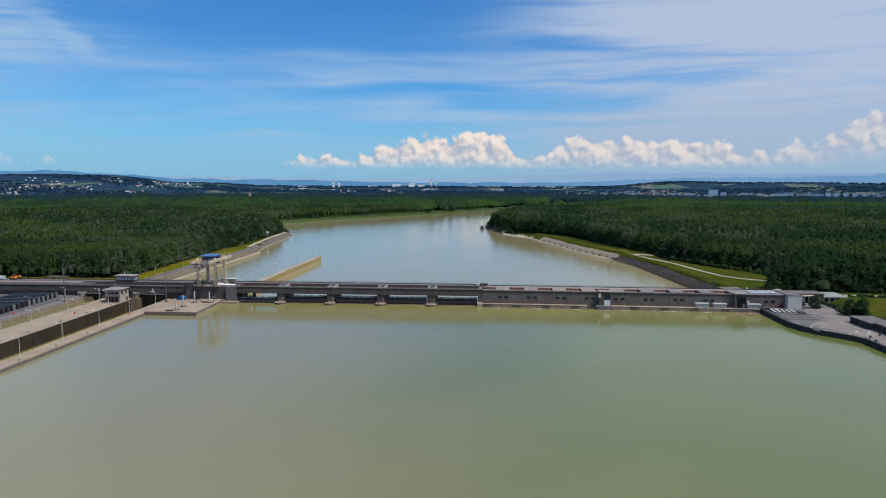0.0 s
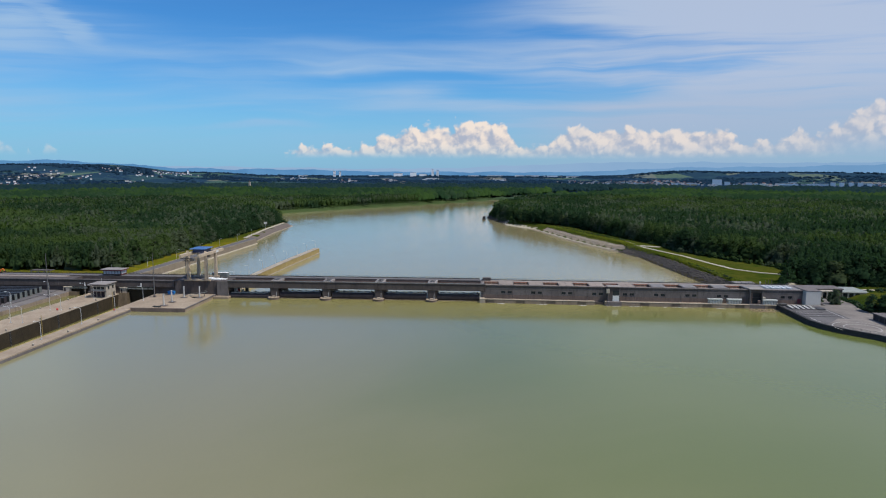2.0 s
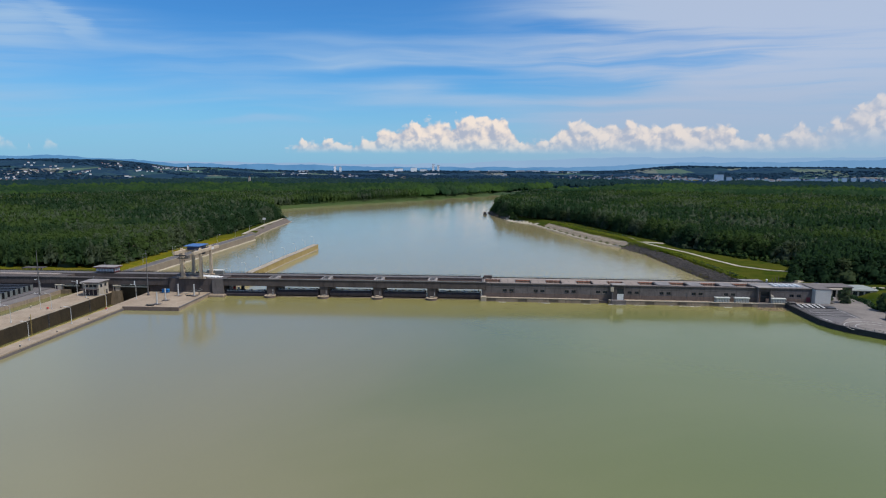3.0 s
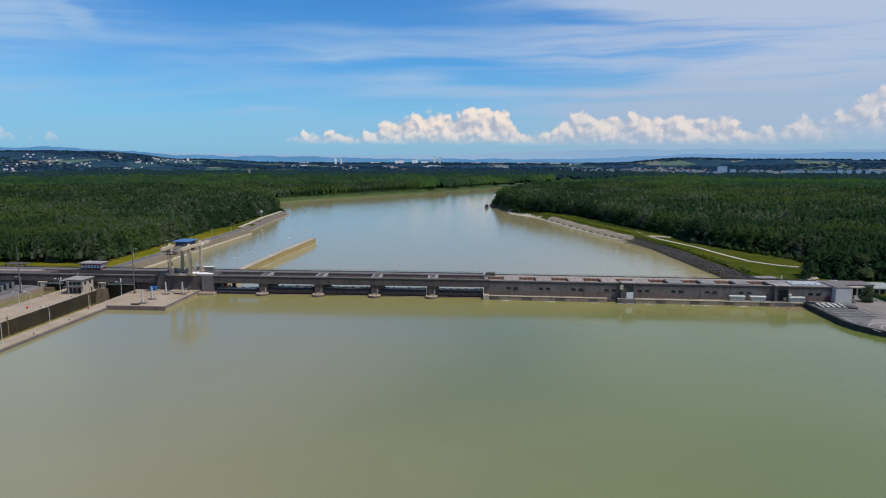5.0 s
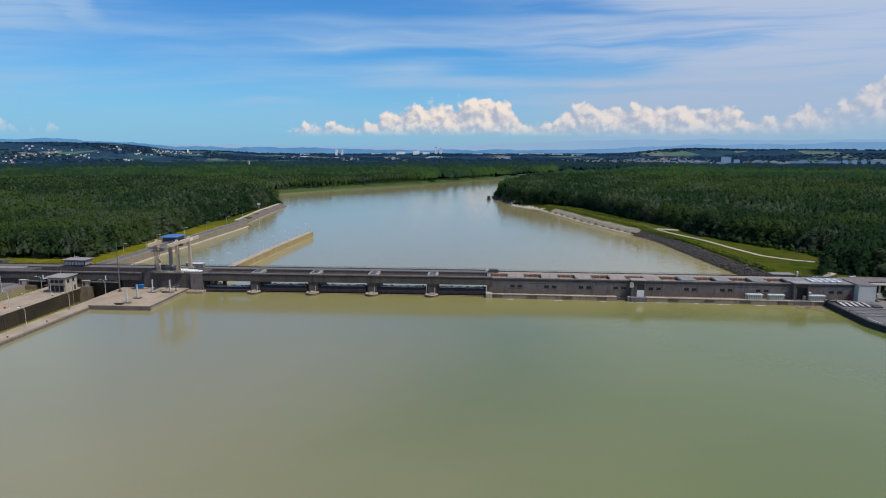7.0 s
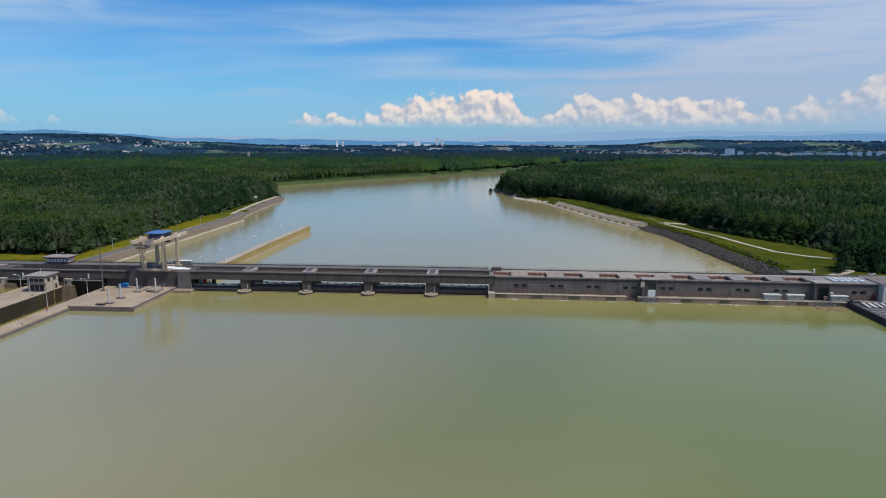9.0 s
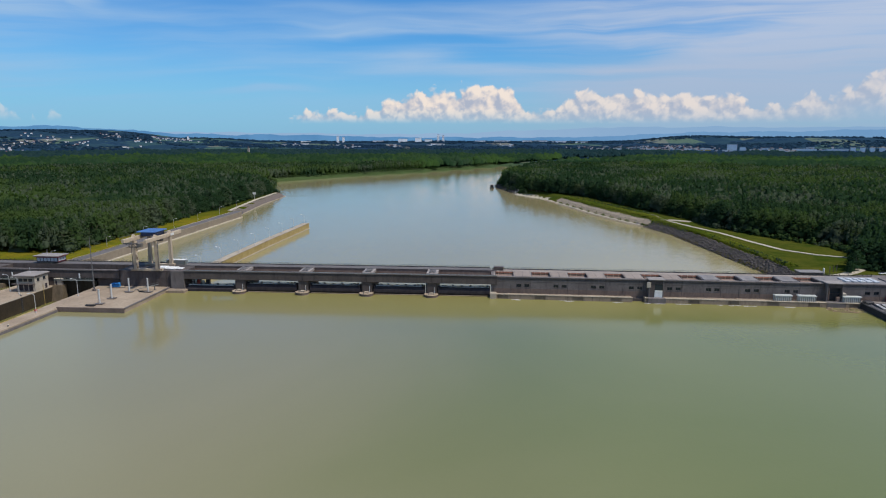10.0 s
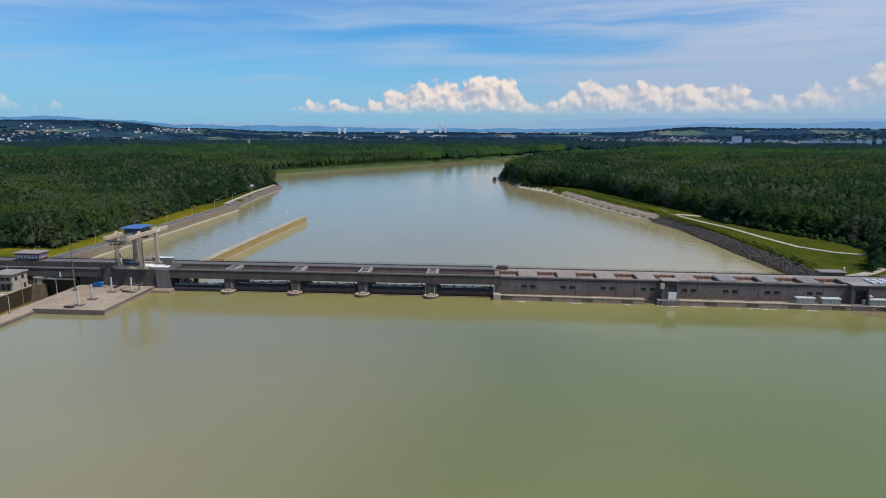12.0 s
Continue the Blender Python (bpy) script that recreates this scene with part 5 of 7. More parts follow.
# ---- lower guide wall and left bank ----
def ribbon(name, path, cross, material):
    """A strip along a path: cross is a closed ring of (offset to the left, z)."""
    bm = bmesh.new()
    rings = []
    for i, (x, y) in enumerate(path):
        a, b = path[max(i - 1, 0)], path[min(i + 1, len(path) - 1)]
        d = Vector((b[0] - a[0], b[1] - a[1])).normalized()
        rings.append([bm.verts.new((x - d.y * o, y + d.x * o, z)) for o, z in cross])
    m = len(cross)
    for a, b in zip(rings, rings[1:]):
        for i in range(m):
            bm.faces.new((a[i], a[(i + 1) % m], b[(i + 1) % m], b[i]))
    bm.faces.new(rings[0])
    bm.faces.new(rings[-1][::-1])
    return finish(name, bm, material)


GUIDE = [(-139.8, 19), (-139.8, 114), (-138.6, 177), (-134.8, 268)]


def along(name, path, cross, material, label, category):
    return tagged(new(name, ribbon(name, path, cross, material)), label, category, kind="structure")


along("wall_guide", GUIDE, [(0, -13), (0, -4.4), (5.0, -4.4), (5.0, -13)], CONCRETE_OCHRE, "long ochre-stained concrete guide wall in the lower lock approach", "wall")
along("trim_guide", GUIDE, [(-0.15, -4.4), (-0.15, -4.0), (5.15, -4.0), (5.15, -4.4)], CONCRETE_LIGHT, "pale coping along the guide wall", "coping")
along("trim_guide_foot", GUIDE, [(-0.7, -12), (-0.7, -8.5), (0, -8.5), (0, -12)], CONCRETE_LIGHT, "pale footing ledge along the guide wall", "ledge")
LEFT = [(-226, 20), (-226, 340)]
along("wall_bank", LEFT, [(0, -13), (0, -3.3), (0.8, -3.2), (0.8, -13)], QUAY_WALL, "pale concrete quay wall along the lower lock approach", "wall")
along("ledge_bank", LEFT, [(-1.2, -12), (-1.2, -8.4), (0, -8.4), (0, -12)], LEDGE_PALE, "pale ledge line along the quay wall", "ledge")
along("wall_bank_end", [(-226, 340), (-236, 341)], [(0, -13), (0, -3.3), (0.8, -3.2), (0.8, -13)], QUAY_WALL, "pale end of the quay wall", "wall")
along("road_bank", [(-226, 20), (-226, 345)], [(0.8, -6), (0.8, -3.25), (8.0, -3.0), (8.0, -6)], ASPHALT_DARK, "grey asphalt road along the quay", "road")
along("trim_bank_road", [(-226, 20), (-226, 330)], [(8.0, -6), (8.0, -2.7), (8.5, -2.7), (8.5, -6)], CONCRETE_LIGHT, "pale kerb between road and grass", "kerb")
TAIL = [(-233, 342), (-247, 458), (-253.5, 563), (-258, 570)]
along("slope_bank", TAIL, [(-0.4, -12), (-0.4, -9.0), (6.6, -4.2), (9.5, -3.6), (9.5, -12)], SLOPE_STONE, "dark grey stone-paved bank slope running to a point", "slope")
along("trim_bank", TAIL, [(-1.1, -12), (-1.1, -8.5), (-0.4, -8.5), (-0.4, -12)], CONCRETE_LIGHT, "pale toe wall of the paved bank", "toe wall")
along("path_tail", [(-234, 344), (-243.5, 347), (-257.5, 458), (-264, 556)], [(-2.5, -8), (-2.5, -3.35), (0.4, -3.1), (0.4, -8)], GRAVEL, "pale path along the top of the paved bank", "path")


def street_lamp():
    l = thing("street_lamp", (0, 0, 0), "slim pale grey street lamp with a bent arm", "street lamp", "lamps along the locks")
    bm = bmesh.new()
    bar(bm, (0, 0, 0), (0, 0, 7.4), 0.14, 0.09, 6)
    part("pole", bm, LAMP_GREY, l)
    bm = bmesh.new()
    bar(bm, (0, 0, 7.35), (-0.9, 0, 8.0), 0.08, 0.07, 6)
    bar(bm, (-0.9, 0, 8.0), (-2.2, 0, 8.1), 0.07, 0.06, 6)
    part("arm", bm, LAMP_GREY, l)
    part("lantern", B((-3.1, -2.0, -0.18, 0.18, 7.98, 8.2)), WHITE, l, "", 0.04)
    part("foot", B((-0.25, 0.25, -0.25, 0.25, 0, 0.5)), LAMP_GREY, l)
    return l


lamp = street_lamp()
lamp.matrix_basis = pose(-159.4, -124.8, 1.6)
copy_thing(lamp, pose(-159.4, -17.4, 1.6))
for y in (-152, -98.2, -71.2, -44.2, -179):
    copy_thing(lamp, pose(-159.4, y, 1.6))
for x, y in ((-194.2, -125), (-194.2, -98), (-194.2, -71.3), (-194.2, -44.0), (-196.8, -11.2), (-188.6, -98), (-188.6, -71.0), (-188.6, -43.7), (-188.4, -16.4)):
    copy_thing(lamp, pose(x, y, 1.6))
for y in (-128, -70, -43, -14):
    copy_thing(lamp, pose(-216.0, y, 2.75))
for k in range(8):
    t = k / 7
    y = 70 + 194 * t
    copy_thing(lamp, pose(-143.0 + (0 if y < 114 else (y - 114) * 0.034), y, -4.0))
for (x, y) in ((-235.2, 70), (-235.2, 125), (-235.2, 172), (-235.2, 218), (-235.2, 262), (-235.2, 308), (-240, 362)):
    copy_thing(lamp, pose(x, y, -2.7, 0, 0, 180))


# ---- woods ----
def crown_template(rs, leaves, size, lobes=7, cores=1):
    """Leaf clumps close over a few stacked lobes; height 1, foot at 0."""
    up = np.linspace(0.30, 0.86, lobes)
    cen = np.stack([rs.uniform(-0.2, 0.2, lobes) * (1.25 - up), rs.uniform(-0.2, 0.2, lobes) * (1.25 - up), up + rs.uniform(-0.05, 0.05, lobes)], 1)
    rad = rs.uniform(0.17, 0.26, lobes) * (1.35 - 0.75 * up)
    tall = 0.85
    cen[-1], rad[-1] = (rs.uniform(-0.05, 0.05), rs.uniform(-0.05, 0.05), 0.88), 0.13
    v, f, nv = [], [], []
    for i in range(leaves):
        k = rs.randint(lobes)
        d = rs.normal(size=3)
        d[2] = abs(d[2]) * 1.1 - 0.45
        d /= np.linalg.norm(d)
        c = cen[k] + d * rad[k] * rs.uniform(0.75, 1.3) * (1, 1, tall)
        nrm = d + rs.normal(size=3) * 0.45
        nrm /= np.linalg.norm(nrm)
        a = np.cross(nrm, rs.normal(size=3))
        a /= np.linalg.norm(a)
        b = np.cross(nrm, a)
        s = size * rs.uniform(0.6, 1.4) * np.array((1, 1, 0.7))
        j = len(v)
        v += [c + a * s, c + b * s * 0.9 - a * s * 0.5, c - b * s * 0.8 - a * s * 0.6]
        f.append((j, j + 1, j + 2))
        out = d * 0.75 + nrm * 0.12 + (0, 0, 0.55)
        nv += [out / np.linalg.norm(out)] * 3
    core = bmesh.new()
    bmesh.ops.create_icosphere(core, subdivisions=1, radius=1.0)
    core.verts.ensure_lookup_table()
    for k in ([0, lobes - 1] + list(range(1, lobes - 1)))[:cores] if cores > 1 else [lobes // 2]:
        j = len(v)
        grow = 1.0 if cores > 1 else 1.25
        for q in core.verts:
            w = np.array(q.co) * rad[k] * rs.uniform(0.6, 0.95) * grow
            v.append(cen[k] + w * (1, 1, tall if cores > 1 else 1.4))
            nv.append(np.array(q.co) * 0.75 + np.array((0, 0, 0.55)))
        f += [tuple(j + q.index for q in face.verts) for face in core.faces if face.calc_center_median().z > -0.5]
    core.free()
    nv = np.array(nv)
    return np.array(v), np.array(f), nv / np.linalg.norm(nv, axis=1)[:, None]


def blob_template(rs):
    """A rough clump for far canopy, height 1."""
    core = bmesh.new()
    bmesh.ops.create_icosphere(core, subdivisions=1, radius=1.0)
    v = np.array([q.co[:] for q in core.verts])
    f = np.array([[q.index for q in face.verts] for face in core.faces])
    core.free()
    v = v * rs.uniform(0.6, 1.35, (len(v), 1))
    v = v * (0.32, 0.32, 0.47) + (0, 0, 0.5)
    keep = v[f].mean(1)[:, 2] > 0.14
    n = np.stack([v[:, 0], v[:, 1], np.abs(v[:, 2] - 0.5) + 0.22], -1)
    return v, f[keep], n / np.linalg.norm(n, axis=1)[:, None]


rs = np.random.RandomState(7)
NEAR_CROWNS = [crown_template(rs, 150, 0.066, rs.randint(8, 11), 4) for _ in range(9)]
MID_CROWNS = [crown_template(rs, 26, 0.13, 6) for _ in range(8)]
FAR_CROWNS = [blob_template(rs) for _ in range(12)]

WOOD_LEFT = [(-252, 100), (-258, 216), (-264, 328), (-272, 480), (-276, 560), (-290, 600), (-320, 655), (-368, 827), (-284, 972), (-133, 1170), (50, 1458), (400, 2040),
             (930, 2430), (900, 2700), (-2600, 2700), (-2600, 100)]
WOOD_RIGHT = [(132, 556), (160, 512), (178, 450), (200, 372), (222, 300), (227, 257), (251, 210), (277, 175), (271, 137), (242, 93), (258, 86), (296, 84), (330, 78), (460, 50), (2600, 60), (2600, 2700), (1050, 2700), (1020, 2160),
              (575, 1865), (245, 1415), (73, 1016), (52, 785), (52, 742), (72, 655), (92, 604)]


def inside(poly, x, y):
    a = np.array(poly, float)
    b = np.roll(a, -1, 0)
    hit = np.zeros(x.shape, bool)
    for (ax, ay), (bx, by) in zip(a, b):
        if ay != by:
            hit ^= ((ay > y) != (by > y)) & (x < ax + (y - ay) * (bx - ax) / (by - ay))
    return hit


def trees_between(r0, r1, step):
    n = int(2 * r1 / step) + 1
    gx, gy = np.meshgrid(np.linspace(-r1, r1, n) + 25, np.linspace(0, r1, n // 2) - 300)
    x = (gx + rs.uniform(-0.45, 0.45, gx.shape) * step).ravel()
    y = (gy + rs.uniform(-0.45, 0.45, gy.shape) * step).ravel()
    r = np.hypot(x - 25, y + 300)
    az = np.degrees(np.arctan2(x - 25, y + 300))
    ok = (r >= r0) & (r < r1) & (az > -44) & (az < 38) & (inside(WOOD_LEFT, x, y) | inside(WOOD_RIGHT, x, y))
    return x[ok], y[ok]


def plant(x, y, h, w, crowns, z):
    """All the crowns at those places as one pair of arrays."""
    vs, fs, ts, ns, base = [], [], [], [], 0
    tone = rs.uniform(0, 1, len(x))
    pick = rs.randint(len(crowns), size=len(x))
    turn = rs.uniform(0, 6.283, len(x))
    for k, (v, f, nv) in enumerate(crowns):
        s = np.nonzero(pick == k)[0]
        if not len(s):
            continue
        c, d = np.cos(turn[s])[:, None], np.sin(turn[s])[:, None]
        X = (v[None, :, 0] * c - v[None, :, 1] * d) * w[s][:, None] + x[s][:, None]
        Y = (v[None, :, 0] * d + v[None, :, 1] * c) * w[s][:, None] + y[s][:, None]
        Z = v[None, :, 2] * h[s][:, None] + z[s][:, None]
        vs.append(np.stack([X, Y, Z], -1).reshape(-1, 3))
        ns.append(np.stack([nv[None, :, 0] * c - nv[None, :, 1] * d, nv[None, :, 0] * d + nv[None, :, 1] * c, np.broadcast_to(nv[None, :, 2], X.shape)], -1).reshape(-1, 3))
        ts.append(np.repeat(tone[s], len(v)))
        fs.append((f[None] + (np.arange(len(s)) * len(v))[:, None, None] + base).reshape(-1, 3))
        base += len(s) * len(v)
    return np.concatenate(vs), np.concatenate(fs), np.concatenate(ts), np.concatenate(ns)


def wood(name, r0, r1, step, crowns, hs, ws, material, label):
    x, y = trees_between(r0, r1, step)
    z = land_height(x, y) - 0.6
    stand = 0.94 + 0.15 * rolling(x, y, 26.0, 21) + 0.16 * rolling(x, y, 110.0, 22)
    h = rs.uniform(*hs, len(x)) * stand
    w = rs.uniform(*ws, len(x))
    v, f, tone, nv = plant(x, y, h, w, crowns, z)
    ob = new(name, np_mesh(name, v, f, material, tone, nv))
    return tagged(ob, label, "forest", kind="stuff")


wood("forest_near", 0, 680, 4.2, NEAR_CROWNS, (16, 24), (7.5, 11.5), LEAF, "dense green floodplain forest beside the river")
wood("forest_middle", 680, 1500, 6.1, MID_CROWNS, (16, 24), (9, 13.5), LEAF, "dense green floodplain forest farther off")
wood("forest_far", 1500, 2150, 12.5, FAR_CROWNS, (13, 26), (18, 38), LEAF_DARK, "dark green forest stretching over the plain")
wood("forest_distant", 2150, 2900, 16.5, FAR_CROWNS, (12, 25), (22, 44), LEAF_HAZE, "distant forest on the plain, tinted blue for haze")


def undergrowth(step, name, x0, x1, y0, y1, poly, rmax):
    """A closed rough layer of lower growth that fills the wood between the crowns."""
    X, Y = np.meshgrid(np.arange(x0, x1, step), np.arange(y0, y1, step))
    X = X + rs.uniform(-0.35, 0.35, X.shape) * step
    Y = Y + rs.uniform(-0.35, 0.35, Y.shape) * step
    ok = inside(poly, X, Y) & (np.hypot(X - 25, Y + 300) < rmax) & (np.abs(np.degrees(np.arctan2(X - 25, Y + 300))) < 46)
    Z = land_height(X, Y) + 15.4 * (0.94 + 0.15 * rolling(X, Y, 26.0, 21) + 0.16 * rolling(X, Y, 110.0, 22)) + rs.uniform(-1.6, 1.6, X.shape)
    deep = ok.copy()
    for dx, dy in ((1, 0), (-1, 0), (0, 1), (0, -1)):
        deep &= np.roll(np.roll(ok, dx, 1), dy, 0)
    Z = np.where(deep, Z, land_height(X, Y) - 0.5)
    idx = np.arange(X.size).reshape(X.shape)
    q = np.stack([idx[:-1, :-1], idx[:-1, 1:], idx[1:, 1:], idx[1:, :-1]], -1).reshape(-1, 4)
    q = q[ok.ravel()[q].all(1)]
    used, inv = np.unique(q, return_inverse=True)
    v = np.stack([X, Y, Z], -1).reshape(-1, 3)[used]
    return tagged(new(name, np_mesh(name, v, inv.reshape(-1, 4), LEAF)), "dense dark green undergrowth below the tree crowns", "undergrowth", kind="stuff")


undergrowth(6.0, "undergrowth", -1200, -230, 100, 1500, WOOD_LEFT, 1500)
undergrowth(6.0, "undergrowth", 60, 1300, 64, 1300, WOOD_RIGHT, 1500)


# ---- single trees at the wood's edge and in the yard ----
def tree_meshes(seed, h, w, leaves, material):
    r = np.random.RandomState(seed)
    v, f, nv = crown_template(r, leaves, 0.046, 12, 7)
    v = v * (w, w, h) * (1, 1, 1.12) - (0, 0, h * 0.12)
    crown = np_mesh("crown", v, f, material, None, nv)
    bm = bmesh.new()
    bar(bm, (0, 0, -0.8), (0.1, 0.05, h * 0.45), 0.028 * h, 0.016 * h, 7)
    bar(bm, (0.1, 0.05, h * 0.45), (0, 0, h * 0.85), 0.016 * h, 0.004 * h, 6)
    for k in range(5):
        a = k * 1.3 + r.uniform(0, 0.6)
        z = h * (0.3 + 0.09 * k)
        bar(bm, (0.08, 0.04, z), (math.cos(a) * w * 0.2, math.sin(a) * w * 0.2, z + h * 0.16), 0.009 * h, 0.003 * h, 5)
    return crown, finish("trunk", bm, BARK)


TREE_KINDS = [tree_meshes(31, 19, 22, 520, LEAF), tree_meshes(32, 17, 20, 520, LEAF), tree_meshes(33, 21, 21, 520, LEAF), tree_meshes(34, 15, 20, 520, LEAF_GREY)]


def tree(x, y, z, kind, size, turn, label, group=""):
    e = thing("tree", (0, 0, 0), label, "tree", group)
    for name, me in zip(("crown", "trunk"), TREE_KINDS[kind]):
        ob = new(name, me)
        ob.parent = e
    e.matrix_basis = pose(x, y, z, 0, 0, turn) @ Matrix.Diagonal((size, size, size, 1))
    return e


rt = random.Random(5)


def edge_row(path, gap, inset, label, group):
    """Trees along the face of a wood."""
    for (ax, ay), (bx, by) in zip(path, path[1:]):
        n = max(1, int(math.hypot(bx - ax, by - ay) / gap))
        for i in range(n):
            t = (i + rt.uniform(0.1, 0.9)) / n
            x, y = ax + (bx - ax) * t + rt.uniform(-2, 2) + inset[0], ay + (by - ay) * t + rt.uniform(-2, 2) + inset[1]
            z = float(land_height(np.array([x]), np.array([y]))[0])
            kind = rt.choice((0, 0, 1, 1, 2, 2, 3))
            tree(x, y, z, kind, rt.uniform(0.75, 1.1), rt.uniform(0, 360), label if kind < 3 else "silvery willow on the forest edge", group)


edge_row([(-252, 100), (-258, 216), (-264, 328), (-272, 480), (-276, 560)], 5.5, (1, 0), "leafy green tree on the forest edge by the lock", "forest edge trees on the lock bank")
edge_row([(54, 742), (74, 655), (92, 604), (132, 554), (160, 510), (178, 448), (199, 370), (221, 300), (225, 257), (249, 210), (275, 173)], 5.5, (0, 0), "leafy green tree on the forest edge above the bank", "forest edge trees on the river bank")
edge_row([(240, 92), (258, 85), (296, 83), (330, 77), (400, 62)], 6.0, (0, 2), "leafy dark tree on the meadow's edge", "forest edge trees by the meadow")
for x, y, s, k in ((220.2, -1.5, 0.46, 0), (216.6, 5.0, 0.22, 1), (229.5, -19, 0.54, 0), (233, -22, 0.62, 1), (236.5, -18, 0.50, 2), (232.5, -27, 0.34, 2), (236, 84, 0.62, 0), (230, 78, 0.4, 1), (264, -6, 0.5, 0)):
    tree(x, y, 2.2 if -2 < y < 0 else (1.3 if y < 0 else 1.2) if y < 30 else -2.2, k, s, rt.uniform(0, 360), "small round dark green tree beside the yard", "yard trees")

# a slim fence between the yard and the meadow
yf = thing("fence", (244, -34, 1.3), "dark slim post-and-wire fence beside the yard", "fence")
for i in range(17):
    x, y = 233.5 + i * 2.6, -30.5 - i * 0.25
    part("post", B((x - 0.09, x + 0.09, y - 0.09, y + 0.09, 0.6, 3.6)), BARK, yf)
for dz in (0.9, 1.9, 2.9):
    bm = bmesh.new()
    beam(bm, (233.5, -30.5, 0.7 + dz), (275.1, -34.5, 0.7 + dz), 0.05, 0.05)
    part("wire", bm, RAIL_STEEL, yf)

# ---- right bank: yard, garages, helipad ----
yard = thing("yard_deck", (205, -40, 0), "grey paved yard with a helicopter landing circle beside the reservoir", "yard", kind="structure")
EDGE = [(188.2, -1.0), (187.4, -41), (189.6, -49), (194.5, -57), (203.5, -67), (206, -72), (206.4, -330)]
bm = bmesh.new()
prism(bm, EDGE + [(233, -330), (233, -36), (229, -24), (227, -14), (231, 0), (231, 14), (214, 14), (214, -5.2)], -8, 2.3)
part("paving", bm, YARD_PAVING, yard)
bm = bmesh.new()
prism(bm, [(188.6, -5.5), (187.9, -40.5), (192, -48), (203, -36), (209.5, -36), (209.5, -5.5)], 2.3, 2.34)
part("dark_paving", bm, ASPHALT_DARK, yard, "dark asphalt part of the deck")


def edge_wall(name, out, z0, z1, material):
    bm = bmesh.new()
    rings = []
    for i, (x, y) in enumerate(EDGE):
        a, b = EDGE[max(i - 1, 0)], EDGE[min(i + 1, len(EDGE) - 1)]
        d = Vector((b[0] - a[0], b[1] - a[1])).normalized()
        nx, ny = d.y, -d.x
        rings.append([bm.verts.new((x + nx * o, y + ny * o, z)) for o, z in ((0.3, z1), (out, z0), (-0.9, z0), (-0.9, z1))])
    for a, b in zip(rings, rings[1:]):
        for i in range(4):
            bm.faces.new((a[i], a[(i + 1) % 4], b[(i + 1) % 4], b[i]))
    bm.faces.new(rings[0])
    bm.faces.new(rings[-1][::-1])
    return part(name, bm, material, yard, "black tarred retaining edge")


edge_wall("retaining_edge", 0.7, -3.0, 2.5, BLACK)


rail = thing("railing", (200, -50, 2.5), "slim grey steel railing along the curved yard edge", "railing")
for (ax, ay), (bx_, by_) in zip(EDGE[:-1], EDGE[1:]):
    ay, by_ = max(ay, -170), max(by_, -170)
    for dz in (0.55, 1.1):
        bm = bmesh.new()
        beam(bm, (ax + 0.1, ay, 2.5 + dz), (bx_ + 0.1, by_, 2.5 + dz), 0.07, 0.07)
        part("rail", bm, RAIL_STEEL, rail)
    n_ = max(1, int(math.hypot(bx_ - ax, by_ - ay) / 3.0))
    for i in range(n_):
        x, y = ax + (bx_ - ax) * i / n_ + 0.1, ay + (by_ - ay) * i / n_
        part("post", B((x - 0.06, x + 0.06, y - 0.06, y + 0.06, 2.4, 3.6)), RAIL_STEEL, rail)
for y, xa, xb in ((-19.5, 189.0, 209.0), (-22.5, 189.0, 203.0), (-27.5, 190.0, 209.3), (-32.0, 188.8, 207.0)):
    part("deck_joint", B((xa, xb, y - 0.22, y + 0.22, 2.34, 2.42)), BLACK, yard, "black deck joint strip")
part("deck_hatch", B((203.6, 207.4, -17.2, -12.6, 2.34, 2.9)), DARK_STEEL, yard, "dark raised deck hatch", 0.05)


def flat_ring(cx, cy, r0, r1, z, n=48, a0=0.0, a1=2 * math.pi):
    bm = bmesh.new()
    pts = [(bm.verts.new((cx + r0 * math.cos(t), cy + r0 * math.sin(t), z)), bm.verts.new((cx + r1 * math.cos(t), cy + r1 * math.sin(t), z)))
           for t in [a0 + (a1 - a0) * i / n for i in range(n + 1)]]
    for (a, b), (c, d) in zip(pts, pts[1:]):
        bm.faces.new((a, b, d, c))
    return bm


part("landing_circle", flat_ring(204.0, -54.5, 7.2, 7.7, 2.36), WHITE_PAINT, yard, "white inner landing circle")
part("landing_circle", flat_ring(204.0, -54.5, 11.6, 12.1, 2.36, 48, -0.9, 3.5), WHITE_PAINT, yard, "white outer landing circle")
for ax, ay, bx, by, w in ((190.4, -34.6, 191.0, -44.0, 0.7), (207.8, -14, 207.3, -36, 0.4), (213, -64, 221, -50, 0.4), (188.8, -20, 200, -33, 0.25)):
    bm = bmesh.new()
    d = Vector((bx - ax, by - ay)).normalized() * w / 2
    bm.faces.new([bm.verts.new(p) for p in ((ax - d.y, ay + d.x, 2.36), (bx - d.y, by + d.x, 2.36), (bx + d.y, by - d.x, 2.36), (ax + d.y, ay - d.x, 2.36))])
    part("painted_line", bm, WHITE_PAINT, yard)
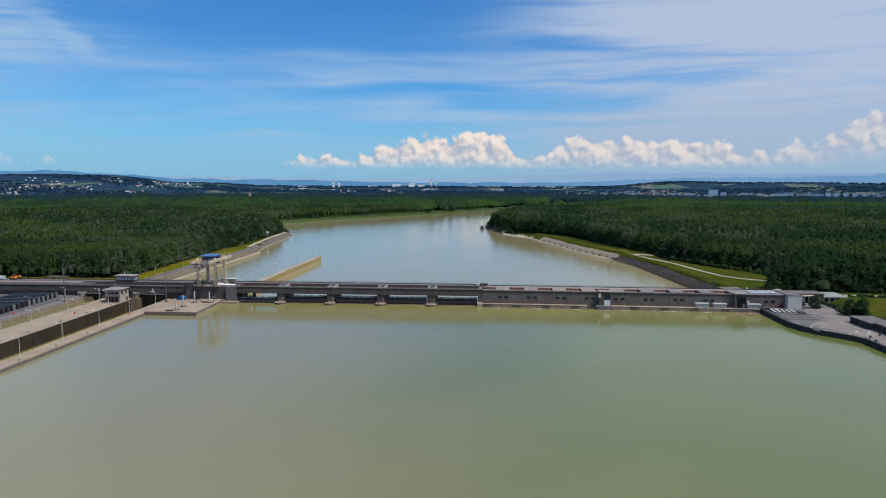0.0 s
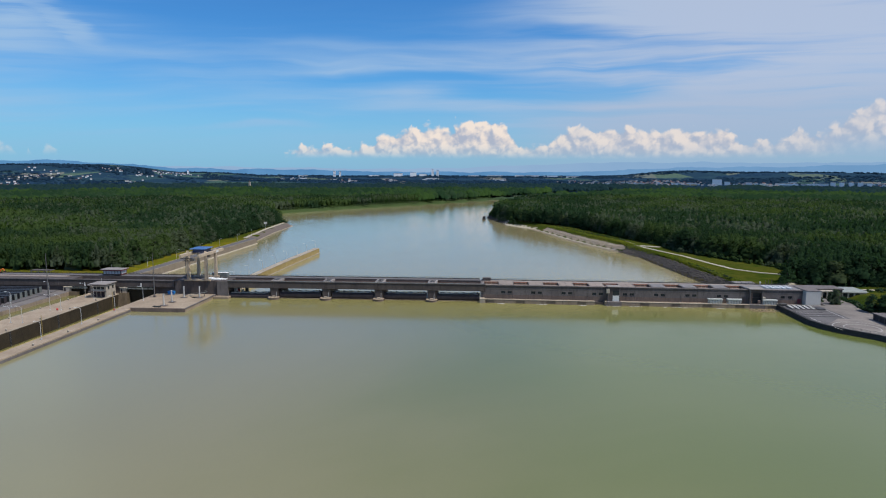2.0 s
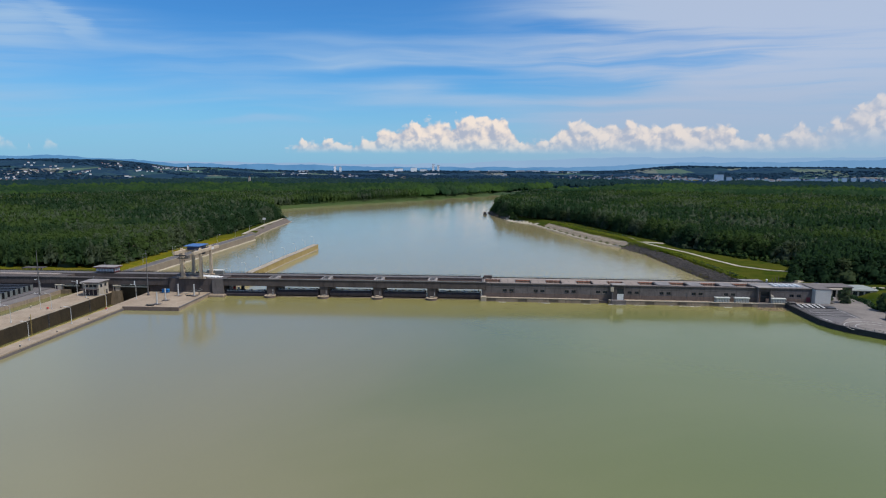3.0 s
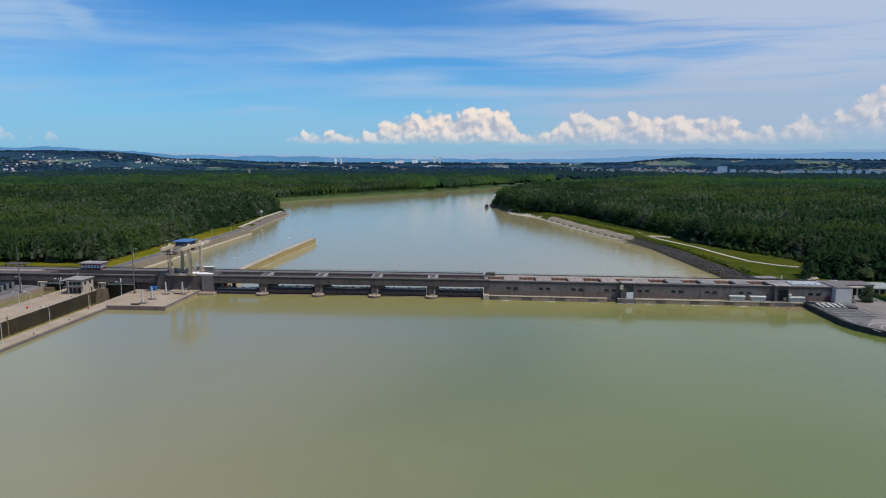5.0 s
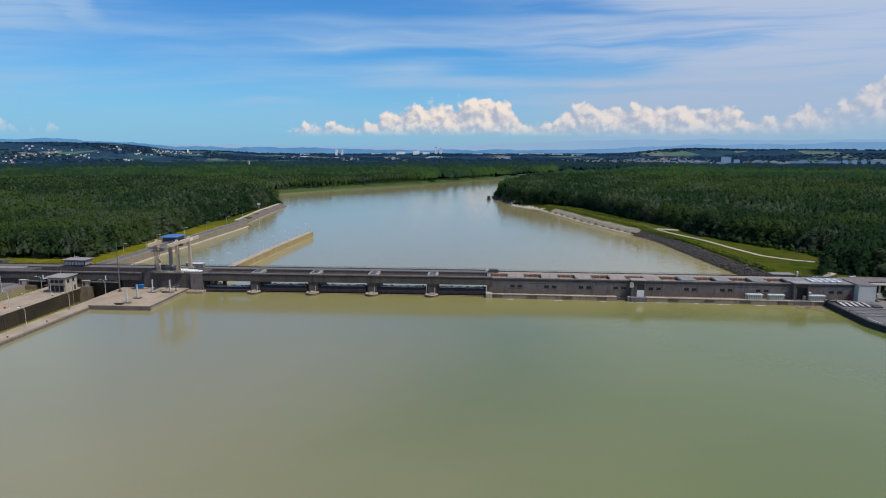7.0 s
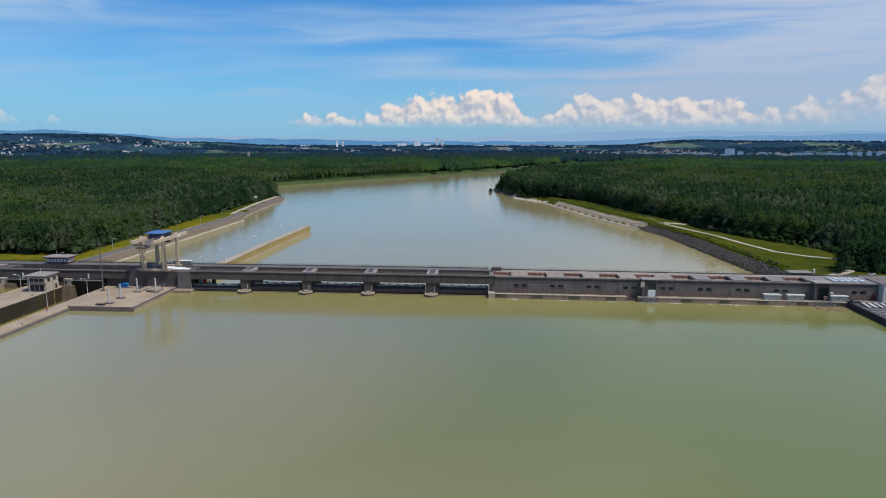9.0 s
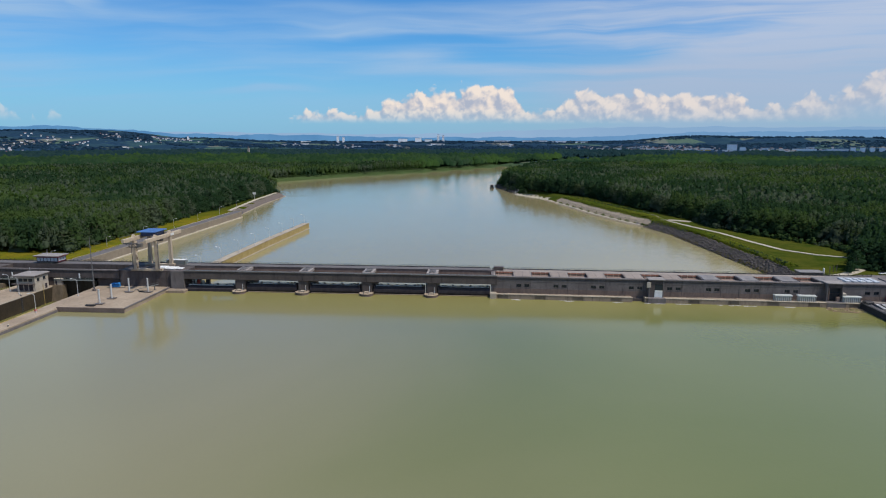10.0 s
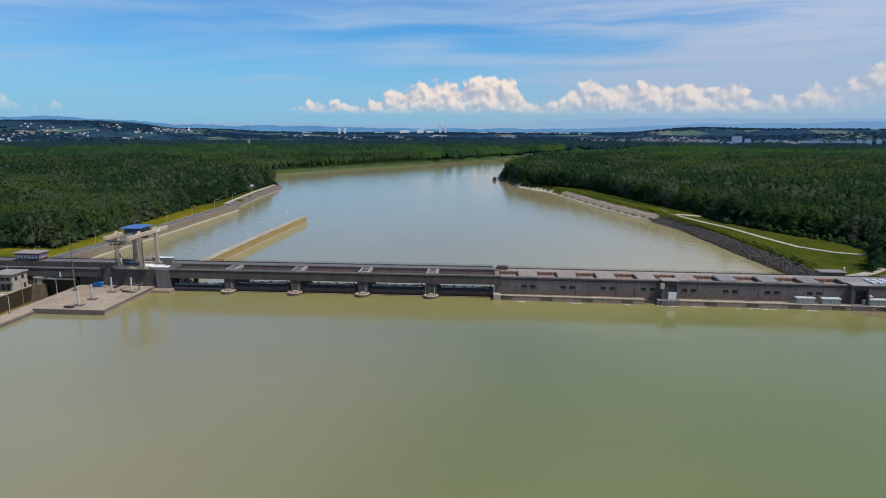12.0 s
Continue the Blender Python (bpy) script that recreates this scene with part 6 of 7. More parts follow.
for i in range(5):
    s = thing("deck_rooflight", (191.6 + i * 2.6, -13.5, 2.3), "white tilted rooflight on the dark deck", "rooflight", "rooflights on the deck")
    x = 191.6 + i * 2.6
    bm = bmesh.new()
    lo = [bm.verts.new(p) for p in ((x - 0.9, -17, 2.32), (x + 0.9, -17, 2.32), (x + 0.9, -10, 2.32), (x - 0.9, -10, 2.32))]
    hi = [bm.verts.new(p) for p in ((x - 0.8, -16.8, 2.8), (x + 0.8, -16.8, 2.8), (x + 0.8, -10.2, 3.3), (x - 0.8, -10.2, 3.3))]
    bm.faces.new(hi)
    for k in range(4):
        bm.faces.new((lo[k], lo[(k + 1) % 4], hi[(k + 1) % 4], hi[k]))
    part("kerb", bm, ASPHALT_DARK, s)
    bm = bmesh.new()
    bm.faces.new([bm.verts.new(p) for p in ((x - 0.7, -16.5, 2.88), (x + 0.7, -16.5, 2.88), (x + 0.7, -10.5, 3.36), (x - 0.7, -10.5, 3.36))])
    bmesh.ops.solidify(bm, geom=list(bm.faces), thickness=0.06)
    part("pane", bm, WHITE, s, "white glazing")
tub = thing("deck_cabinet", (189.4, -6.8, 2.3), "low dark machine cabinet at the deck corner", "cabinet")
part("body", B((188.6, 192.2, -8.2, -5.4, 2.3, 3.6)), DARK_STEEL, tub, "", 0.2)
for x, y in ((209.0, -70.5), (216.0, -66.0), (207.0, -78.0)):
    bo = thing("bollard", (x, y, 2.3), "dark iron mooring bollard on the yard edge", "bollard", "bollards on the yard")
    bm = bmesh.new()
    bar(bm, (x, y, 2.3), (x, y, 3.1), 0.4, 0.35, 10)
    part("stem", bm, BLACK, bo)
    bm = bmesh.new()
    bar(bm, (x, y, 3.1), (x, y, 3.4), 0.6, 0.5, 10)
    part("cap", bm, BLACK, bo)


def garage(y0, y1, x0, roof_z):
    g = thing("garage_row", (x0 + 5, (y0 + y1) / 2, 2.3), "low grey garage row with steel doors and a flat roof", "garage", "garages")
    part("wall", B((x0, x0 + 11, y0, y1, 2.3, roof_z)), CONCRETE_DARK, g)
    part("roof", B((x0 - 0.5, x0 + 11.4, y0 - 0.4, y1 + 0.4, roof_z, roof_z + 0.35)), CONCRETE, g, "dark grey flat roof", 0.05)
    n = int((y1 - y0) / 4.2)
    for i in range(n):
        y = y0 + 0.5 + i * (y1 - y0 - 0.6) / n
        d = part("door", B((x0 - 0.1, x0 - 0.02, y, y + 3.2, 2.32, roof_z - 0.5)), GATE_STEEL, g, "blue-grey steel door")
        part("panel_joint", B((x0 - 0.13, x0 - 0.1, y, y + 3.2, 3.6, 3.66)), DARK_STEEL, d)


garage(-53.5, -36.5, 219.4, 5.3)
garage(-76, -54.3, 221.2, 5.6)

annex = thing("annex_building", (224, 25, 2), "long brown-grey annex with a pale columned porch", "building")
part("wall", B((205.5, 236, 19.5, 30, -1, 6.6)), CONCRETE_DARK, annex)
part("roof", B((205, 236.5, 19, 30.4, 6.6, 7.1)), CONCRETE, annex)
part("porch_back", B((223, 232, 19.38, 19.48, 1.8, 5.6)), GLASS, annex, "dark porch opening")
for x in (223.4, 226.2, 229.0, 231.6):
    part("column", B((x - 0.35, x + 0.35, 16.6, 17.2, 1.8, 5.7)), PLASTER, annex, "pale porch column")
part("porch_roof", B((222.6, 232.4, 16.2, 19.4, 5.7, 6.3)), PLASTER, annex, "pale porch roof", 0.05)
mound = bmesh.new()
bmesh.ops.create_circle(mound, cap_ends=False, segments=28, radius=1.0)
ringv = list(mound.verts)
for rr, zz in ((0.72, 0.30), (0.45, 0.68), (0.2, 0.92)):
    nxt = [mound.verts.new((v.co.x / math.hypot(v.co.x, v.co.y) * rr * (1 + 0.06 * math.sin(3 * i)), v.co.y / math.hypot(v.co.x, v.co.y) * rr, zz)) for i, v in enumerate(ringv)]
    for i in range(28):
        mound.faces.new((ringv[i], ringv[(i + 1) % 28], nxt[(i + 1) % 28], nxt[i]))
    ringv = nxt
mound.faces.new(ringv)
mound.transform(Matrix.Diagonal((13, 12, 5.2, 1)))
mound.transform(Matrix.Translation((244, 9, 1.1)))
for fc in mound.faces:
    fc.smooth = True
structure("ground_mound", mound, GRASS, "grassy mound between the yard and the meadow", "mound")
hall = thing("white_hall", (243, 30, 2), "low white hall with a pale roof and dark windows", "building")
part("wall", B((236.6, 251, 22, 36, -1, 4.7)), PLASTER, hall)
bm = bmesh.new()
prism_roof = ((236.0, 21.4, 4.7), (251.6, 21.4, 4.7), (251.6, 36.6, 4.7), (236.0, 36.6, 4.7))
lo = [bm.verts.new(p) for p in prism_roof]
hi = [bm.verts.new((x * 0.94 + 243.8 * 0.06, y * 0.9 + 29 * 0.1, 5.4)) for x, y, z in prism_roof]
bm.faces.new(hi)
bm.faces.new(lo[::-1])
for i in range(4):
    bm.faces.new((lo[i], lo[(i + 1) % 4], hi[(i + 1) % 4], hi[i]))
part("roof", bm, SHEET_DULL, hall, "dull green-white sheet roof")
for x in (238.0, 241.4, 244.8):
    part("window", B((x, x + 2.4, 21.9, 21.98, 1.6, 4.1)), GLASS, hall)
shed = thing("bank_shed", (190, 43, -6), "low grey flat-roofed gauge house on the bank behind the powerhouse", "shed")
part("wall", B((184.6, 195.6, 40.6, 46.0, -11, 5.6)), CONCRETE, shed)
part("roof", B((184.0, 196.2, 40.0, 46.6, 5.6, 6.0)), ROOF_GREY, shed, "blue-grey flat roof", 0.05)
part("window", B((187, 190.4, 40.5, 40.58, 3.2, 4.6)), GLASS, shed)


def car(x, y, z, turn, paint, label):
    c = thing("car", (0, 0, 0), label, "car")
    bm = bmesh.new()
    box(bm, -2.1, 2.1, -0.85, 0.85, 0.35, 0.95)
    part("body", bm, paint, c, "", 0.15)
    bm = bmesh.new()
    lo = [bm.verts.new(p) for p in ((-1.4, -0.78, 0.95), (1.1, -0.78, 0.95), (1.1, 0.78, 0.95), (-1.4, 0.78, 0.95))]
    hi = [bm.verts.new(p) for p in ((-1.0, -0.62, 1.5), (0.5, -0.62, 1.5), (0.5, 0.62, 1.5), (-1.0, 0.62, 1.5))]
    bm.faces.new(hi)
    for k in range(4):
        bm.faces.new((lo[k], lo[(k + 1) % 4], hi[(k + 1) % 4], hi[k]))
    part("cabin", bm, GLASS, c)
    for wx in (-1.3, 1.3):
        for wy in (-0.85, 0.85):
            bm = bmesh.new()
            bar(bm, (wx, wy - 0.1, 0.33), (wx, wy + 0.1, 0.33), 0.33, sides=12)
            part("wheel", bm, BLACK, c)
    c.matrix_basis = pose(x, y, z, 0, 0, turn)


car(216.6, 9.4, 2.3, 80, WHITE, "small white parked car by the porch")
car(219.4, 10.0, 2.3, 84, GATE_PALE, "silver parked car by the porch")
car(246.5, 76.0, -2.2, 20, WHITE, "white parked car on the meadow track")

# paths over the meadow and along the bank
along("path_meadow", [(188, 330), (188, 312), (189, 297), (200, 258), (211, 225), (219, 180), (226, 150), (240, 133), (259, 123), (300, 116), (360, 112)],
      [(-1.6, -4), (-1.6, -1.95), (1.6, -1.95), (1.6, -4)], GRAVEL, "pale gravel path over the river meadow", "path")
along("path_clearing", [(192, 300), (200, 296), (209, 290)], [(-3.5, -4), (-3.5, -1.9), (3.5, -1.9), (3.5, -4)], GRAVEL, "pale gravel clearing beside the path", "path")
along("path_shore", [(169.5, 302), (153, 342), (135.5, 397), (116, 480), (108, 512), (98, 556)], [(-5.4, -12), (-5.4, -7.95), (-1.9, -7.95), (-1.9, -12)], GRAVEL, "pale track along the foot of the bank", "path")
along("lane_bank", [(208, 64), (223, 72), (233, 80), (246, 92)], [(-2.6, -4.5), (-2.6, -1.85), (2.6, -1.85), (2.6, -4.5)], GRAVEL, "pale gravel lane behind the powerhouse end", "lane")
tank = thing("gauge_tank", (214, 73, -2), "small white upright tank beside the gravel lane", "tank")
bm = bmesh.new()
bar(bm, (214.2, 75, -2.4), (214.2, 75, 0.8), 0.5, 0.5, 14)
part("shell", bm, WHITE, tank)
bm = bmesh.new()
bar(bm, (214.2, 75, 0.8), (214.2, 75, 1.1), 0.55, 0.2, 14)
part("cap", bm, WHITE, tank)
for px in (219.0, 222.4, 225.6):
    fp = thing("fence_post", (px, 78 + (px - 219) * 0.8, -2), "dark timber fence post beside the gravel lane", "post", "fence posts by the lane")
    part("post", B((px - 0.15, px + 0.15, 77.85 + (px - 219) * 0.8, 78.15 + (px - 219) * 0.8, -2.6, 1.3)), BARK, fp)
    part("post_cap", B((px - 0.19, px + 0.19, 77.81 + (px - 219) * 0.8, 78.19 + (px - 219) * 0.8, 1.3, 1.4)), BARK, fp)
along("lane_meadow", [(252, 66), (275, 63), (298, 61), (420, 50)], [(-1.5, -4), (-1.5, -1.2), (1.5, -1.2), (1.5, -4)], GRAVEL, "pale lane beyond the yard", "lane")
bm = bmesh.new()
top = [bm.verts.new(p) for p in ((166.5, 316, -7.9), (170.5, 313, -7.9), (189.5, 338, -1.9), (185.5, 341, -1.9))]
foot = [bm.verts.new((v.co.x, v.co.y, -12)) for v in top]
bm.faces.new(top)
bm.faces.new(foot[::-1])
for i in range(4):
    bm.faces.new((foot[i], foot[(i + 1) % 4], top[(i + 1) % 4], top[i]))
structure("ramp_bank", bm, ASPHALT_DARK, "dark ramp from the shore track up the bank", "ramp")
# a low pale gravel bar on the bend
bx, by = np.meshgrid(np.linspace(50, 116, 60), np.linspace(545, 640, 70))
bd = river_distance(bx, by)
bz = np.minimum(-9.15 + bd * 0.35, -8.0) + 0.2 * rolling(bx, by, 5.0, 51) + 0.12
keep = (bd > -1.2) & (bd < 8.5 + 2.2 * rolling(bx, by, 9.0, 52))
bi = np.arange(bx.size).reshape(bx.shape)
bq = np.stack([bi[:-1, :-1], bi[:-1, 1:], bi[1:, 1:], bi[1:, :-1]], -1).reshape(-1, 4)
bq = bq[keep.ravel()[bq].all(1)]
tagged(new("beach", np_mesh("beach", np.stack([bx, by, np.maximum(bz, land_height(bx, by) + 0.15)], -1).reshape(-1, 3), bq, GRAVEL)), "low pale gravel bar on the river bend", "beach", kind="structure")


# loose stone on the banks
STONES = []
for s in range(6):
    r6 = np.random.RandomState(60 + s)
    core = bmesh.new()
    bmesh.ops.create_icosphere(core, subdivisions=1, radius=1.0)
    STONES.append((np.array([q.co[:] for q in core.verts]) * r6.uniform(0.65, 1.2, (12, 1)) * (1, 0.85, 0.7), np.array([[q.index for q in f.verts] for f in core.faces]),
                   np.array([q.co[:] for q in core.verts])))
    core.free()


def stones(name, y0, y1, d0, d1, gap, size, material, label, x_from=0.0):
    n = int((y1 - y0) / gap)
    x, y = rs.uniform(30, 215, n * 260), rs.uniform(y0, y1, n * 260)
    sd = river_distance(x, y)
    ok = (sd > d0) & (sd < d1) & (x > x_from)
    x, y = x[ok][: int(n * (d1 - d0) / gap * 1.3)], y[ok][: int(n * (d1 - d0) / gap * 1.3)]
    z = land_height(x, y) + size * 0.15
    s = (0.45 + 1.5 * rs.uniform(0, 1, len(x)) ** 2.2) * size
    v, f, tone, nv = plant(x, y, s, s, STONES, z)
    return tagged(new(name, np_mesh(name, v, f, material)), label, "stones", kind="stuff")


def bank_skin(name, x0, x1, y0, y1, d0, d1, lift, material, label):
    """A thin layer of stony ground that follows the bank."""
    X, Y = np.meshgrid(np.arange(x0, x1, 1.6), np.arange(y0, y1, 1.6))
    sd = river_distance(X, Y)
    Z = land_height(X, Y) + lift + rs.uniform(-0.08, 0.08, X.shape)
    idx = np.arange(X.size).reshape(X.shape)
    q = np.stack([idx[:-1, :-1], idx[:-1, 1:], idx[1:, 1:], idx[1:, :-1]], -1).reshape(-1, 4)
    wob = 0.8 * rolling(X, Y, 6.0, 77)
    q = q[((sd + wob > d0) & (sd + wob < d1)).ravel()[q].all(1)]
    used, inv = np.unique(q, return_inverse=True)
    return tagged(new(name, np_mesh(name, np.stack([X, Y, Z], -1).reshape(-1, 3)[used], inv.reshape(-1, 4), material)), label, "bank", kind="structure")


bank_skin("slope_riprap", 150, 215, 60, 302, -3.0, 8.2, 0.14, BANK_EARTH, "dark stony slope under the riprap")
bank_skin("slope_revetment", 88, 195, 300, 520, -3.0, 15.0, 0.10, BANK_GRAVEL, "pale gravel slope below the forest")
bank_skin("slope_beach", 40, 125, 519, 600, -3.0, 6.5, 0.14, BANK_GRAVEL, "pale gravel shore at the river bend")
stones("riprap", 62, 301, -1.0, 7.8, 0.72, 0.56, ROCK, "dark grey riprap stones on the river bank", 150)
stones("revetment", 301, 510, 5.2, 11.5, 0.9, 0.5, ROCK_PALE, "pale grey revetment stones below the forest", 90)
stones("shore_stones", 302, 560, -0.8, 1.2, 1.1, 0.5, ROCK_PALE, "pale grey stones along the water's edge", 60)
stones("point_stones", 622, 790, -1.0, 7.0, 1.9, 1.3, ROCK, "dark stones round the river bend", 30)


def shrubs(name, pts, h, label, leaf=LEAF):
    x, y = np.array([p[0] for p in pts], float), np.array([p[1] for p in pts], float)
    z = land_height(x, y) - h * 0.25
    v, f, tone, nv = plant(x, y, rs.uniform(0.6, 1.2, len(x)) * h, rs.uniform(0.8, 1.4, len(x)) * h * 1.2, MID_CROWNS, z)
    return tagged(new(name, np_mesh(name, v, f, leaf, tone, nv)), label, "shrubs", kind="stuff")


def strip(path, count, spread_m):
    out = []
    for _ in range(count):
        k = rt.randrange(len(path) - 1)
        t = rt.random()
        (ax, ay), (bx, by) = path[k], path[k + 1]
        out.append((ax + (bx - ax) * t + rt.uniform(-spread_m, spread_m), ay + (by - ay) * t + rt.uniform(-spread_m, spread_m)))
    return out


shrubs("bank_shrubs", strip([(136, 520), (154, 450), (174, 386), (188, 336)], 60, 5.0) + strip([(196, 215), (202, 150), (206, 100)], 40, 1.6) + strip([(170, 306), (177, 296)], 16, 2.0)
       + strip([(192, 118), (194, 104)], 10, 2.0), 2.6, "low green shrubs along the top of the bank")
shrubs("bank_herbs", strip([(184, 292), (197, 215), (203, 150), (207, 96)], 900, 3.2) + strip([(126, 516), (144, 447), (164, 384), (180, 336), (186, 300)], 1100, 4.5) + strip([(178, 300), (190, 262), (197, 220), (204, 160)], 700, 3.0), 1.7, "tall rough herbs along the top of the stone bank", HERB)
shrubs("bank_reeds", strip([(197, 70), (197, 101), (193.5, 135), (189, 180)], 230, 1.3) + strip([(188, 202), (182, 255)], 60, 1.0), 1.2, "low dry reeds at the foot of the stone bank", REED)
shrubs("far_bank_shrubs", strip([(-362, 842), (-280, 968), (-130, 1162), (54, 1448)], 420, 4.0), 4.2, "low willow scrub along the far bank")
shrubs("cove_shrubs", strip([(-268, 566), (-300, 640), (-358, 820)], 160, 5.0), 8.0, "low willow scrub round the cove")
shrubs("bend_shrubs", strip([(84, 606), (66, 652), (48, 745), (47, 780), (62, 1016)], 170, 3.0), 7.0, "low willow scrub on the river bend")
shrubs("edge_shrubs", strip([(-248, 100), (-254, 216), (-260, 328), (-268, 480), (-272, 560)], 260, 2.2), 6.0, "low dark bushes along the forest edge by the lock")
shrubs("edge_shrubs", strip([(138, 552), (156, 508), (174, 446), (195, 369), (215, 300), (216, 258), (241, 204), (266, 164), (266, 132), (240, 90)], 300, 2.0), 5.5, "low dark bushes along the forest edge by the meadow")
shrubs("edge_shrubs", strip([(244, 88), (258, 81), (296, 79), (330, 73), (400, 58)], 160, 1.5), 5.0, "low dark bushes along the forest edge behind the yard")
shrubs("meadow_hedge", strip([(252, 50), (275, 52), (300, 48)], 26, 2.0) + strip([(232.5, 12), (232, 1), (229, -12), (231, -26), (236, -36), (236, -84)], 110, 1.2) + strip([(218.5, -1.5), (222, -1.5)], 16, 0.8), 3.6, "dark clipped hedge beside the yard")

# mooring float off the bend
fl = thing("mooring_float", (34, 728, -9), "small dark work pontoon moored off the river bend", "pontoon")
part("hull", B((30.5, 37.5, 724, 733, -9.6, -8.0)), BLACK, fl, "", 0.2)
part("cabin", B((31.5, 36.5, 726, 731, -8.0, -4.2)), DARK_STEEL, fl)
part("roof", B((31.0, 37.0, 725.5, 731.5, -4.2, -3.9)), GATE_STEEL, fl)
bm = bmesh.new()
beam(bm, (37, 728, -7.6), (44.5, 731, -7.0), 1.2, 0.3)
part("gangway", bm, DARK_STEEL, fl)

# river marker on the bank's point
mk = thing("river_marker", (-258, 462, -2.8), "white river sign board on a post", "sign")
bm = bmesh.new()
bar(bm, (-258, 462, -3.4), (-258, 462, 4.2), 0.18)
part("post", bm, LAMP_GREY, mk)
part("board", B((-260, -256, 461.8, 461.95, 3.0, 5.6)), WHITE, mk)

# ---- left yard: stored stop logs, vehicles ----
for i in range(13):
    y = -57.5 + i * 4.2
    s = thing("stop_log", (-237, y, 3.1), "dark steel stop log stored on the lock yard", "stop log", "stored stop logs")
    x1 = -222.8 - 0.28 * i
    part("girder", B((x1 - 24, x1 - 0.15, y - 0.9, y + 0.9, 3.25, 6.4)), DARK_STEEL, s, "", 0.06)
    part("end_plate", B((x1 - 0.15, x1, y - 1.0, y + 1.0, 3.2, 6.5)), GATE_PALE if i in (3, 6, 7, 8, 9, 10, 11, 12) else GATE_STEEL, s, "pale end plate" if i in (3, 6, 7, 8, 9, 10, 11, 12) else "")
    for k in range(5):
        x = x1 - 2 - k * 5.0
        part("stiffener", B((x - 0.12, x + 0.12, y - 1.15, y - 0.9, 3.3, 6.3)), DARK_STEEL, s)
    for dx in (2.0, 20.0):
        part("bearer", B((x1 - dx - 0.3, x1 - dx + 0.3, y - 1.2, y + 1.2, 3.1, 3.25)), CONCRETE, s)

mach = thing("excavator", (-270, 16, 9.95), "orange work machine on the dam road", "machine")
part("track", B((-272.4, -268.8, 14.6, 15.4, 9.95, 10.7)), BLACK, mach, "", 0.15)
part("track", B((-272.4, -268.8, 17.0, 17.8, 9.95, 10.7)), BLACK, mach, "", 0.15)
part("body", B((-272.2, -269.0, 14.9, 17.5, 10.75, 12.4)), ORANGE, mach, "", 0.25)
part("cab", B((-270.8, -269.2, 14.9, 16.2, 12.4, 13.5)), GLASS, mach, "", 0.1)
bm = bmesh.new()
beam(bm, (-269.2, 16.8, 11.8), (-267.2, 16.8, 12.8), 0.5, 0.6)
beam(bm, (-267.2, 16.8, 12.8), (-266.2, 16.8, 11.4), 0.4, 0.5)
part("boom", bm, ORANGE, mach)
part("bucket", B((-266.8, -265.6, 16.2, 17.4, 10.6, 11.5)), BLACK, mach, "", 0.15)
van = thing("van", (-279, 16, 9.95), "white van on the dam road", "van")
part("body", B((-281.6, -276.6, 15.1, 17.0, 10.3, 12.3)), WHITE, van, "", 0.2)
part("windscreen", B((-276.62, -276.56, 15.3, 16.8, 11.3, 12.1)), GLASS, van)
for wx in (-280.6, -277.6):
    for wy in (15.1, 17.0):
        bm = bmesh.new()
        bar(bm, (wx, wy - 0.1, 10.3), (wx, wy + 0.1, 10.3), 0.35, sides=12)
        part("wheel", bm, BLACK, van)
sh = thing("crest_shelter", (-246, 24, 9), "low dark shelter behind the dam road", "shelter")
part("roof", B((-254, -241, 22, 27, 10.8, 11.2)), CONCRETE_DARK, sh)
for x in (-253.5, -249, -245, -241.5):
    part("post", B((x - 0.2, x + 0.2, 22.4, 22.8, 2, 10.8)), RAIL_STEEL, sh)
structure("roof_pale_slab", B((-300, -222, 8.5, 13.0, 9.5, 9.85)), ROOF_TAN, "pale concrete cover slabs behind the parapet", "slab")

# ---- things on the abutment by the crane ----
for i, (x0, x1, y0, y1, h) in enumerate(((-129.6, -124.6, 4.6, 9.2, 0.7), (-134.6, -130.0, 5.4, 9.6, 0.9), (-124.4, -121.6, 5.2, 8.4, 0.5))):
    tp = thing("covered_pallet", ((x0 + x1) / 2, (y0 + y1) / 2, 9.7), "building material under a white sheet", "pallet", "covered pallets")
    part("stack", B((x0 + 0.1, x1 - 0.1, y0 + 0.1, y1 - 0.1, 9.7, 9.7 + h - 0.1)), CONCRETE, tp)
    part("sheet", B((x0, x1, y0, y1, 9.75, 9.7 + h)), WHITE, tp, "white cover sheet", 0.2)
off = thing("site_container", (-129.4, 16, 9.95), "grey-blue site container on the dam road", "container")
part("body", B((-134.2, -124.6, 15.0, 17.4, 10.05, 12.3)), GATE_PALE, off, "", 0.05)
part("roof", B((-134.3, -124.5, 14.9, 17.5, 12.3, 12.42)), WHITE, off)
for k in range(14):
    part("rib", B((-134.0 + k * 0.7, -133.88 + k * 0.7, 14.92, 15.0, 10.15, 12.2)), RAIL_STEEL, off)
bin_ = thing("tarped_bin", (-151.5, 0, 1.95), "bright blue covered skip on the mooring platform", "skip")
part("body", B((-153.8, -150.2, -1.2, 1.0, 1.9, 3.2)), BLUE_TARP, bin_, "", 0.1)
part("cover", B((-154.0, -150.0, -1.4, 1.2, 3.2, 3.8)), BLUE_TARP, bin_, "", 0.35)
for x, y in ((-143.5, -33.4), (-142.4, -34.0), (-133.8, -9.0)):
    st = thing("stacked_beams", (x, y, 2.0), "dark timber beams lying on the mooring platform", "beams")
    for k in range(3):
        part("timber", B((x - 1.6, x + 1.6, y + k * 0.5 - 0.7, y + k * 0.5 - 0.35, 2.0, 2.35 + 0.12 * (k % 2))), BLACK, st)
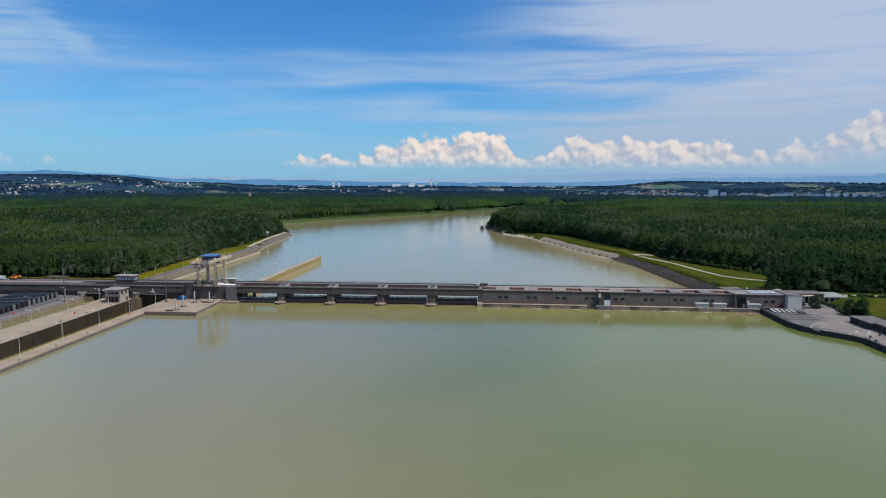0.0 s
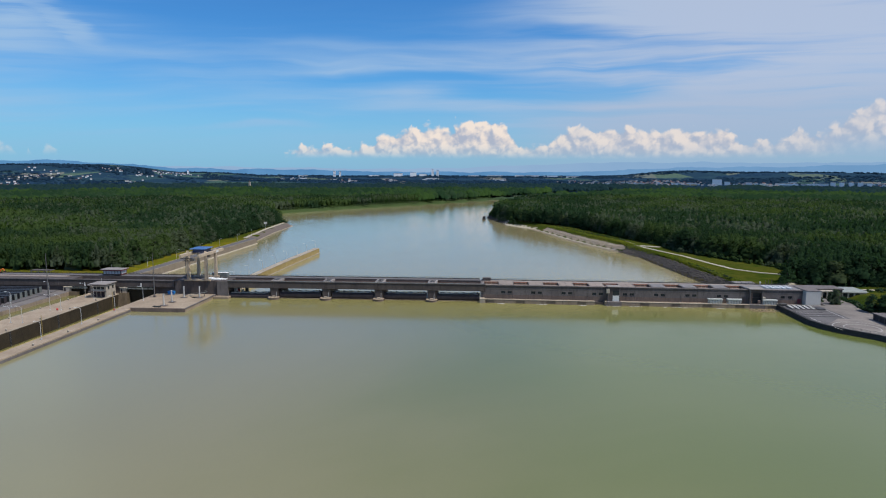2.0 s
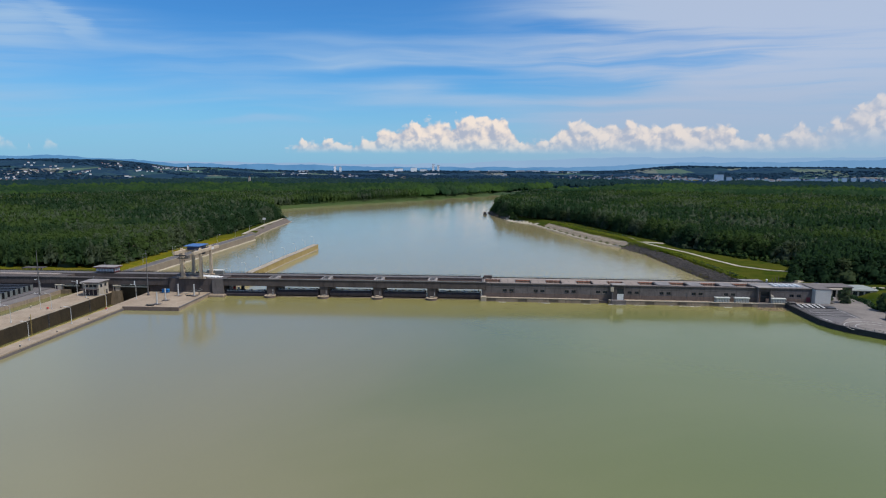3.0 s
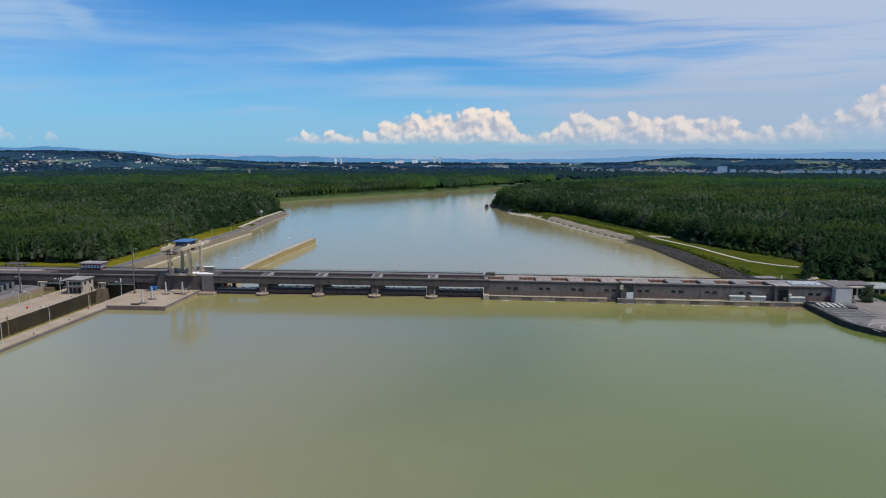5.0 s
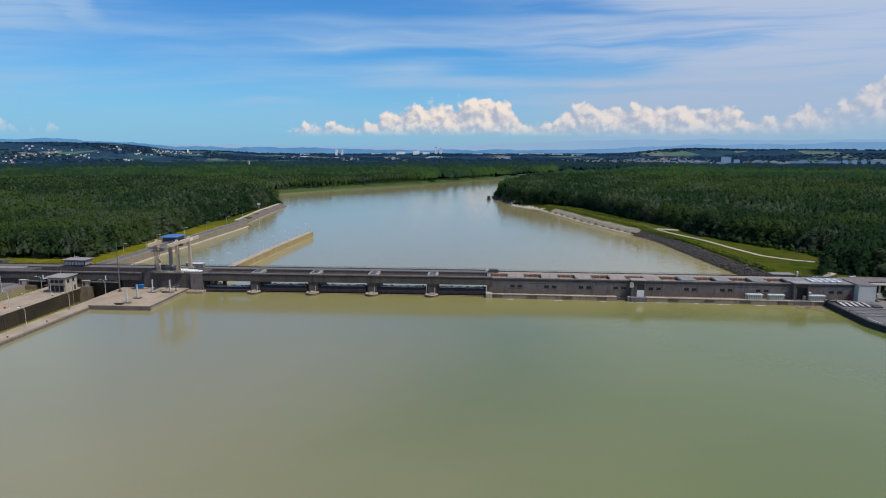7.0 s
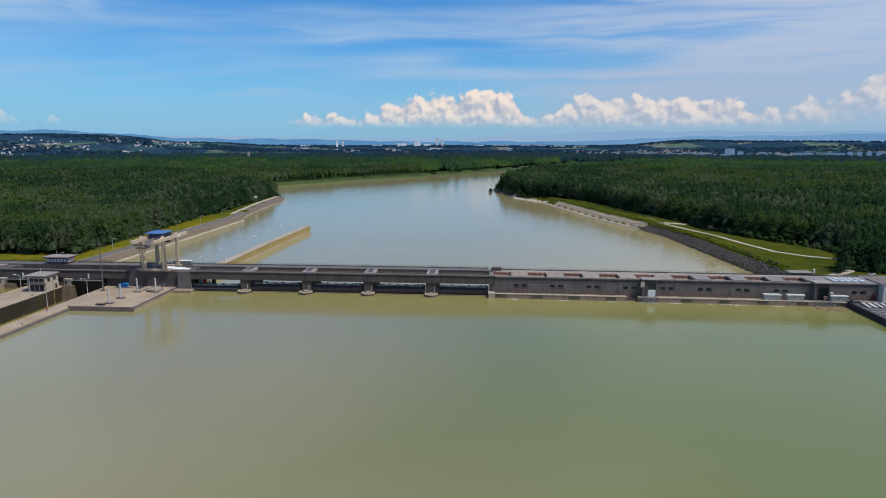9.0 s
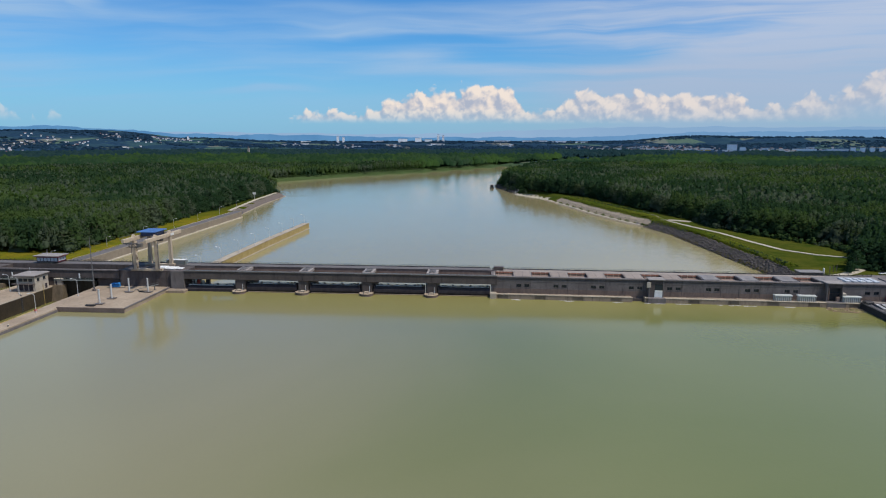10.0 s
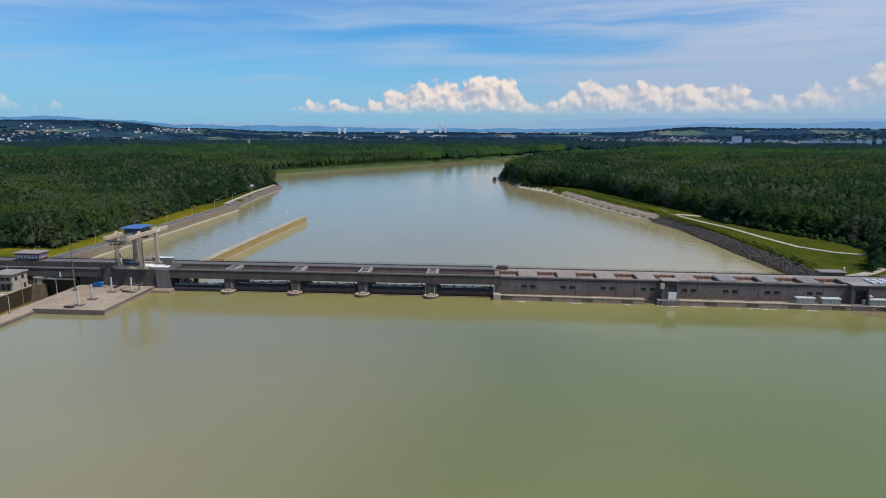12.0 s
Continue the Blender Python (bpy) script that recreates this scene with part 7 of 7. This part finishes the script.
ladder = thing("gangway", (-136, -6, 2), "pale steel gangway leaning over the platform", "gangway")
bm = bmesh.new()
beam(bm, (-138.5, -7.5, 2.5), (-128.5, -4.5, 4.6), 0.9, 0.18)
part("deck", bm, GATE_PALE, ladder)
bm = bmesh.new()
beam(bm, (-138.5, -8.0, 3.5), (-128.5, -5.0, 5.6), 0.08, 0.08)
part("handrail", bm, GATE_PALE, ladder)
for k in range(2):
    part("trestle", B((-137.2 + k * 7, -136.9 + k * 7, -7.3 + k * 2.0, -6.9 + k * 2.0, 2.0, 2.6 + k * 1.4)), RAIL_STEEL, ladder)
for x, y, z in ((-160.2, -43.4, 1.6), (-190.0, -44.6, 1.6), (-218.6, -52, 2.75)):
    rb = thing("life_ring_stand", (x, y, z), "small red rescue stand on the lock wall", "rescue stand", "rescue stands")
    part("box", B((x - 0.45, x + 0.45, y - 0.3, y + 0.3, z + 0.3, z + 1.2)), RED_PAINT, rb, "", 0.1)
    part("stand", B((x - 0.08, x + 0.08, y - 0.08, y + 0.08, z, z + 0.3)), RAIL_STEEL, rb)
for y in range(-180, -10, 22):
    for x, z in ((-156.6, 1.6), (-185.6, 1.6), (-201.6, 1.6)):
        if x == -156.6 and y > -52:
            continue
        mb = thing("mooring_bollard", (x, y + 7, z), "small pale mooring bollard on the lock wall", "bollard", "bollards on the lock walls")
        bm = bmesh.new()
        bar(bm, (x, y + 7, z), (x, y + 7, z + 0.7), 0.3, 0.28, 8)
        part("stem", bm, RAIL_STEEL, mb)
        bm = bmesh.new()
        bar(bm, (x, y + 7, z + 0.7), (x, y + 7, z + 0.92), 0.40, 0.34, 8)
        part("cap", bm, LEDGE_PALE, mb)
for y in (-150, -118, -86, -54, -22):
    rec = thing("ladder_recess", (-182.9, y, 0), "dark ladder recess down the chamber wall", "ladder", "chamber ladders")
    for k in range(14):
        part("rung", B((-182.94, -182.8, y - 0.3, y + 0.3, -7.4 + k * 0.62, -7.32 + k * 0.62)), RAIL_STEEL, rec)
    part("slot", B((-183.0, -182.95, y - 0.6, y + 0.6, -7.6, 1.5)), BLACK, rec)
for y in (-66, -8):
    gp = thing("gauge_post", (-182.9, y, 0), "slim yellowed level gauge on the chamber wall", "gauge", "level gauges")
    part("board", B((-182.95, -182.8, y - 0.12, y + 0.12, -7, 4.4)), CONCRETE_OCHRE, gp)

# driftwood held against the powerhouse foot
dw = []
for k in range(120):
    a = rt.uniform(0, 6.283)
    r = math.sqrt(rt.random())
    dw.append((180.5 + 8.5 * r * math.cos(a), -9.0 + 4.6 * r * math.sin(a), rt.uniform(0, 3.14), rt.uniform(0.8, 3.2)))
bm = bmesh.new()
for x, y, a, l in dw:
    bar(bm, (x - l / 2 * math.cos(a), y - l / 2 * math.sin(a), 0.04), (x + l / 2 * math.cos(a), y + l / 2 * math.sin(a), 0.10), rt.uniform(0.08, 0.22), 0.06, 5)
tagged(new("driftwood", finish("driftwood", bm, DRIFTWOOD)), "floating raft of brown driftwood at the powerhouse foot", "driftwood", kind="stuff")


# ---- distant towns ----
def far_block(x, y, w, d, h, wall, roof, pitched, name, label, group, rows=0, cols=0):
    z = float(land_height(np.array([x]), np.array([y]))[0]) - 2
    b = thing(name, (0, 0, 0), label, "building", group)
    part("wall", B((-w / 2, w / 2, -d / 2, d / 2, 0, h)), wall, b)
    if pitched:
        bm = bmesh.new()
        e = [bm.verts.new(p) for p in ((-w / 2 - 0.5, -d / 2 - 0.5, h), (w / 2 + 0.5, -d / 2 - 0.5, h), (w / 2 + 0.5, d / 2 + 0.5, h), (-w / 2 - 0.5, d / 2 + 0.5, h))]
        r = [bm.verts.new((-w / 2 - 0.5, 0, h + d * 0.4)), bm.verts.new((w / 2 + 0.5, 0, h + d * 0.4))]
        for q in ((e[0], e[1], r[1], r[0]), (e[2], e[3], r[0], r[1]), (e[1], e[2], r[1]), (e[3], e[0], r[0]), (e[3], e[2], e[1], e[0])):
            bm.faces.new(q)
        part("roof", bm, roof, b)
    else:
        part("roof", B((-w / 2 - 0.4, w / 2 + 0.4, -d / 2 - 0.4, d / 2 + 0.4, h, h + 0.8)), roof, b)
    for i in range(rows):
        for j in range(cols):
            cx, cz = -w / 2 + w * (j + 0.5) / cols, h * (i + 0.55) / rows
            part("window", B((cx - w / cols * 0.2, cx + w / cols * 0.2, -d / 2 - 0.12, -d / 2 - 0.02, cz - h / rows * 0.16, cz + h / rows * 0.16)), GLASS, b)
    b.matrix_basis = pose(x, y, z, 0, 0, -math.degrees(math.atan2(x - 25, y + 300)))
    return b


def town(n, az0, az1, r0, r1, big, label, group, seed, hubs=None):
    r = random.Random(seed)
    hubs = hubs or [(r.uniform(az0, az1), r.uniform(r0, r1)) for _ in range(max(4, n // 9))]
    for _ in range(n):
        ha, hd = r.choice(hubs)
        a, d = radians(ha + r.gauss(0, 0.55)), hd + r.gauss(0, 90)
        x, y = 25 + d * math.sin(a), -300 + d * math.cos(a)
        if r.random() < big:
            far_block(x, y, r.uniform(20, 50), r.uniform(12, 20), r.uniform(5, 8), HOUSE_WHITE, ROOF_PANEL, False, "far_hall", "distant white industrial hall", group)
        else:
            far_block(x, y, r.uniform(6, 11), r.uniform(6, 9), r.uniform(4, 6.5), HOUSE_WHITE, TILE_RED if r.random() < 0.22 else ROOF_GREY, True, "far_house", label, group)


town(90, -39, -23.5, 3150, 4250, 0.04, "distant white house with a red roof", "houses on the far hills", 3, [(-39.2, 3200), (-38.6, 3260), (-37.6, 3500), (-36.9, 3850), (-35.4, 3650), (-33.6, 3500), (-31.6, 3900), (-30.4, 3250), (-29.2, 3700)])
town(34, -31.5, -26, 3950, 4250, 0.0, "distant white house on the ridge", "houses on the ridge", 11, [(-27.7, 4120), (-27.2, 4080), (-26.4, 4100), (-25.8, 4060)])
a = radians(-25.9)
far_block(25 + 4090 * math.sin(a), -300 + 4090 * math.cos(a), 8, 8, 24, HOUSE_WHITE, TILE_RED, True, "far_church", "distant white church tower on the ridge", "houses on the ridge")
town(60, -19, 8, 3500, 4500, 0.45, "distant white house on the plain", "houses on the far plain", 4)
town(260, 8, 35, 3250, 4500, 0.18, "distant white town house with a red roof", "houses of the far town", 5, [(8.5, 3500), (10.2, 3400), (11.8, 3500), (13.0, 3300), (14.2, 3450), (15.4, 3350), (16.5, 3500), (17.6, 3350), (18.8, 3480), (19.8, 3300), (22.8, 3450), (24.5, 3350), (27.0, 3550), (31.5, 3600), (13.6, 3620), (15.8, 3640), (17.0, 3650)])
for az, d, w, h, cols in ((-13.4, 4250, 16, 42, 3), (-12.9, 4260, 14, 38, 3), (-7.6, 4200, 60, 26, 8), (-6.2, 4230, 42, 30, 6), (-4.4, 4280, 16, 52, 3), (-3.95, 4290, 16, 46, 3), (-5.3, 4250, 48, 20, 6),
                          (-0.6, 4300, 70, 13, 8), (1.4, 4350, 110, 12, 10), (3.6, 4280, 60, 14, 6), (4.8, 4360, 90, 12, 8), (6.6, 4200, 70, 13, 8), (8.4, 4150, 80, 12, 8), (-9.8, 4300, 70, 12, 8), (-16.2, 4200, 60, 12, 6),
                          (20.6, 3360, 44, 30, 6), (21.4, 3360, 26, 18, 4), (17.2, 3300, 34, 12, 5), (29.0, 3380, 20, 20, 3), (29.6, 3380, 20, 20, 3), (30.2, 3380, 20, 20, 3), (30.8, 3380, 20, 20, 3), (31.4, 3380, 20, 18, 3),
                          (25.8, 3420, 100, 10, 10), (28.0, 3440, 90, 9, 10), (33.0, 3440, 100, 9, 10)):
    a = radians(az)
    far_block(25 + d * math.sin(a), -300 + d * math.cos(a), w, 18, h, HOUSE_WHITE, ROOF_PANEL, False, "far_tower" if h > 24 else "far_hall", "distant white slab block above the plain" if h > 24 else "distant white industrial hall",
              "tall far buildings", max(2, int(h / 8)) if h > 32 else 0, cols)
a = radians(18.6)
far_block(25 + 3300 * math.sin(a), -300 + 3300 * math.cos(a), 46, 16, 6, surface("yellow sheet wall", (0.62, 0.42, 0.06), (0.55, 0.38, 0.06), 0.05, 0.8, 0.0), ROOF_PANEL, False, "far_hall", "distant yellow industrial hall", "tall far buildings")
spire = thing("church_spire", (-820, 1900, 0), "lone pale tower rising over the forest", "tower")
part("shaft", B((-823, -817, 1897, 1903, -4, 30)), PLASTER, spire)
bm = bmesh.new()
bar(bm, (-820, 1900, 30), (-820, 1900, 37), 4.2, 0.1, 4)
part("roof", bm, CONCRETE_DARK, spire)

# far copses between the fields, in the haze-tinted leaf colour
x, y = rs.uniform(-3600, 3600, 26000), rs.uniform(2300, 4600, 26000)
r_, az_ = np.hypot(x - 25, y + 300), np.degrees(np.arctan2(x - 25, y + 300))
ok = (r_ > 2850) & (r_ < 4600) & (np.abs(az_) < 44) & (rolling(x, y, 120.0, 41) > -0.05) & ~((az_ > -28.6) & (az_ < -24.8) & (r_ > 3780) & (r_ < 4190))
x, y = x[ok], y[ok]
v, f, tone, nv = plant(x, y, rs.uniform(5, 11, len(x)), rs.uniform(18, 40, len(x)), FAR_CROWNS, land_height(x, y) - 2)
tagged(new("far_copses", np_mesh("far_copses", v, f, LEAF_FAR, tone, nv)), "dark copses and hedges between far fields, tinted blue for haze", "woods", kind="stuff")


# ---- foam along the powerhouse foot ----
for cx, w in ((38, 9), (62, 6), (101, 8), (113, 5), (133, 9), (142, 7), (158, 5), (84, 4)):
    bm = bmesh.new()
    for k in range(7):
        x, y, r = cx + rt.uniform(-w / 2, w / 2), rt.uniform(-1.6, -0.5) - 1.4 - 0.011 * (cx - 28), rt.uniform(0.3, 0.8)
        bm.faces.new([bm.verts.new((x + r * 2.4 * math.cos(t) * rt.uniform(0.6, 1.1), y + r * 0.7 * math.sin(t) * rt.uniform(0.6, 1.1), 0.02 + 0.004 * k)) for t in [i * 0.785 for i in range(8)]])
    f = new("foam", finish("foam", bm, WHITE_PAINT))
    f.matrix_basis = SWING
    tagged(f, "thin white foam streak on the water by the wall", "foam", kind="stuff")

# ---- frame and loose items in the lowered bay ----
rw = thing("repair_frame", (-112, 9, 0), "pale frame standing behind the lowered weir gate", "scaffold")
for x in (-117.6, -114.0, -110.4):
    part("standard", B((x - 0.12, x + 0.12, 8.9, 9.14, -9.5, 6.6)), GATE_PALE, rw)
for z in (1.2,):
    part("deck", B((-117.8, -110.2, 8.4, 9.8, z, z + 0.12)), GATE_PALE, rw)
# white sheet added for the daylight showing through the gap
part("sheet", B((-118.5, -116.2, 9.2, 9.26, 1.4, 4.6)), WHITE, rw, "white sheet standing in for the bright gap")
part("crate", B((-116.0, -114.7, 8.6, 9.6, 1.32, 3.9)), RED_PAINT, rw, "red tool crate", 0.06)
part("cabinet", B((-113.5, -112.4, 8.6, 9.6, 1.32, 3.7)), WHITE, rw, "white switch cabinet", 0.05)
part("column", B((-111.4, -109.7, 8.5, 9.9, -9.5, 7.0)), DARK_STEEL, rw, "dark steel column", 0.05)
part("pump", B((-112.3, -111.5, 8.6, 9.5, 1.32, 2.6)), DARK_STEEL, rw, "dark pump", 0.1)
